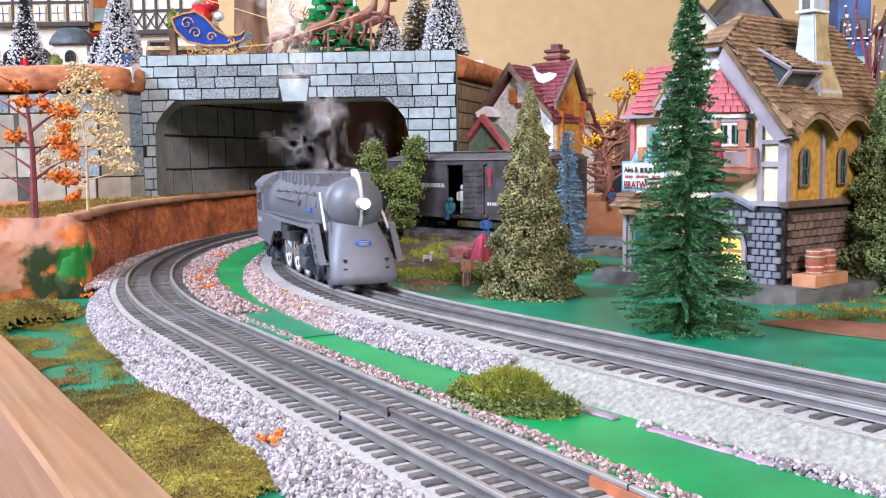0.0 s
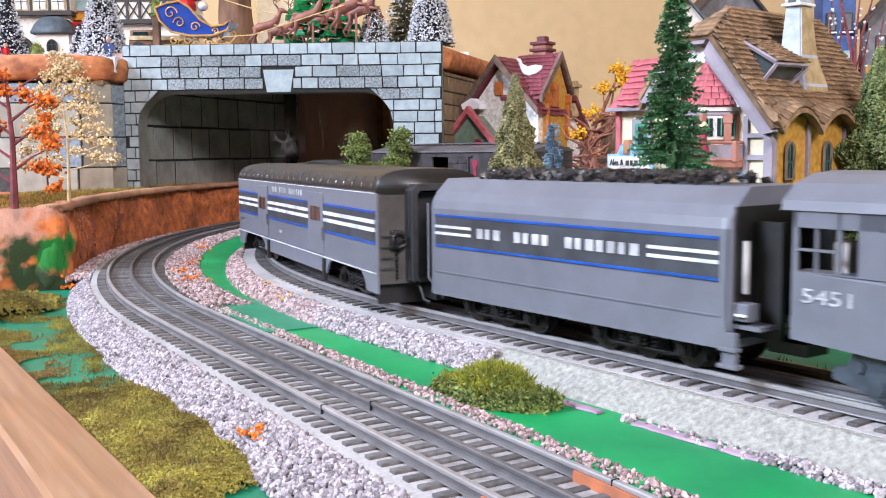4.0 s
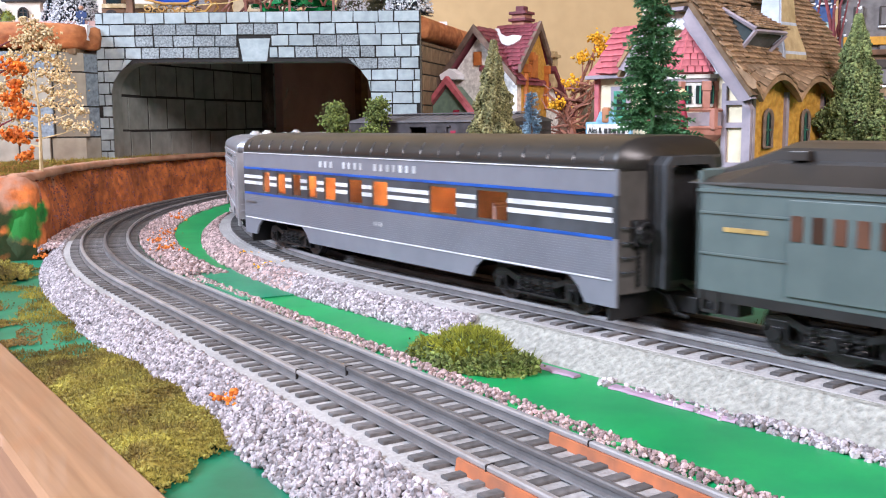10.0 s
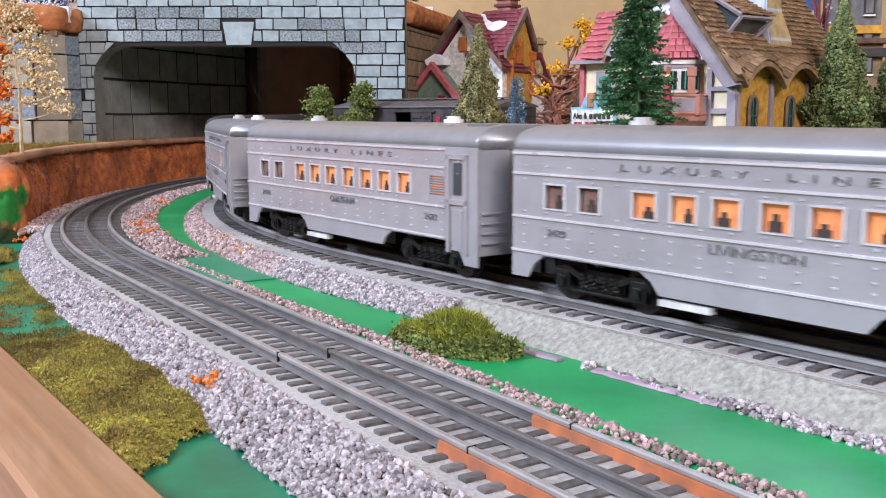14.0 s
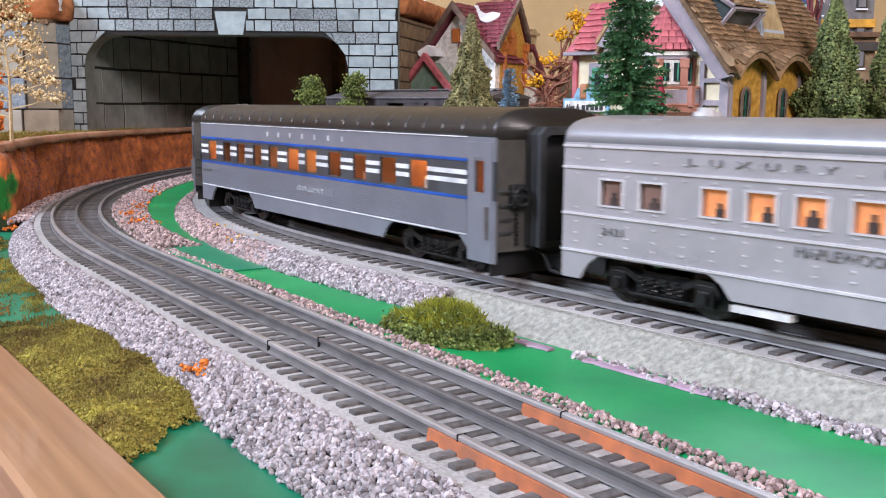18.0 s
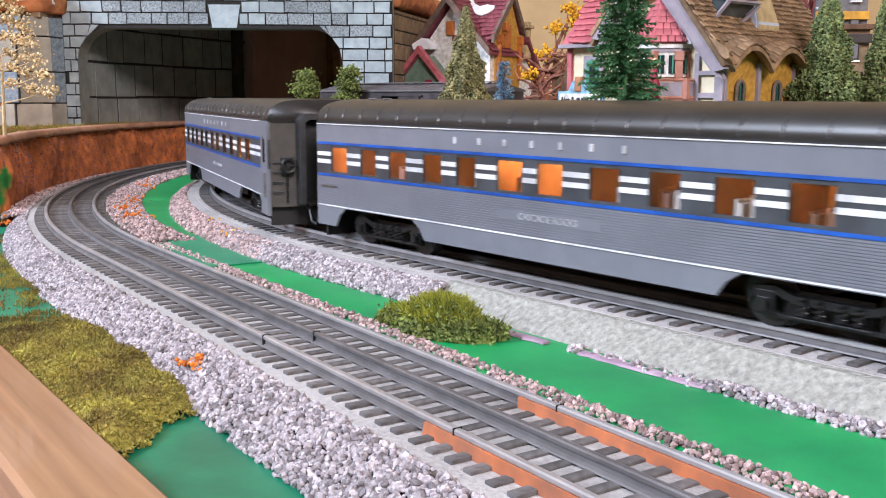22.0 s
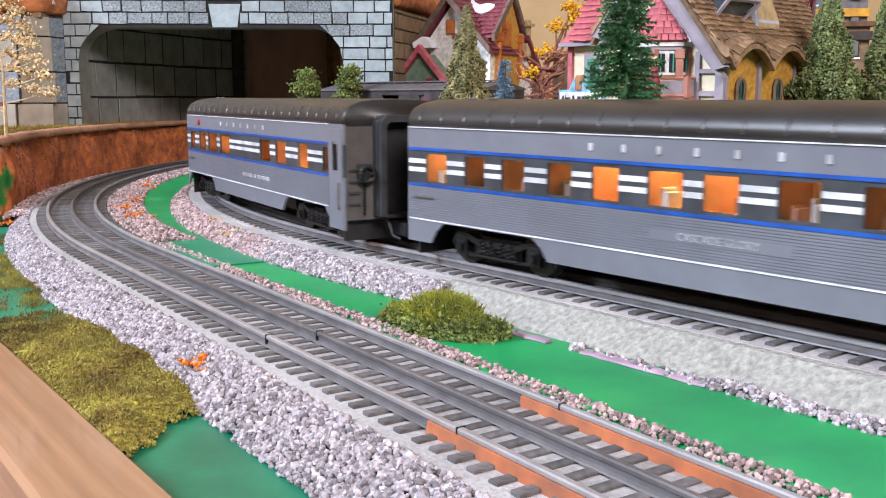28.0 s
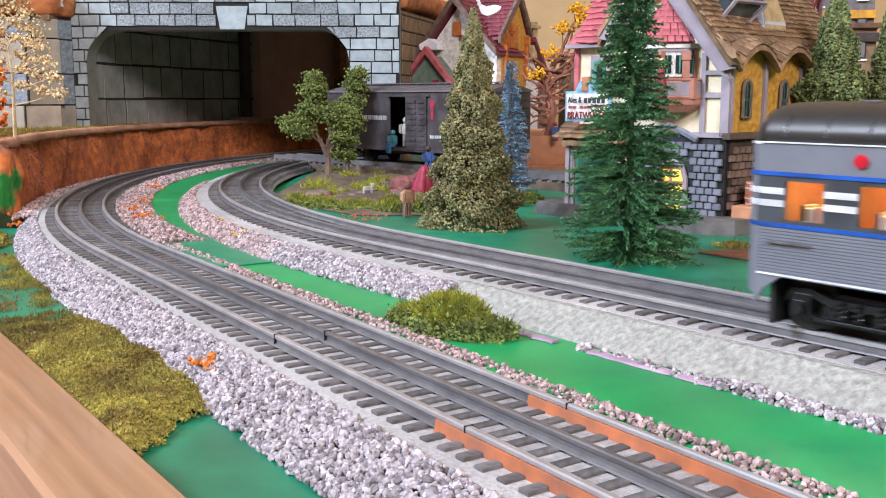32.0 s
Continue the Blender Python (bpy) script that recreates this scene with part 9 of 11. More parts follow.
    for (x0, y0), (x1, y1) in zip(plan[1:-1], plan[2:]):
        b0, b1 = Vector((x0, y0, 0.1098)), Vector((x1, y1, 0.1098))
        nrm = (b1 - b0).cross(ap - b0).normalized()
        if nrm.y > 0.3 or nrm.z < 0:
            nrm = -nrm
        L = (b1 - b0).length
        for j in range(8):
            g = (j + 0.45) / 8
            q0, q1 = b0 + (ap - b0) * g, b1 + (ap - b1) * g
            m_ = max(1, round((q1 - q0).length / 0.0042))
            for i in range(m_):
                wq = (q1 - q0).length / m_
                p = q0 + (q1 - q0) * ((i + 0.5) / m_) + nrm * 0.0005
                xv = (b1 - b0).normalized()
                yv = nrm.cross(xv)
                ob = new("shingle", piece_mesh("shingle_t%d" % round(wq * 2000), (-wq * 0.47, wq * 0.47, -0.0027, 0.0023, 0, 0.0009), M["pinkshingle"]))
                ob.parent = tr
                ob.matrix_basis = Matrix(((xv.x, yv.x, nrm.x, p.x), (xv.y, yv.y, nrm.y, p.y), (xv.z, yv.z, nrm.z, p.z), (0, 0, 0, 1))) @ Matrix.Rotation(math.radians(-5 if yv.z > 0 else 5), 4, "X")
    for x, y in plan[1:-1]:
        bm = bmesh.new()
        tube(bm, [(x, y, 0.1098), (x * 0.5 + apex[0] * 0.5, y * 0.5 + apex[1] * 0.5, 0.1255), (apex[0], apex[1], 0.1400)], [0.0013, 0.0012, 0.0010], 5)
        part("turret_rib", bm, M["pinkshingle"], tr)
    bm = bmesh.new()
    loft(bm, [ringp(0.82, 0.076), ringp(0.82, 0.1090)], closed=False)
    part("bay", bm, M["cream"], th)
    for k, z0, z1, mt in ((0.93, 0.1040, 0.1062, "beam"), (0.99, 0.1062, 0.1085, "signwhite")):
        bm = bmesh.new()
        loft(bm, [ringp(k, z0), ringp(k, z1)])
        part("bay_cornice", bm, M[mt], th)
    for (x0, y0), (x1, y1) in zip(plan[1:-1], plan[2:]):
        a, b = [Vector((cen[0] + (x - cen[0]) * 0.82, cen[1] + (y - cen[1]) * 0.82, 0)) for x, y in ((x0, y0), (x1, y1))]
        ang = math.atan2(b.y - a.y, b.x - a.x)
        m_ = 1 if (b - a).length < 0.010 else 2
        for i in range(m_):
            c = a + (b - a) * ((i + 0.5) / m_)
            w = part("window", boxes((-0.0036, 0.0036, -0.0012, 0.001, 0.0895, 0.1035), bev=0.0003), M["signwhite"], th)
            w.matrix_basis = Matrix.Translation(c) @ Matrix.Rotation(ang, 4, "Z")
            part("pane", boxes((-0.0024, 0.0024, -0.0018, -0.001, 0.0915, 0.1020)), M["darkpane"], w)
            part("mullion", boxes((-0.0004, 0.0004, -0.0022, -0.0014, 0.0915, 0.1020)), M["greentrim"], w)
        ps = part("bay_post", boxes((-0.0022, 0.0022, -0.0022, 0.001, 0.079, 0.1045), (-0.0028, 0.0028, -0.0027, 0.001, 0.099, 0.1045), bev=0.0004), M["brickpink"], th, "terracotta bay post")
        ps.matrix_basis = Matrix.Translation(b) @ Matrix.Rotation(ang, 4, "Z")
    bm = bmesh.new()
    loft(bm, [ringp(0.90, 0.0690), ringp(1.22, 0.0735), ringp(1.24, 0.0765)])
    bl = part("balcony", bm, M["brickpink"], th, "terracotta balcony")
    for k, z0, z1 in ((1.22, 0.0868, 0.0885), (1.21, 0.0765, 0.0785)):
        bm = bmesh.new()
        tube(bm, [(x, y, (z0 + z1) / 2) for x, y, _ in ringp(k, 0)], (z1 - z0) * 0.62, 5)
        part("balcony_rail", bm, M["brickpink"], bl)
    for x, y, _ in ringp(1.20, 0)[1:-1]:
        part("balcony_post", boxes((x - 0.0018, x + 0.0018, y - 0.0018, y + 0.0018, 0.0765, 0.0885), bev=0.0004), M["brickpink"], bl)
    for (x0, y0, _), (x1, y1, _) in zip(ringp(1.19, 0)[1:-1], ringp(1.19, 0)[2:]):
        c, ang = ((x0 + x1) / 2, (y0 + y1) / 2, 0), math.atan2(y1 - y0, x1 - x0)
        L = math.hypot(x1 - x0, y1 - y0)
        pn = part("balcony_panel", boxes((-L / 2 + 0.002, L / 2 - 0.002, -0.0006, 0.0006, 0.078, 0.0865)), M["beam"], bl)
        pn.matrix_basis = Matrix.Translation(c) @ Matrix.Rotation(ang, 4, "Z")
    bm = bmesh.new()
    loft(bm, [[(-0.030 + r * math.cos(a) + dx, -0.0215 + r * math.sin(a), z) for a in [i * math.pi / 5 for i in range(10)]] for z, r, dx in ((0.077, 0.0012, 0.002), (0.082, 0.0024, 0.001), (0.088, 0.0026, -0.001), (0.092, 0.0020, -0.001), (0.094, 0.0008, 0))])
    part("balcony_shape", bm, M["figred"], th, "plain red shape on the balcony", True)
    bm = bmesh.new()
    loft(bm, [[(-0.0305 + r * math.cos(a), -0.0215 + r * math.sin(a), z) for a in [i * math.pi / 5 for i in range(10)]] for z, r in ((0.0935, 0.0010), (0.0955, 0.0036), (0.0975, 0.0026), (0.1000, 0.0008))])
    part("balcony_shape", bm, M["creamleaf"], th, "plain straw-coloured shape on the balcony", True)
    # left wing
    part("wing_wall", boxes((-0.122, -0.070, 0.004, 0.060, 0.006, 0.112)), M["cream"], th, "cream stucco wing")
    part("wing_corner", boxes((-0.1245, -0.1205, 0.002, 0.006, 0.060, 0.112)), M["pinkshingle"], th)
    bm = bmesh.new()
    loft(bm, [[(-0.1275, -0.002, 0.1105), (-0.066, -0.002, 0.1105), (-0.066, 0.066, 0.1105), (-0.1275, 0.066, 0.1105)], [(-0.1275, -0.002, 0.112), (-0.066, -0.002, 0.112), (-0.066, 0.066, 0.112), (-0.1275, 0.066, 0.112)], [(-0.112, 0.016, 0.142), (-0.070, 0.016, 0.142), (-0.070, 0.05, 0.142), (-0.112, 0.05, 0.142)]])
    wr = part("wing_roof", bm, M["pinkshingle"], th, "rose red shingled wing roof")
    shingle_slope(wr, (-0.119, 0.0155, 0.1420), (0.047, 0, 0), (0, -0.0185, -0.0305), 9, 8, M["pinkshingle"], "shingle_w")
    shingle_slope(wr, (-0.1120, 0.050, 0.1420), (0, -0.034, 0), (-0.0155, 0, -0.0305), 6, 8, M["pinkshingle"], "shingle_v")
    part("wing_eave", boxes((-0.129, -0.064, -0.0035, 0.0, 0.1090, 0.1115), bev=0.0004), M["beam"], th)
    w = part("wing_window", boxes((-0.108, -0.090, 0.0015, 0.004, 0.080, 0.104)), M["beam"], th)
    part("pane", boxes((-0.1045, -0.0935, 0.0008, 0.0018, 0.083, 0.101)), M["greentrim"], w, "sea-green window")
    part("pane", boxes((-0.1010, -0.0965, 0.0002, 0.0010, 0.086, 0.099)), M["darkpane"], w)
    # shop front below the sign
    part("shop_roof", extrude_poly([(-0.014, 0.0495), (-0.003, 0.0590), (0.008, 0.0600), (0.008, 0.0560), (-0.014, 0.0470)], "x", -0.128, -0.076), M["shingle"], th, "brown shop roof")
    shingle_slope(th, (-0.128, -0.002, 0.0600), (0.052, 0, 0), (0, -0.012, -0.0095), 9, 3, M["shingle"], "shingle_s")
    part("shop_front", boxes((-0.126, -0.074, -0.008, 0.004, 0.006, 0.049)), M["cream"], th)
    sh = part("shop_window", boxes((-0.118, -0.082, -0.0095, -0.0078, 0.009, 0.043)), M["greentrim"], th, "green framed shop window")
    part("pane", boxes((-0.115, -0.085, -0.0102, -0.0092, 0.012, 0.040)), M["darkgreen"], sh)
    bm = bmesh.new()
    tube(bm, [(-0.121, -0.0095, 0.008), (-0.121, -0.0095, 0.040), (-0.115, -0.0095, 0.046), (-0.100, -0.0095, 0.048), (-0.085, -0.0095, 0.046), (-0.079, -0.0095, 0.040), (-0.079, -0.0095, 0.008)], 0.0018, 6)
    part("shop_frame", bm, M["beam"], th)
    part("shop_post", boxes((-0.1275, -0.1240, -0.0105, -0.007, 0.004, 0.048)), M["beam"], th)
    # sign
    sg = part("sign", front([(-0.1235, 0.0625), (-0.1235, 0.0815), (-0.1140, 0.0815), (-0.1100, 0.0880), (-0.0995, 0.0880), (-0.0960, 0.0815), (-0.0810, 0.0815), (-0.0810, 0.0625)], -0.0155, -0.0135), M["signblue"], th, "light blue framed sign board")
    part("sign_panel", front([(-0.1215, 0.0645), (-0.1215, 0.0800), (-0.0830, 0.0800), (-0.0830, 0.0645)], -0.0162, -0.0154), M["signwhite"], sg)
    words("sign_lettering", "BRATWURST", 0.0066, pose(-0.1025, -0.0165, 0.0662), M["signred"], sg, width=0.0300)
    words("sign_lettering", "Ales &", 0.0056, pose(-0.1135, -0.0165, 0.0760), M["darkletter"], sg, width=0.0112)
    part("sign_bars", letter_bars(-0.105, -0.0845, 0.0758, 0.0032, (5,), -0.0164), M["darkletter"], sg)
    part("sign_bars", letter_bars(-0.1195, -0.0855, 0.0716, 0.0016, (4, 6, 4), -0.0164), M["pinkshingle"], sg)
    part("sign_topper", boxes((-0.1075, -0.1015, -0.0165, -0.0125, 0.0810, 0.0905), bev=0.0012), M["crate"], sg)

    # the wing is drawn in towards the gable

    def narrow(x):
        return x if x > -0.068 else -0.068 + (x + 0.068) * 0.85
    done = set()
    for ob in th.children_recursive:
        if ob.matrix_basis.translation.length > 1e-6:
            ob.location.x = narrow(ob.location.x)
        elif ob.data.name not in done:
            done.add(ob.data.name)
            for v in ob.data.vertices:
                v.co.x = narrow(v.co.x)
        if ob.parent == th and ob.name.startswith(("sign", "shop")):
            ob.location.x += 0.007
    return th


inn()


def barrel(c, r, h):
    th = thing("barrel", pose(*c), "red-brown wooden barrel with pale hoops on a crate", "barrel", "barrels beside the inn")
    bm = bmesh.new()
    loft(bm, [[(r * k * math.cos(a), r * k * math.sin(a), z * h) for a in [2 * math.pi * i / 18 for i in range(18)]] for z, k in ((0, 0.84), (0.15, 0.94), (0.5, 1.0), (0.85, 0.94), (1.0, 0.84))])
    part("body", bm, M["barrel"], th)
    for z, k in ((0.06, 0.90), (0.30, 0.99), (0.72, 0.99), (0.94, 0.90)):
        bm = bmesh.new()
        disc(bm, (0, 0, z * h), "z", r * k * 1.02, h * 0.06, 18)
        part("hoop", bm, M["hoop"], th)


_inn = pose(0.163, 0.562, UPPER, 0, 0, -47.6)
_c = _inn @ Vector((0.0125, 0.018, 0.0085))
tagged(part("crate", boxes((-0.0075, 0.0075, -0.018, 0.018, 0, 0.0075), bev=0.0008), M["crate"]), "orange-tan wooden crate beside the inn", "crate").matrix_world = pose(*_c, 0, 0, -47.6)
for dy in (-0.0060, 0.0060):
    p = _inn @ Vector((0.0125, 0.018 + dy, 0.0160))
    barrel(p[:], 0.0054, 0.0138)


def cottage():
    th = thing("cottage", pose(0.015, 1.165, UPPER, 0, 0, -33), "white cottage with a steep maroon roof and snow patch", "house", "model houses")
    W, D, zr = 0.056, 0.110, 0.194
    body = [(-0.048, 0), (-0.048, 0.126), (0, 0.184), (W - 0.004, 0.132), (W - 0.004, 0)]
    part("wall", front(body, 0.006, D), M["signwhite"], th, "white stucco wall")
    slopes = (((W + 0.002, 0.130 - zr), "r"), ((-0.078, 0.100 - zr), "l"))
    for (dx, dz), nm in slopes:
        rf = part("roof", front([(0, zr), (dx, zr + dz), (dx, zr + dz - 0.004), (0, zr - 0.005)], -0.004, D + 0.004), M["maroon"], th, "maroon shingled roof")
        if nm == "r":
            shingle_slope(rf, (0, -0.003, zr), (0, 0.050, 0), (dx, 0, dz), 8, 12, M["maroon"], "shingle_m")
        part("bargeboard", front([(0, zr + 0.003), (dx, zr + dz + 0.003), (dx, zr + dz - 0.005), (0, zr - 0.007)], -0.007, -0.004), M["brownbrick"], th, "dark brown bargeboard")
    # cross gable to the side, its near slope in view
    yc, zc, xe = 0.050, 0.1985, 0.056
    for s in (-1, 1):
        rf = part("cross_roof", extrude_poly([(yc, zc), (yc + s * 0.046, zc - 0.0506 - (0.018 if s > 0 else 0)), (yc + s * 0.046, zc - 0.0550 - (0.018 if s > 0 else 0)), (yc, zc - 0.0045)], "x", 0.002, xe), M["maroon"], th, "maroon cross roof")
        if s < 0:
            shingle_slope(rf, (0.0, yc, zc), (xe, 0, 0), (0, -0.046, -0.0506), 9, 10, M["maroon"], "shingle_n", skip=lambda a, b: b * 0.052 > a * 0.062 + 0.004)
        part("cross_bargeboard", extrude_poly([(yc, zc + 0.003), (yc + s * 0.048, zc - 0.0528 + 0.003 - (0.019 if s > 0 else 0)), (yc + s * 0.048, zc - 0.0528 - 0.006 - (0.019 if s > 0 else 0)), (yc, zc - 0.007)], "x", xe, xe + 0.004), M["brownbrick"], th)
    part("cross_wall", extrude_poly([(0.016, 0.060), (0.016, 0.152), (yc, 0.190), (0.072, 0.150), (0.072, 0.060)], "x", 0.040, xe - 0.001), M["stucco"], th, "ochre gable wall")
    for y, z0, z1 in ((0.018, 0.098, 0.150), (0.030, 0.150, 0.164), (0.068, 0.098, 0.150)):
        part("carved_bracket", boxes((xe - 0.001, xe + 0.004, y - 0.002, y + 0.002, z0, z1), (xe - 0.001, xe + 0.006, y - 0.003, y + 0.003, z1 - 0.010, z1), bev=0.001), M["orangetrim"], th, "carved orange bracket")
    part("cross_window", boxes((xe - 0.001, xe + 0.002, 0.030, 0.046, 0.135, 0.162), bev=0.0006), M["orangetrim"], th)
    part("low_roof", extrude_poly([(0.075, 0.150), (0.130, 0.090), (0.130, 0.085), (0.075, 0.144)], "x", 0.0, 0.066), M["maroon"], th, "dark maroon lower roof")
    part("low_wall", boxes((0.0, 0.060, 0.1105, 0.118, 0, 0.095)), M["brownbrick"], th)
    part("side_chimney", boxes((0.050, 0.062, 0.078, 0.088, 0.125, 0.168), (0.047, 0.065, 0.075, 0.091, 0.160, 0.164), bev=0.0006), M["chimneytan"], th)
    # white snow in the shape of a spread wing on the near slope
    bm = bmesh.new()
    q = [(0.000, 0.0455), (0.006, 0.0450), (0.013, 0.0385), (0.022, 0.0350), (0.032, 0.0365), (0.0425, 0.0345), (0.043, 0.0310), (0.038, 0.0270), (0.030, 0.0245), (0.021, 0.0270), (0.012, 0.0335), (0.004, 0.0400)]
    bm.faces.new([bm.verts.new((x, y - 0.0024, zc - 1.1 * (yc - y) + 0.0024)) for x, y in q])
    bm.normal_update()
    if bm.faces[:][0].normal.z < 0:
        bmesh.ops.reverse_faces(bm, faces=bm.faces[:])
    bmesh.ops.solidify(bm, geom=bm.faces[:], thickness=0.0014)
    part("snow_patch", bm, M["snow"], th, "white snow patch on the roof")
    ch = part("chimney", boxes((0.020, 0.038, 0.048, 0.066, 0.178, 0.212), bev=0.0005), M["brickpink"], th)
    part("chimney_cap", boxes((0.017, 0.041, 0.045, 0.069, 0.203, 0.2065), (0.0175, 0.0405, 0.0455, 0.0685, 0.211, 0.2145), (0.0235, 0.0345, 0.0515, 0.0625, 0.2145, 0.221), bev=0.0006), M["maroon"], ch)
    part("gable_window", boxes((-0.006, 0.004, 0.003, 0.007, 0.150, 0.166), bev=0.0006), M["orangetrim"], th, "ochre window frame")
    part("snow_roof", front([(-0.046, 0.140), (-0.032, 0.147), (-0.020, 0.140), (-0.020, 0.134), (-0.044, 0.134)], -0.010, 0.005), M["snow"], th, "snow on the porch roof")
    # porch with green gable
    part("porch", front([(-0.058, 0), (-0.058, 0.090), (-0.024, 0.126), (0.010, 0.090), (0.010, 0)], -0.024, 0.006), M["porchgreen"], th, "grey-green porch")
    for s in (-1, 1):
        part("porch_board", front([(-0.024, 0.137), (-0.024 + s * 0.042, 0.090), (-0.024 + s * 0.042, 0.083), (-0.024, 0.128)], -0.030, -0.022), M["pinkshingle"], th, "rose red bargeboard")
    part("lantern", boxes((-0.015, -0.005, -0.032, -0.024, 0.084, 0.095), (-0.0135, -0.0065, -0.0305, -0.0255, 0.095, 0.098), bev=0.0012), M["figred"], th, "red lantern")
    return th


cottage()
# steps and terrace between cottage and inn
slab("terrace", [(0.075, 0.20, 0.93, 1.15, UPPER, 0.072), (0.075, 0.19, 0.915, 0.93, UPPER, 0.045)], M["crate"], "orange-tan terrace wall behind the trees", "terrace")
th = thing("log_stack", pose(0.062, 1.02, UPPER, 0, 0, -20), "stack of dark brown boards beside the boxcar", "log stack")
for k in range(9):
    part("board", boxes((-0.022, 0.022, -0.02, 0.02, 0.004 + 0.0095 * k, 0.0115 + 0.0095 * k), bev=0.001), M["brownbrick"], th)
figure("figurine", (0.106, 0.925, 0.072), 0.018, ("figblue", "figred", "figred"), "small seated figure in red on the terrace", seated=True)
bm = bmesh.new()
loft(bm, [[(0.12 + 0.12 * k, 0.96 + 0.10 * k + 0.05 * s, UPPER + 0.012) for s in (0, 1)] + [(0.12 + 0.12 * k, 0.96 + 0.10 * k + 0.05 * s, UPPER) for s in (1, 0)] for k in (0, 1)])
tagged(part("garden_wall", bm, M["plinth"]), "low grey garden wall behind the inn", "wall", "", "structure")

# ---- block cliffs at each side of the portal, with orange caps ----


def cliff(name, label, path, z0, z1, bw, bh, mats, key):
    """An upright wall of blocks along a plan line, seen from the line's right."""
    th = thing(name, Matrix(), label, "wall", "", "structure")
    pts = [Vector(p) for p in path]
    bm = bmesh.new()
    loft(bm, [[(p.x, p.y, z0), (p.x, p.y, z1), (p.x, p.y + 0.02, z1), (p.x, p.y + 0.02, z0)] for p in pts])
    part("backing", bm, M["cliffjoint"], th)
    # blocks along each stretch
    seg = [(a, b) for a, b in zip(pts, pts[1:])]
    total = sum((b - a).length for a, b in seg)

    def at(d):
        for a, b in seg:
            L = (b - a).length
            if d <= L + 1e-9:
                return a + (b - a) * (d / L), (b - a).normalized()
            d -= L
        return seg[-1][1], (seg[-1][1] - seg[-1][0]).normalized()
    z = z0
    while z < z1 - 0.004:
        h = min(bh * random.uniform(0.85, 1.15), z1 - z)
        d = 0.0
        while d < total - 0.003:
            L = min(bw * random.uniform(0.6, 1.3), total - d)
            p, t = at(d + L / 2)
            n = Vector((t.y, -t.x, 0))
            bm = boxes((-L / 2 + 0.0009, L / 2 - 0.0009, -0.0012, 0.002, 0.0008, h - 0.0008), bev=0.0005)
            ob = part("block", bm, M[random.choice(mats)], th)
            ob.matrix_basis = Matrix.Translation((p.x, p.y, z)) @ Matrix.Rotation(math.atan2(t.y, t.x), 4, "Z")
            d += L
        z += h
    return th


lp = [(-0.80, 1.00, 0), (-0.66, 1.045, 0), (-0.60, 1.035, 0), (-0.54, 1.05, 0), (-0.50, 1.040, 0), (-0.455, 1.045, 0), (-0.425, 1.065, 0), (-0.4115, 1.10, 0)]
cliff("cliff_wall", "grey block cliff wall with black joints beside the portal", lp, 0.060, 0.192, 0.045, 0.036, ("cliff", "cliff", "cliffblue"), "cl")


def cap(name, path, z0, z1, label, out=0.008):
    pts = [Vector(p) for p in path]
    bm = bmesh.new()
    rings = []
    fine = []
    for a, b in zip(pts, pts[1:]):
        for k in range(8):
            fine.append(a + (b - a) * k / 8)
    fine.append(pts[-1])
    for i, p in enumerate(fine):
        q = fine[min(i + 1, len(fine) - 1)] - fine[max(i - 1, 0)]
        n = Vector((q.y, -q.x, 0)).normalized()
        w = 0.003 * noise.noise(p * 60)
        rings.append([(p + n * o).to_tuple()[:2] + (z,) for o, z in ((-0.03, z0), (0.002, z0), (out * 0.7 + w, z0 + 0.002), (out + w, (z0 + z1) / 2 + w), (out * 0.8 + w, z1 - 0.003), (0.0, z1), (-0.03, z1))])
    loft(bm, rings)
    bmesh.ops.recalc_face_normals(bm, faces=bm.faces[:])
    return tagged(part(name, bm, M["cap"], smooth=True), label, "rock ledge", "", "structure")


cap("rock_cap", lp, 0.1955, 0.222, "orange painted rock ledge along the cliff top")
slab("ledge_board", [(-0.80, -0.42, 1.062, 1.09, 0.190, 0.1955)], M["brickwall"], "tan board under the orange ledge", "ledge")
rp = [(-0.0475, 1.131, 0), (-0.030, 1.20, 0), (0.030, 1.42, 0), (0.045, 1.60, 0)]
cliff("brick_retaining_wall", "tan-brown block retaining wall with dark joints", rp, UPPER, 0.206, 0.026, 0.017, ("brickwall",), "rw")
cap("rock_cap", rp, 0.209, 0.234, "orange painted rock ledge on the retaining wall")

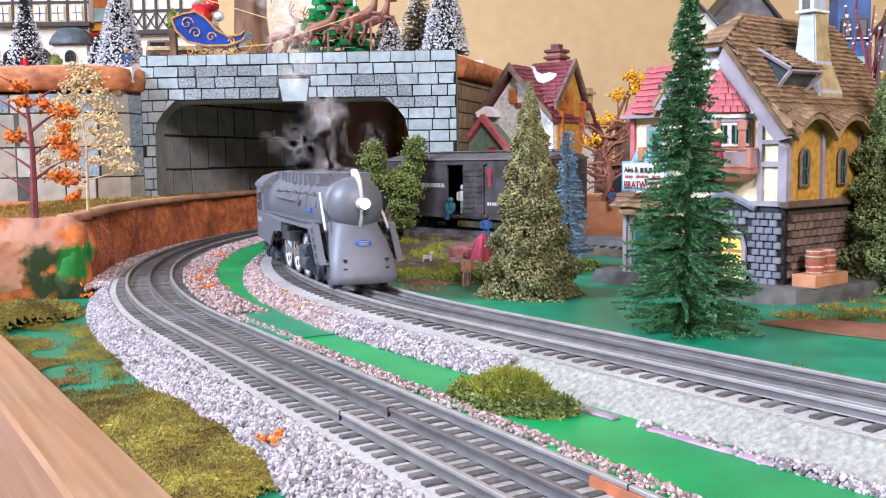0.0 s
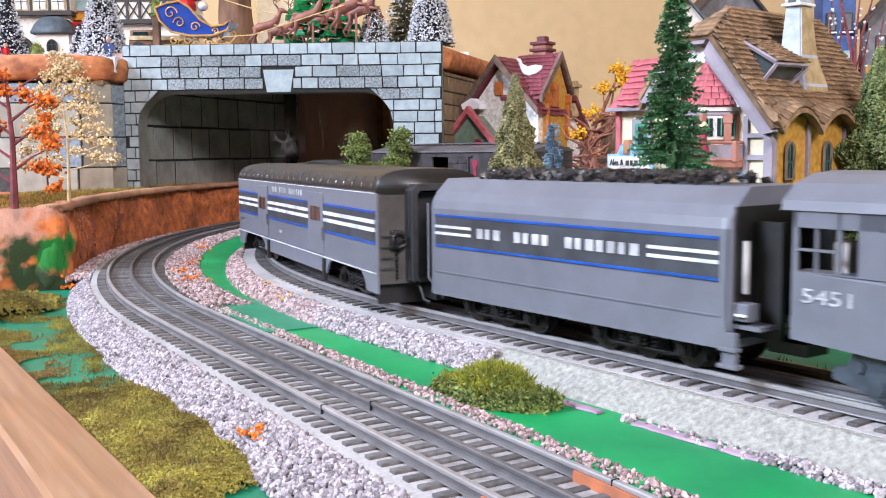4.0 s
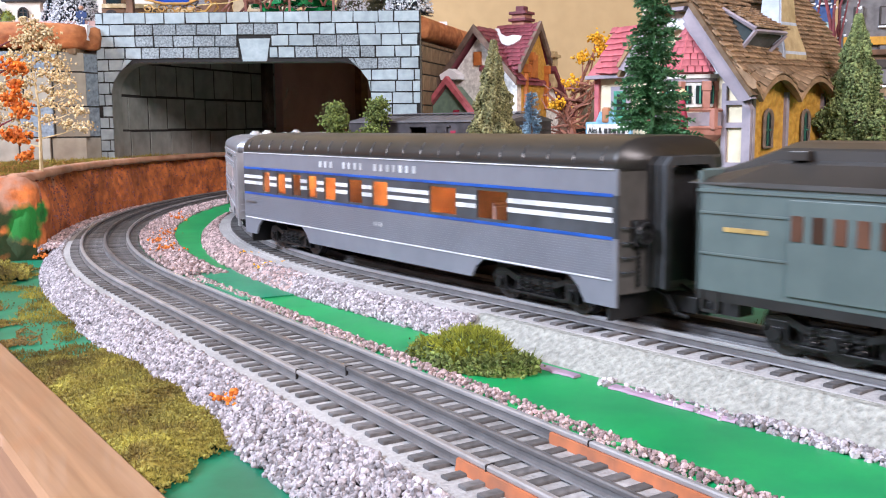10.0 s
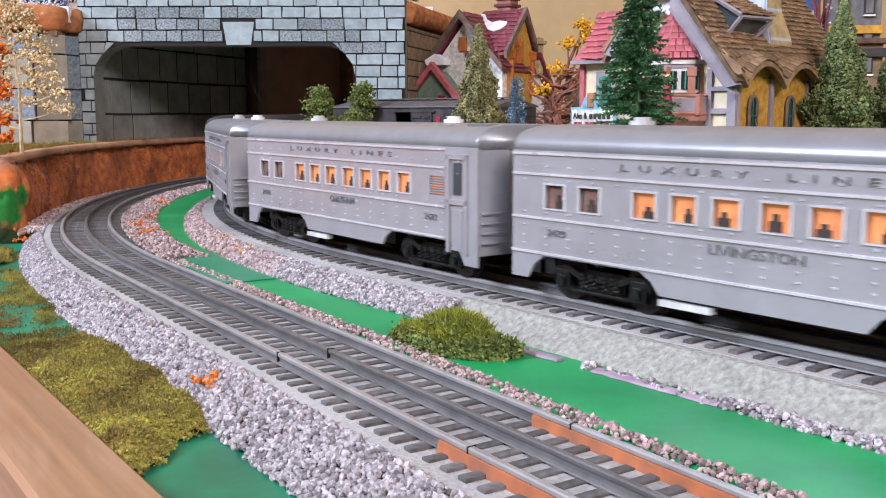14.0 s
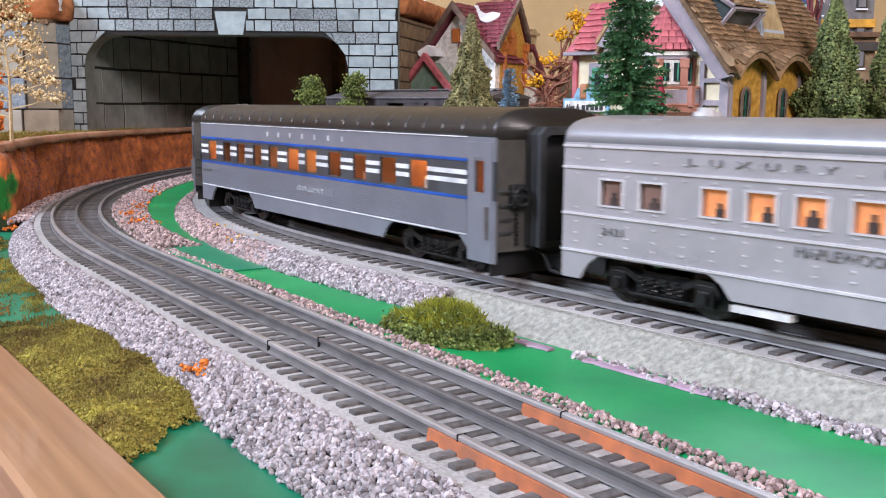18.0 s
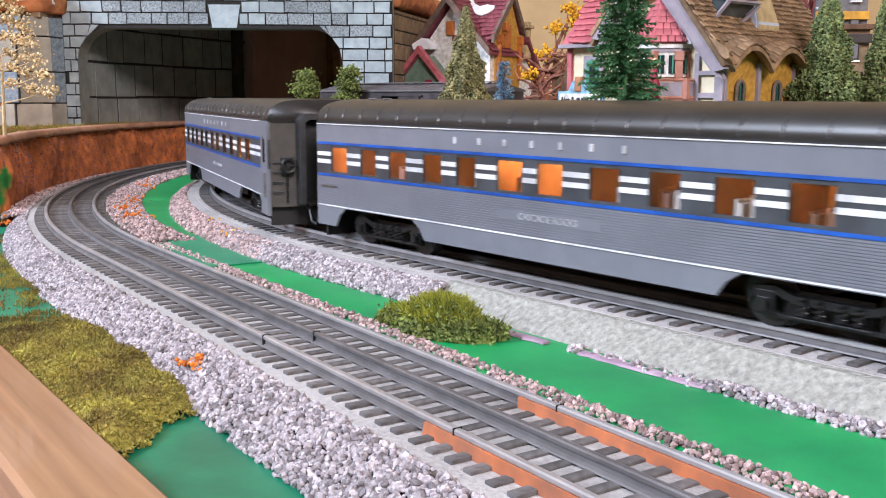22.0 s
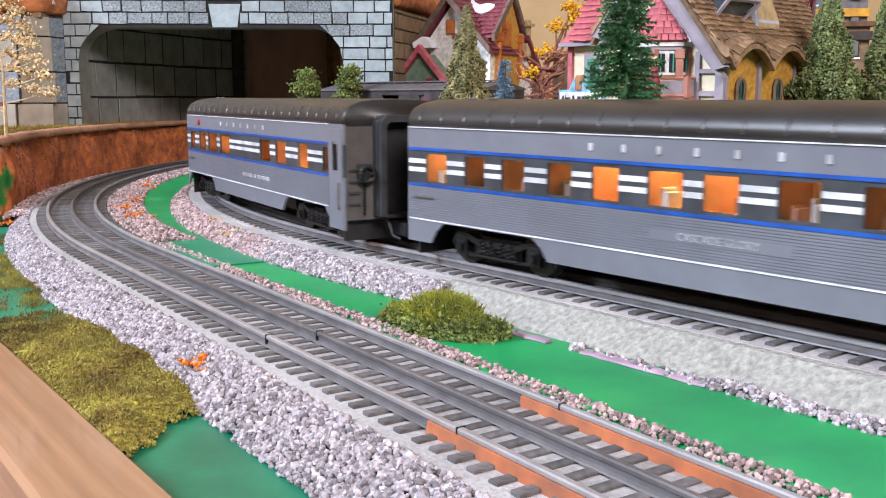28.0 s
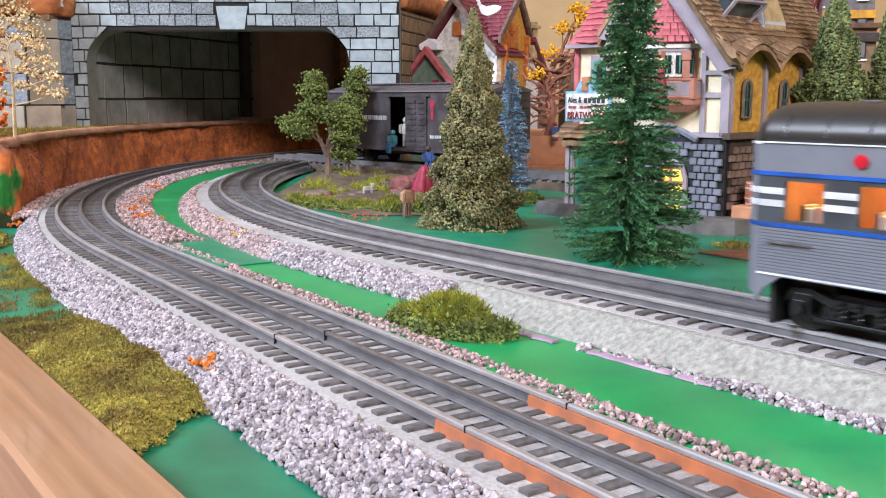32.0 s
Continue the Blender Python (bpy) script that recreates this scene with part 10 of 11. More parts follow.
# ---- snowy village on the upper shelf ----
M.update({
    "timber": mat("black_brown_timber", (0.035, 0.026, 0.022), 0.6, col2=(0.022, 0.016, 0.014), scale=150, bump=0.3),
    "whitewall": mat("white_plaster_wall", (0.66, 0.63, 0.56), 0.8, col2=(0.56, 0.53, 0.46), scale=160, bump=0.4),
    "slate": mat("dark_blue_grey_roof", (0.07, 0.085, 0.10), 0.6, col2=(0.04, 0.05, 0.06), scale=130, bump=0.4),
    "frostdark": mat("dark_blue_black_bristle", (0.035, 0.055, 0.075), 0.7, col2=(0.02, 0.03, 0.045), scale=100, island=0.5, bump=0),
    "frost": mat("white_frost", (0.72, 0.75, 0.80), 0.8, island=0.2, bump=0),
    "olive": mat("grey_olive_bristle", (0.16, 0.16, 0.09), 0.8, col2=(0.09, 0.09, 0.05), scale=100, island=0.5, bump=0),
    "sleighblue": mat("glossy_blue_enamel", (0.012, 0.055, 0.30), 0.2, col2=(0.01, 0.04, 0.24), scale=60, bump=0.03, coat=0.5),
    "gold": mat("old_gold_paint", (0.60, 0.36, 0.12), 0.4, 0.35, col2=(0.45, 0.25, 0.07), scale=150, bump=0.1),
    "clothred": mat("glossy_red_paint", (0.50, 0.015, 0.02), 0.35, bump=0.05),
    "deerbrown": mat("painted_brown_hide", (0.26, 0.105, 0.07), 0.5, col2=(0.17, 0.06, 0.045), scale=120, bump=0.2),
    "legogreen": mat("glossy_green_plastic", (0.01, 0.25, 0.07), 0.25, scale=60, bigamt=0.12, bump=0),
    "plasticred": mat("glossy_red_plastic", (0.60, 0.02, 0.02), 0.25, bump=0),
    "plasticwhite": mat("glossy_white_plastic", (0.75, 0.75, 0.74), 0.25, bump=0),
    "wagon": mat("brown_wood_wagon", (0.20, 0.105, 0.05), 0.6, col2=(0.13, 0.065, 0.03), scale=120, stretch=(1, 1, 6), bump=0.3),
    "hollow": mat("brown_hollow_log", (0.17, 0.085, 0.045), 0.8, col2=(0.08, 0.04, 0.022), scale=90, stretch=(1, 1, 0.25), bump=0.6),
    "rope": mat("pale_yellow_cord", (0.66, 0.50, 0.20), 0.7, bump=0),
    "shopgrey": mat("blue_grey_stone_front", (0.17, 0.165, 0.17), 0.8, col2=(0.11, 0.105, 0.11), scale=90, bump=0.5),
    "shopblue": mat("bright_blue_front", (0.02, 0.085, 0.28), 0.5, scale=60, bump=0.1),
    "shopteal": mat("pale_teal_front", (0.30, 0.45, 0.46), 0.6, scale=90, bump=0.2),
    "ochreband": mat("ochre_yellow_band", (0.66, 0.33, 0.03), 0.6, scale=90, bump=0.1),
})
SH, SP = 0.222, 0.2365   # shelf heights left of the portal and on it


def timber_house(c, yaw, w, d, h, jetty, cols, label, storey=0.060, posts=5):
    """A half-timbered model house: plastered foot, jettied timber storey, windows, gabled roof."""
    th = thing("half_timbered_house", pose(*c, 0, 0, yaw), label, "house", "village houses")
    x0, x1 = -w / 2, w / 2
    part("lower_wall", boxes((x0, x1, 0, d, 0, jetty)), M["whitewall"], th)
    part("upper_wall", boxes((x0 - 0.003, x1 + 0.003, -0.006, d, jetty + 0.003, h)), M["whitewall"], th)
    part("jetty_beam", boxes((x0 - 0.005, x1 + 0.005, -0.009, d, jetty, jetty + 0.006), bev=0.0006), M["timber"], th)
    for z in (jetty + storey * 0.48, jetty + storey):
        part("beam", boxes((x0 - 0.004, x1 + 0.004, -0.0075, -0.005, z, z + 0.0035)), M["timber"], th)
    for k in range(posts + 1):
        x = x0 + w * k / posts
        part("post", boxes((x - 0.0016, x + 0.0016, -0.0078, -0.005, jetty + 0.005, h)), M["timber"], th)
        if k < posts:
            xa, xb = x + 0.0016, x + w / posts - 0.0016
            if cols[k % len(cols)] == "w":
                z0 = jetty + storey * 0.10
                wd = part("window", boxes((xa + 0.002, xb - 0.002, -0.0085, -0.006, z0, z0 + storey * 0.34)), M["creamleaf"], th)
                part("pane", boxes((xa + 0.0034, xb - 0.0034, -0.0092, -0.0084, z0 + 0.0016, z0 + storey * 0.34 - 0.0016)), M["signwhite"], wd)
                xm = (xa + xb) / 2
                part("mullion", boxes((xm - 0.0005, xm + 0.0005, -0.0098, -0.0091, z0 + 0.0016, z0 + storey * 0.34 - 0.0016)), M["timber"], wd)
                part("transom", boxes((xa + 0.0034, xb - 0.0034, -0.0097, -0.0091, z0 + storey * 0.17, z0 + storey * 0.17 + 0.001)), M["timber"], wd)
            else:
                for s in (0, 1):
                    za, zb = jetty + 0.006, jetty + storey * 0.48
                    p, q = (xa, xb) if s else (xb, xa)
                    part("brace", front([(p, za), (p, za + 0.0026), (q, zb), (q, zb - 0.0026)], -0.0074 - 0.0004 * s, -0.005), M["timber"], th)
    part("gable", front([(x0, h), (x1, h), (0, h + w * 0.55)], -0.004, d), M["whitewall"], th)
    for s in (-1, 1):
        part("roof", front([(0, h + w * 0.60), (s * (w / 2 + 0.010), h - 0.004), (s * (w / 2 + 0.010), h - 0.009), (0, h + w * 0.56)], -0.012, d + 0.006), M["slate"], th, "dark roof under snow")
    return th


def arched_opening(parent, name, x, z, r, h, frame_m, pane_m, y=0.0):
    pts = [(x - r, z), (x + r, z)] + [(x + r * math.cos(a), z + h + r * math.sin(a)) for a in [i * math.pi / 8 for i in range(9)]]
    d = part(name, front(pts, y - 0.0012, y + 0.001), M[pane_m], parent)
    bm = bmesh.new()
    tube(bm, [(px_, y - 0.0014, pz) for px_, pz in pts[1:] + pts[:1]], r * 0.22, 6)
    part("frame", bm, M[frame_m], d)
    part("bar", boxes((x - 0.0005, x + 0.0005, y - 0.0020, y - 0.0011, z, z + h + r * 0.9), (x - r, x + r, y - 0.0020, y - 0.0011, z + h, z + h + 0.001)), M[frame_m], d)
    return d


ha = timber_house((-0.605, 1.275, SH), 4, 0.120, 0.10, 0.190, 0.074, "wwwww", "white half-timbered house with black beams in the snow", 0.062)
arched_opening(ha, "door", -0.004, 0.016, 0.011, 0.018, "timber", "darkpane")
arched_opening(ha, "door", -0.044, 0.016, 0.009, 0.018, "timber", "darkpane")
pr = part("porch_wall", boxes((0.022, 0.064, -0.022, 0.0, 0, 0.050)), M["whitewall"], ha)
arched_opening(ha, "porch_window", 0.043, 0.026, 0.006, 0.008, "timber", "darkpane", -0.0225)
bm = bmesh.new()
loft(bm, [[(0.043 - 0.026 * k, -0.026 + 0.010 * (1 - k), z), (0.043 + 0.026 * k, -0.026 + 0.010 * (1 - k), z), (0.043 + 0.026 * k, 0.002, z), (0.043 - 0.026 * k, 0.002, z)] for z, k in ((0.048, 1.0), (0.051, 1.02), (0.060, 0.85), (0.068, 0.6), (0.071, 0.3))])
part("porch_roof", bm, M["slate"], ha, "dark blue-grey curved porch roof", True)
hb = timber_house((-0.452, 1.285, SP), 0, 0.100, 0.10, 0.160, 0.048, "bbbbbb", "white house with close black timbering in the snow", 0.060, 6)
part("snow_drift", boxes((-0.055, 0.055, -0.016, 0.0, 0, 0.006), bev=0.003), M["snow"], hb)

# narrow shop with an orange front between the houses
th = thing("orange_shop", pose(-0.528, 1.295, SH, 0, 0, 3), "narrow orange shop front with a teal window", "house", "village houses")
part("wall", boxes((-0.022, 0.022, 0, 0.06, 0, 0.15)), M["orangetrim"], th)
part("shop_window", boxes((-0.014, 0.010, -0.003, 0.0, 0.082, 0.100), bev=0.0008), M["shopteal"], th)
part("sign", boxes((-0.018, 0.018, -0.006, 0.0, 0.070, 0.078), bev=0.0008), M["ochreband"], th)
part("red_awning", front([(-0.018, 0.066), (0.018, 0.066), (0.022, 0.056), (-0.022, 0.056)], -0.012, 0.0), M["clothred"], th)
part("roof", front([(-0.028, 0.15), (0.028, 0.15), (0, 0.175)], -0.006, 0.064), M["slate"], th)


def snow_tree(c, h, r, label, seed, dark="frostdark", snowy=0.6):
    th = bristle_tree("snowy_bristle_tree", c, h, r, dark, label, w=0.00034, trunk="bark")
    g = np.random.default_rng(seed)
    n = int(1500 * snowy * h / 0.08)
    z = h * (1 - np.sqrt(g.uniform(0.02, 1, n)))
    a = g.uniform(0, 2 * math.pi, n)
    rr = (r * (1 - z / h) ** 0.85 * g.uniform(0.70, 1.04, n) + 0.002)
    pts = np.stack([rr * np.cos(a), rr * np.sin(a), z + 0.002], -1)
    ob = new("frost", lumps_mesh("frost", pts, 0.0006, 0.0016, M["frost"]))
    ob.parent = th
    ob["label"] = "white frosted branch tips"
    return th


snow_tree((-0.575, 1.165, SH), 0.098, 0.024, "dark bristle tree frosted with snow", 1)
snow_tree((-0.487, 1.175, SH), 0.052, 0.020, "small blue-grey bristle tree frosted with snow", 2)
snow_tree((-0.452, 1.150, SH), 0.112, 0.030, "tall bristle tree frosted with snow", 3, snowy=1.6)
snow_tree((-0.650, 1.20, SH), 0.10, 0.026, "dark bristle tree frosted with snow", 4)
snow_tree((-0.062, 1.135, SP), 0.110, 0.026, "dark tree heavy with snow at the wall's end", 5, snowy=1.3)
snow_tree((-0.098, 1.20, SP), 0.095, 0.032, "grey-olive bristle tree dusted with snow", 6, dark="olive", snowy=0.25)
snow_tree((-0.128, 1.165, SP), 0.050, 0.015, "small frosted green bristle tree", 7, dark="olive", snowy=0.7)
snow_tree((-0.140, 1.215, SP), 0.062, 0.018, "small frosted green bristle tree", 8, dark="frostdark", snowy=0.6)
figure("figurine", (-0.437, 1.128, SH), 0.026, ("shopblue", "figblue", "skin"), "small figure in a blue coat in the snow", yaw=20)
figure("figurine", (-0.560, 1.130, SH), 0.022, ("clothred", "figwhite", "skin"), "small figure in a red coat by a tree", yaw=-20)
bush("wreath_bush", (-0.535, 1.155, SH), 0.009, 0.007, 0.026, "small olive-green bush in the snow", n=260, leaf=(0.0012, 0.0024))

# brown wagon beside the timbered house
th = thing("wooden_wagon", pose(-0.405, 1.215, SP + 0.001, 0, 0, 3), "brown wooden wagon with a cream side by the house", "wagon")
part("bed", boxes((-0.036, 0.036, -0.012, 0.012, 0.007, 0.017), bev=0.0008), M["wagon"], th)
part("side_board", boxes((-0.035, 0.030, -0.0135, -0.0120, 0.017, 0.022)), M["creamleaf"], th)
part("hood", boxes((-0.035, -0.006, -0.011, 0.011, 0.017, 0.030), bev=0.003), M["wagon"], th)
part("window", boxes((-0.030, -0.012, -0.0122, -0.0108, 0.020, 0.027)), M["darkpane"], th)
for x in (-0.024, 0.024):
    for y in (-0.013, 0.013):
        bm = bmesh.new()
        disc(bm, (x, y, 0.0075), "y", 0.0075, 0.003, 16)
        part("wheel", bm, M["timber"], th)

# ---- sleigh drawn by deer ----


def sleigh():
    th = thing("sleigh", pose(-0.3375, 1.135, SP - 0.002 + 0.002, 0, 0, 0), "blue toy sleigh with gold scrolls and a plain red load", "sleigh")
    prof = [(-0.040, 0.044), (-0.035, 0.030), (-0.022, 0.017), (0.000, 0.012), (0.026, 0.012), (0.043, 0.018), (0.048, 0.030), (0.040, 0.024), (0.026, 0.022), (0.012, 0.030), (0.000, 0.044), (-0.012, 0.051), (-0.026, 0.049)]
    bm = front(prof, -0.018, 0.018)
    bmesh.ops.bevel(bm, geom=bm.edges[:], offset=0.0012, segments=2, affect="EDGES")
    bd = part("body", bm, M["sleighblue"], th, "glossy blue sleigh body")
    bm = bmesh.new()
    tube(bm, [(x, -0.0188, z) for x, z in prof + prof[:1]], 0.0013, 6)
    part("gold_edge", bm, M["gold"], bd)
    # scrolls on the side
    for cx, cz, r, s in ((-0.022, 0.038, 0.008, 1), (-0.012, 0.027, 0.007, -1), (0.006, 0.022, 0.006, 1), (0.030, 0.017, 0.004, -1)):
        bm = bmesh.new()
        tube(bm, [(cx + s * r * (1 - k / 22) * math.cos(k * 0.42), -0.0190, cz + r * (1 - k / 22) * math.sin(k * 0.42)) for k in range(19)], 0.0007, 5)
        part("scroll", bm, M["gold"], bd)
    for y in (-0.014, 0.014):
        bm = bmesh.new()
        tube(bm, [(-0.032, y, 0.0018), (0.034, y, 0.0018), (0.046, y, 0.004), (0.053, y, 0.011), (0.050, y, 0.017), (0.045, y, 0.014)], 0.0016, 6)
        rn = part("runner", bm, M["gold"], th, "gold runner")
        for cx in (-0.020, -0.004, 0.012, 0.028):
            bm = bmesh.new()
            tube(bm, [(cx + 0.006 * (1 - k / 20) * math.cos(k * 0.5), y, 0.007 + 0.005 * (1 - k / 20) * math.sin(k * 0.5)) for k in range(16)], 0.0009, 5)
            part("scroll", bm, M["gold"], rn)
    for x, z, r, mt in ((-0.010, 0.050, 0.013, "clothred"), (0.002, 0.062, 0.009, "clothred"), (0.010, 0.048, 0.006, "plasticwhite"), (-0.018, 0.066, 0.006, "plasticwhite")):
        bm = bmesh.new()
        bmesh.ops.create_icosphere(bm, subdivisions=3, radius=r)
        for v in bm.verts:
            v.co *= 1 + 0.18 * noise.noise(v.co * 90)
        o_ = part("load", bm, M[mt], th, "plain rounded red and white load", True)
        o_.matrix_basis = Matrix.Translation((x, 0, z))
    return th


sleigh()
bush("holly_sprig", (-0.388, 1.152, SP + 0.040), 0.007, 0.006, 0.020, "green sprig behind the sleigh", n=200, leaf=(0.001, 0.002))
tagged(part("sprig_stand", boxes((-0.004, 0.004, -0.004, 0.004, 0, 0.041), bev=0.0006), M["hollow"]), "short brown stand under a green sprig", "stand").matrix_world = pose(-0.388, 1.152, SP)


def deer(c, yaw, s, rear):
    """A leaping deer as one plain shape."""
    bm = bmesh.new()
    tube(bm, [(-0.020, 0, 0.022), (-0.012, 0, 0.024), (0.004, 0, 0.025), (0.013, 0, 0.029), (0.019, 0, 0.038), (0.021, 0, 0.042)], [0.004, 0.0065, 0.0062, 0.0052, 0.0032, 0.003], 9)
    tube(bm, [(0.018, 0, 0.043), (0.024, 0, 0.042), (0.031, 0, 0.038)], [0.0032, 0.0034, 0.0016], 7)
    for y in (-0.0035, 0.0035):
        tube(bm, [(0.010, y, 0.024), (0.020, y, 0.019), (0.017 + y, y, 0.011), (0.022, y, 0.008)], [0.0026, 0.0017, 0.0012, 0.0014], 6)
        tube(bm, [(-0.015, y, 0.023), (-0.019, y, 0.014), (-0.027 + y, y, 0.007), (-0.029, y, 0.0)], [0.0036, 0.0022, 0.0013, 0.0014], 6)
        tube(bm, [(0.019, y * 0.5, 0.045), (0.015, y * 1.8, 0.052), (0.017, y * 2.6, 0.060), (0.021, y * 2.6, 0.066)], 0.0008, 5)
        tube(bm, [(0.016, y * 2.0, 0.055), (0.023, y * 2.2, 0.058)], 0.0006, 4)
        tube(bm, [(0.016, y * 2.2, 0.057), (0.010, y * 2.6, 0.062)], 0.0006, 4)
    ob = tagged(part("deer_figurine", bm, M["deerbrown"], smooth=True), "brown toy deer leaping in a sleigh team", "figurine", "toy deer")
    ob.matrix_world = pose(*c, 0, -rear, yaw) @ Matrix.Diagonal((s, s, s, 1))


for k in range(3):
    for y in (1.125, 1.160):
        deer((-0.247 + 0.050 * k + (0.010 if y > 1.13 else 0), y, SP + 0.002 + 0.010 * k), 0, 0.85 + 0.05 * k, 8 + 5 * k)
for k in range(3):
    for y in (1.125, 1.160):
        x = -0.247 + 0.050 * k + (0.010 if y > 1.13 else 0)
        tagged(part("deer_stand", boxes((-0.0012, 0.0012, -0.0012, 0.0012, 0, 0.016 + 0.010 * k), (-0.008, 0.008, -0.005, 0.005, 0, 0.0012)), M["deerbrown"]), "thin brown stand under a toy deer", "stand", "deer stands").matrix_world = pose(x, y, SP)
bm = bmesh.new()
tube(bm, [(-0.340, 1.118, SP + 0.066), (-0.300, 1.117, SP + 0.053), (-0.260, 1.116, SP + 0.040), (-0.235, 1.116, SP + 0.034)], 0.0006, 5)
tube(bm, [(-0.300, 1.116, SP + 0.010), (-0.265, 1.116, SP + 0.012), (-0.225, 1.116, SP + 0.024), (-0.160, 1.118, SP + 0.044)], 0.0006, 5)
tagged(part("sleigh_rein", bm, M["rope"]), "pale yellow cord from the sleigh to the deer", "cord")

# hollow log and backing box behind the sleigh
th = thing("hollow_log", pose(-0.322, 1.27, SP), "brown bark log standing behind the sleigh", "log")
bm = bmesh.new()
loft(bm, [[((r + 0.003 * math.sin(3 * a + z * 60)) * math.cos(a), (r + 0.003 * math.sin(3 * a + z * 60)) * math.sin(a), z) for a in [2 * math.pi * i / 20 for i in range(20)]] for z, r in ((0, 0.028), (0.02, 0.024), (0.05, 0.021), (0.08, 0.020), (0.115, 0.021))])
part("bark", bm, M["hollow"], th, "", True)
th = thing("tan_box", pose(-0.262, 1.30, SP), "plain golden-tan board box behind the deer", "box")
part("side", boxes((-0.040, 0.040, 0, 0.05, 0, 0.115), bev=0.001), M["cream"], th)
part("lid", boxes((-0.042, 0.042, -0.002, 0.052, 0.115, 0.120), bev=0.001), M["cream"], th)

# ---- brick-built christmas tree ----


def brick_tree():
    th = thing("brick_built_tree", pose(-0.200, 1.195, SP), "green brick-built christmas tree with red and white studs", "tree")
    part("trunk", boxes((-0.007, 0.007, -0.007, 0.007, 0, 0.010)), M["hollow"], th)
    rg = random.Random(3)
    z = 0.006
    for tier in range(9):
        r = 0.056 * (1 - tier / 11.5)
        for k in range(8):
            a = k * math.pi / 4 + tier * 0.39
            L = r * rg.uniform(0.85, 1.08)
            b = part("branch_plate", boxes((0.0, L, -0.0042, 0.0042, 0, 0.0032), (L * 0.55, L, -0.0065, 0.0065, -0.0032, 0.0), bev=0.0002), M["legogreen"], th)
            b.matrix_basis = Matrix.Translation((0, 0, z + 0.002 * (k % 2))) @ Matrix.Rotation(a, 4, "Z")
            if rg.random() < 0.30:
                bm = bmesh.new()
                disc(bm, (L * 0.92, 0, 0.0045), "z", 0.0030, 0.0040, 10)
                part("red_stud", bm, M["plasticred"], b, "red round stud")
            elif rg.random() < 0.28:
                part("white_candle", boxes((L * 0.86, L * 0.86 + 0.0035, -0.0018, 0.0018, 0.0032, 0.0110)), M["plasticwhite"], b, "white upright brick")
        z += 0.0105
    part("snow_foot", boxes((-0.034, 0.034, -0.034, 0.034, 0, 0.003), bev=0.001), M["plasticwhite"], th)


brick_tree()

# ---- shops on a rise behind the inn ----
slab("hill_shelf", (0.20, 0.95, 1.12, 1.70, UPPER, 0.165), M["brickwall"], "tan-brown rise under the far shops", "shelf")


def far_shop(c, yaw, w, d, h, wallm, roofm, label, gable=True, bands=()):
    th = thing("village_shop", pose(*c, 0, 0, yaw), label, "house", "village houses")
    part("wall", boxes((-w / 2, w / 2, 0, d, 0, h)), M[wallm], th)
    for k in range(2):
        for i in range(max(2, int(w / 0.03))):
            x = -w / 2 + (i + 0.5) * w / max(2, int(w / 0.03))
            wd = part("window", boxes((x - 0.006, x + 0.006, -0.003, 0.001, h * (0.18 + 0.42 * k), h * (0.18 + 0.42 * k) + 0.024), bev=0.0006), M["timber"], th)
            part("pane", boxes((x - 0.0042, x + 0.0042, -0.0040, -0.0028, h * (0.18 + 0.42 * k) + 0.002, h * (0.18 + 0.42 * k) + 0.022)), M["shopgrey"], wd)
            part("sill", boxes((x - 0.007, x + 0.007, -0.0050, 0.0, h * (0.18 + 0.42 * k) - 0.002, h * (0.18 + 0.42 * k)), bev=0.0003), M["snow"], wd)
    for z, mt in bands:
        part("band", boxes((-w / 2 - 0.002, w / 2 + 0.002, -0.006, 0.0, z, z + 0.010), bev=0.0006), M[mt], th)
    if gable:
        part("gable", front([(-w / 2, h), (w / 2, h), (0, h + w * 0.6)], 0.0, d), M[wallm], th)
        for s in (-1, 1):
            part("roof", front([(0, h + w * 0.66), (s * (w / 2 + 0.008), h - 0.003), (s * (w / 2 + 0.008), h - 0.008), (0, h + w * 0.60)], -0.008, d + 0.004), M[roofm], th)
    else:
        part("cornice", boxes((-w / 2 - 0.004, w / 2 + 0.004, -0.006, d, h, h + 0.006), bev=0.001), M[roofm], th)
    return th


far_shop((0.262, 1.30, 0.165), -8, 0.052, 0.06, 0.112, "whitewall", "slate", "white steep-gabled village shop with a dark roof", True)
far_shop((0.335, 1.36, 0.165), 6, 0.085, 0.06, 0.135, "shopgrey", "timber", "dark grey village shop with snowy sills", True)
far_shop((0.405, 1.40, 0.165), 0, 0.060, 0.05, 0.120, "chimneytan", "timber", "tan village shop with dark timbers", False)
far_shop((0.452, 1.28, 0.165), -6, 0.040, 0.05, 0.16, "shopblue", "slate", "tall bright blue village shop", True, ((0.062, "shopteal"),))
far_shop((0.505, 1.24, 0.165), -10, 0.060, 0.05, 0.105, "shopgrey", "timber", "dark village shop with an ochre band", True, ((0.040, "ochreband"), (0.020, "wagon")))
far_shop((0.440, 1.13, 0.10), -12, 0.10, 0.05, 0.085, "wagon", "hollow", "brown village shop with a dark band under its cornice", False, ((0.070, "timber"),))
slab("hill_step", (0.36, 0.62, 1.06, 1.1195, UPPER, 0.10), M["brickwall"], "tan-brown step of the rise", "shelf")

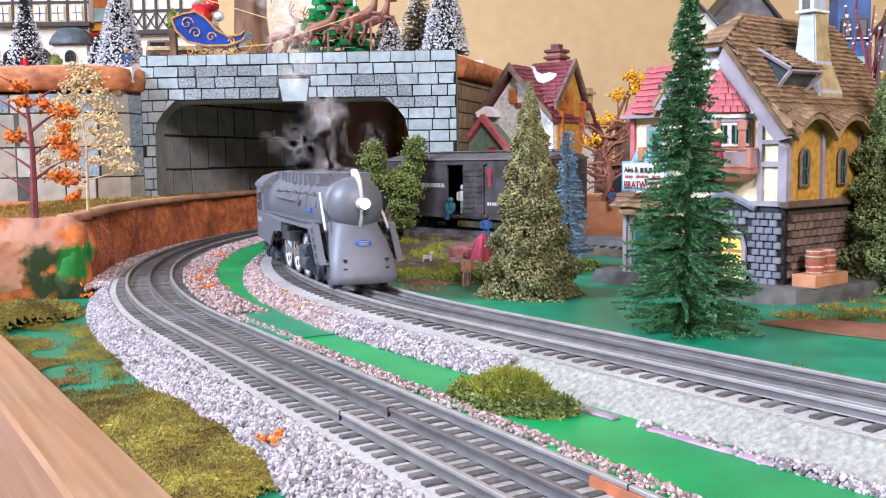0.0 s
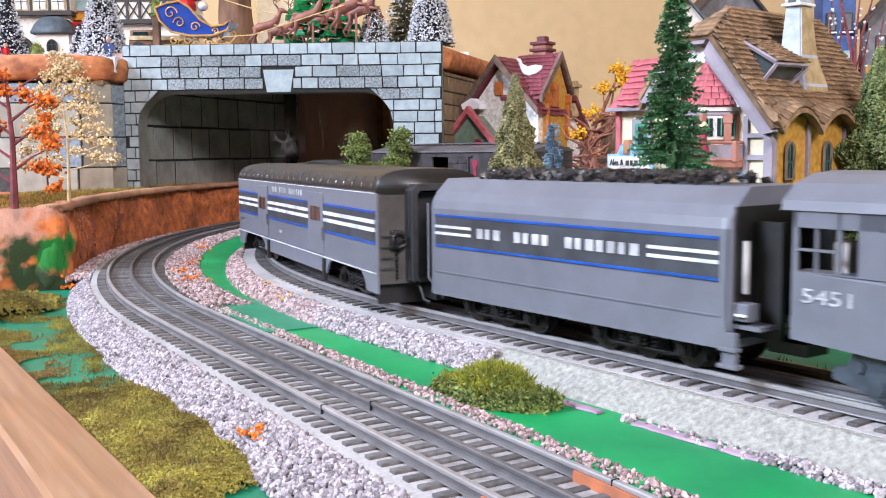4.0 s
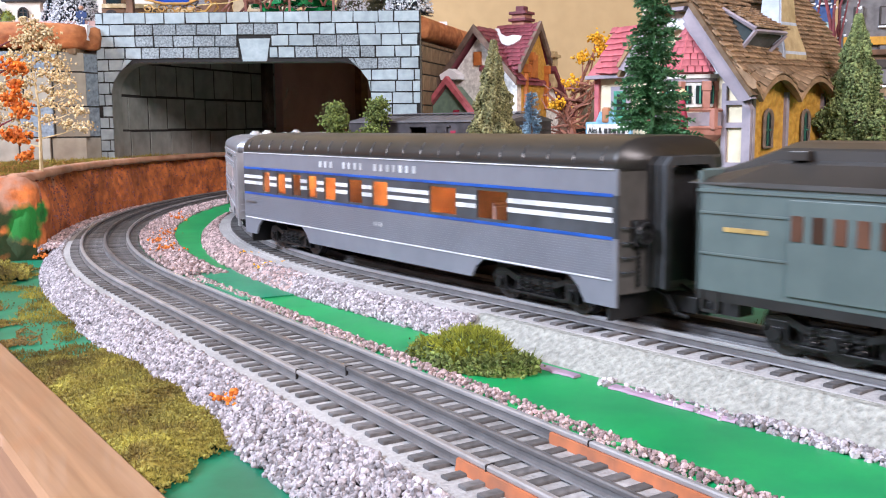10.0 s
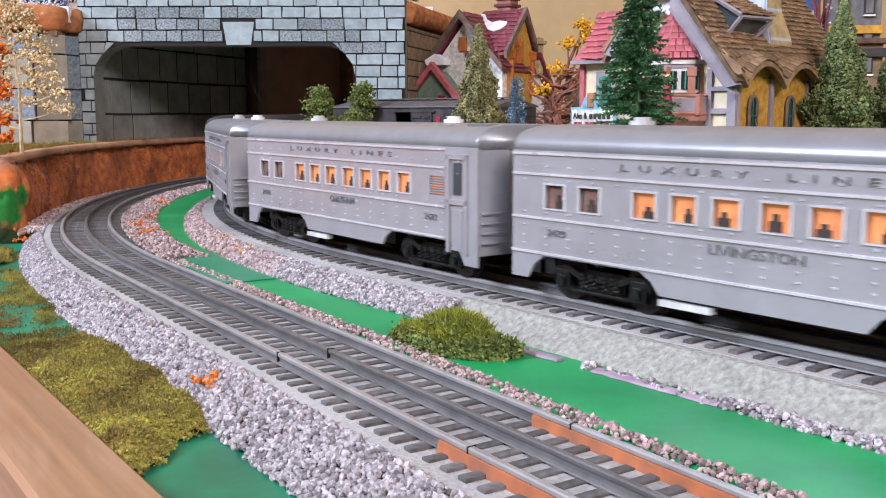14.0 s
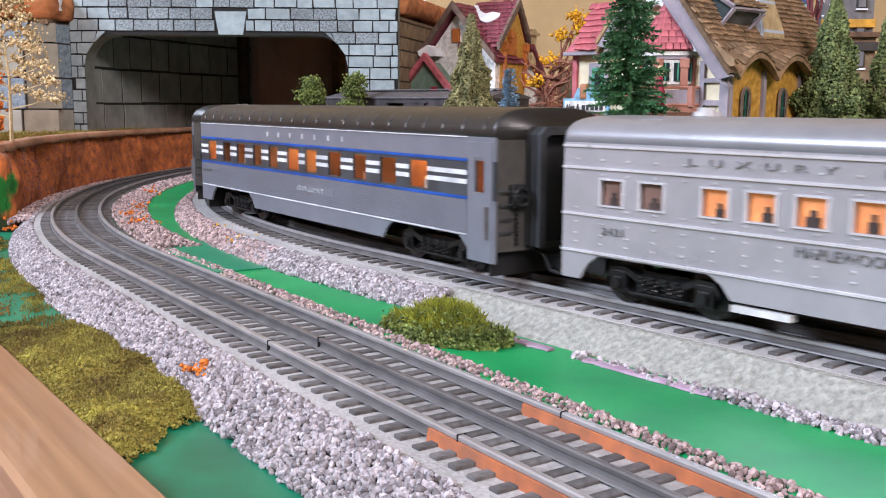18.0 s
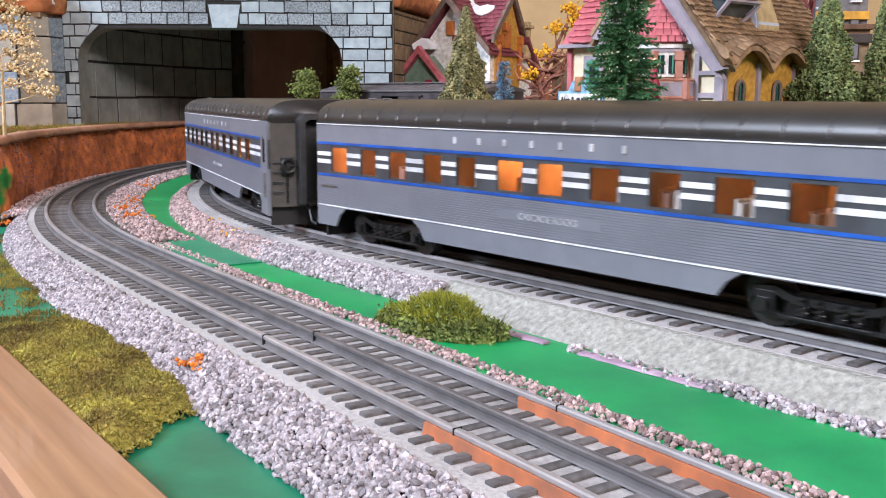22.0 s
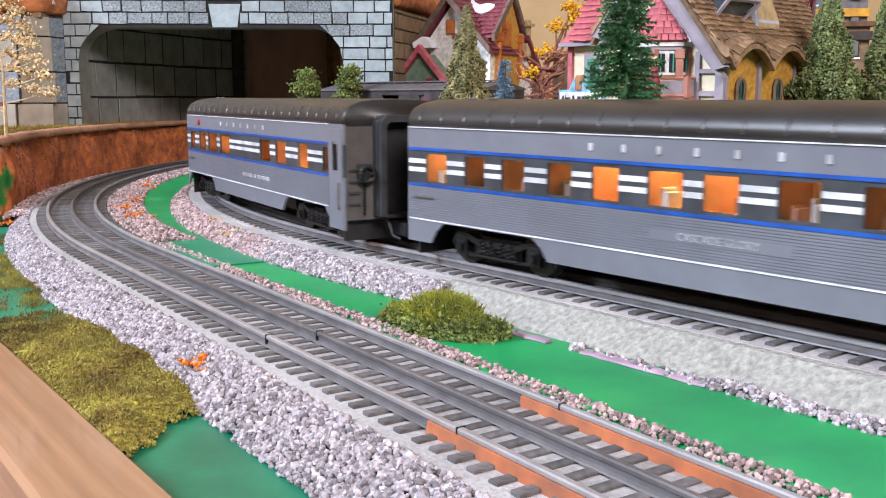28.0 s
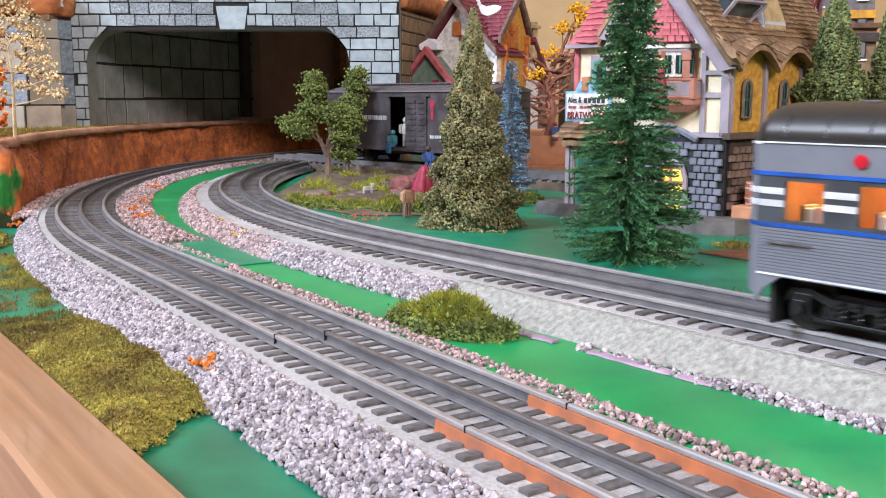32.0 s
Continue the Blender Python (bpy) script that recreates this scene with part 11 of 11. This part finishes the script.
# bare dark branches with snow beside the inn's chimney
_bt = random.Random(9)
limbs = [([(0, 0, 0), (0.002, 0, 0.04), (-0.002, 0, 0.09)], 0.0040)]
for k in range(9):
    a = _bt.uniform(-1, 1)
    z = 0.055 + 0.008 * k * _bt.uniform(0.6, 1.2)
    limbs.append(([(0, 0, z), (0.012 * a, 0.004 * _bt.uniform(-1, 1), z + 0.035), (0.026 * a, 0.01 * _bt.uniform(-1, 1), z + 0.075), (0.034 * a + 0.006, 0, z + 0.110)], 0.0022))
tr = leafy_tree("bare_tree", (0.298, 0.800, UPPER), limbs, [], "redbark", "frost", "bare dark red tree with snow on its twigs")
pts = np.array([[*(Vector(l[0][2]).lerp(Vector(l[0][3]), _bt.random()))] for l in limbs[1:] for _ in range(8)]) + rng.normal(0, 0.0012, (72, 3))
ob = new("frost", lumps_mesh("frost", pts, 0.0008, 0.0018, M["frost"]))
ob.parent = tr


# ---- smoke from the stack, and wisps left hanging in the tunnel ----


def smoke_material():
    m = bpy.data.materials.new("grey_smoke")
    m.use_nodes = True
    n, l = m.node_tree.nodes, m.node_tree.links
    n.clear()
    out, mixs, tr, df = n.new("ShaderNodeOutputMaterial"), n.new("ShaderNodeMixShader"), n.new("ShaderNodeBsdfTransparent"), n.new("ShaderNodeAddShader")
    for kind in ("ShaderNodeBsdfDiffuse", "ShaderNodeBsdfTranslucent"):
        sh = n.new(kind)
        sh.inputs["Color"].default_value = (0.80, 0.80, 0.83, 1)
        l.new(sh.outputs[0], df.inputs[0 if kind.endswith("Diffuse") else 1])
    tc, nz, gr = n.new("ShaderNodeTexCoord"), n.new("ShaderNodeTexNoise"), n.new("ShaderNodeTexGradient")
    gr.gradient_type = "SPHERICAL"
    sc, off_, rp, mu, inf = n.new("ShaderNodeMapping"), n.new("ShaderNodeVectorMath"), n.new("ShaderNodeMapRange"), n.new("ShaderNodeMath"), n.new("ShaderNodeObjectInfo")
    nz.inputs["Scale"].default_value, nz.inputs["Detail"].default_value, nz.inputs["Distortion"].default_value = 46.0, 4.0, 1.7
    l.new(tc.outputs["Object"], off_.inputs[0])
    l.new(inf.outputs["Random"], off_.inputs[1])
    l.new(off_.outputs[0], nz.inputs["Vector"])
    sc.inputs["Scale"].default_value, sc.inputs["Location"].default_value = (2, 2, 2), (-1, -1, -1)
    l.new(tc.outputs["Generated"], sc.inputs["Vector"])
    l.new(sc.outputs[0], gr.inputs["Vector"])
    rp.inputs["From Min"].default_value, rp.inputs["From Max"].default_value = 0.42, 0.80
    rp.inputs["To Min"].default_value, rp.inputs["To Max"].default_value = 0.0, 0.42
    l.new(nz.outputs["Fac"], rp.inputs[0])
    mu.operation = "MULTIPLY"
    l.new(rp.outputs[0], mu.inputs[0])
    l.new(gr.outputs["Fac"], mu.inputs[1])
    l.new(mu.outputs[0], mixs.inputs[0])
    l.new(tr.outputs[0], mixs.inputs[1])
    l.new(df.outputs[0], mixs.inputs[2])
    l.new(mixs.outputs[0], out.inputs[0])
    return m


M["smoke"] = smoke_material()
SMOKE = []   # (puff, second of release, drift)
_sm = random.Random(12)


def smoke_puff(label, r=0.030, sheets=2):
    bm = bmesh.new()
    for q in range(sheets):
        a = 0.6 + 1.9 * q + _sm.uniform(-0.2, 0.2)
        n_ = 12
        g = [[None] * (n_ + 1) for _ in range(n_ + 1)]
        for i in range(n_ + 1):
            for j in range(n_ + 1):
                u, w = 2 * i / n_ - 1, 2 * j / n_ - 1
                d = 0.25 * noise.noise(Vector((u * 2, w * 2, q + a)))
                g[i][j] = bm.verts.new((r * (u * math.cos(a) - d * math.sin(a)), r * (u * math.sin(a) + d * math.cos(a)), r * w * 1.0))
        for i in range(n_):
            for j in range(n_):
                bm.faces.new((g[i][j], g[i + 1][j], g[i + 1][j + 1], g[i][j + 1]))
    return tagged(part("smoke_puff", bm, M["smoke"], smooth=True), label, "smoke", "smoke puffs")


for k in range(15):
    SMOKE.append((smoke_puff("thin grey smoke puff rising from the locomotive", 0.030 - 0.0011 * k), -2.1 + 0.32 * k, (_sm.uniform(-0.012, 0.012), _sm.uniform(0.0, 0.02))))
WISPS = [(smoke_puff("faint grey smoke wisp hanging in the tunnel mouth", 0.034, 1), c) for c in ((-0.235, 1.13, 0.135), (-0.185, 1.15, 0.150), (-0.150, 1.14, 0.130), (-0.265, 1.16, 0.150))]


# ---- motion of the train ----
def motions():
    for th, mid, wb, wheels in ROLLING:
        rows = [(t / 4, car_pose(mid + run(t / 4), wb)) for t in range(129)]
        walk(th, rows)
        # wheels turn while the vehicle is on the open stretch
        spun = [k / 15 for k in range(481) if -1.0 < mid + run(k / 15) < 0.75]
        for w, r in wheels:
            base = w.matrix_basis.translation.copy()
            start = [0.0] if not spun or spun[0] > 0 else []
            end = [32.0] if not spun or spun[-1] < 32 else []
            ref = run(spun[0]) if spun else 0.0
            last = run(spun[-1]) if spun else 0.0
            rws = []
            for t in start + spun + end:
                d = min(max(run(t), ref), last) - ref
                rws.append((t, Matrix.Translation(base) @ Matrix.Rotation(d / r, 4, "Y")))
            walk(w, rws)
    for rod, x, y, r, crank in RODS:
        mid = ROLLING[0][1]
        spun = [k / 15 for k in range(481) if mid + run(k / 15) < 0.75]
        rws = []
        for t in spun + [32.0]:
            a = (min(run(t), run(spun[-1])) - run(0)) / r
            rws.append((t, pose(x + crank * math.cos(a), y, r - crank * math.sin(a))))
        walk(rod, rws)

    # smoke: each puff rides in the boiler, then rises and drifts off
    for puff, t0, (dx, dy) in SMOKE:
        rows = []
        for k in range(129):
            t = k / 4
            at = max(t0, 0.0) if t < t0 else t0
            m = car_pose(ROLLING[0][1] + run(min(t, max(t0, 0.0))), ROLLING[0][2])
            back = (run(0) - run(1)) * max(0.0, -t0) if t0 < 0 else 0.0
            p = m @ Vector((0.046 + back, 0, 0.040))
            age = max(0.0, t - t0)
            up = 0.35 * (1 - math.exp(-age * 0.42))
            rows.append((t, Matrix.Translation((p.x + dx * age / (1 + 0.3 * age), p.y + dy * age / (1 + 0.3 * age), p.z + up)) @ Matrix.Rotation(min(age, 6.0) * 0.35, 4, "Z")))
        walk(puff, rows)
    for k, (puff, c) in enumerate(WISPS):
        walk(puff, [(t, Matrix.Translation((c[0] - 0.003 * t * (1 + k % 2), c[1] + 0.020 * t, c[2] + 0.002 * math.sin(t + k))) @ Matrix.Rotation(0.12 * t + k, 4, "Z")) for t in range(33)])


motions()
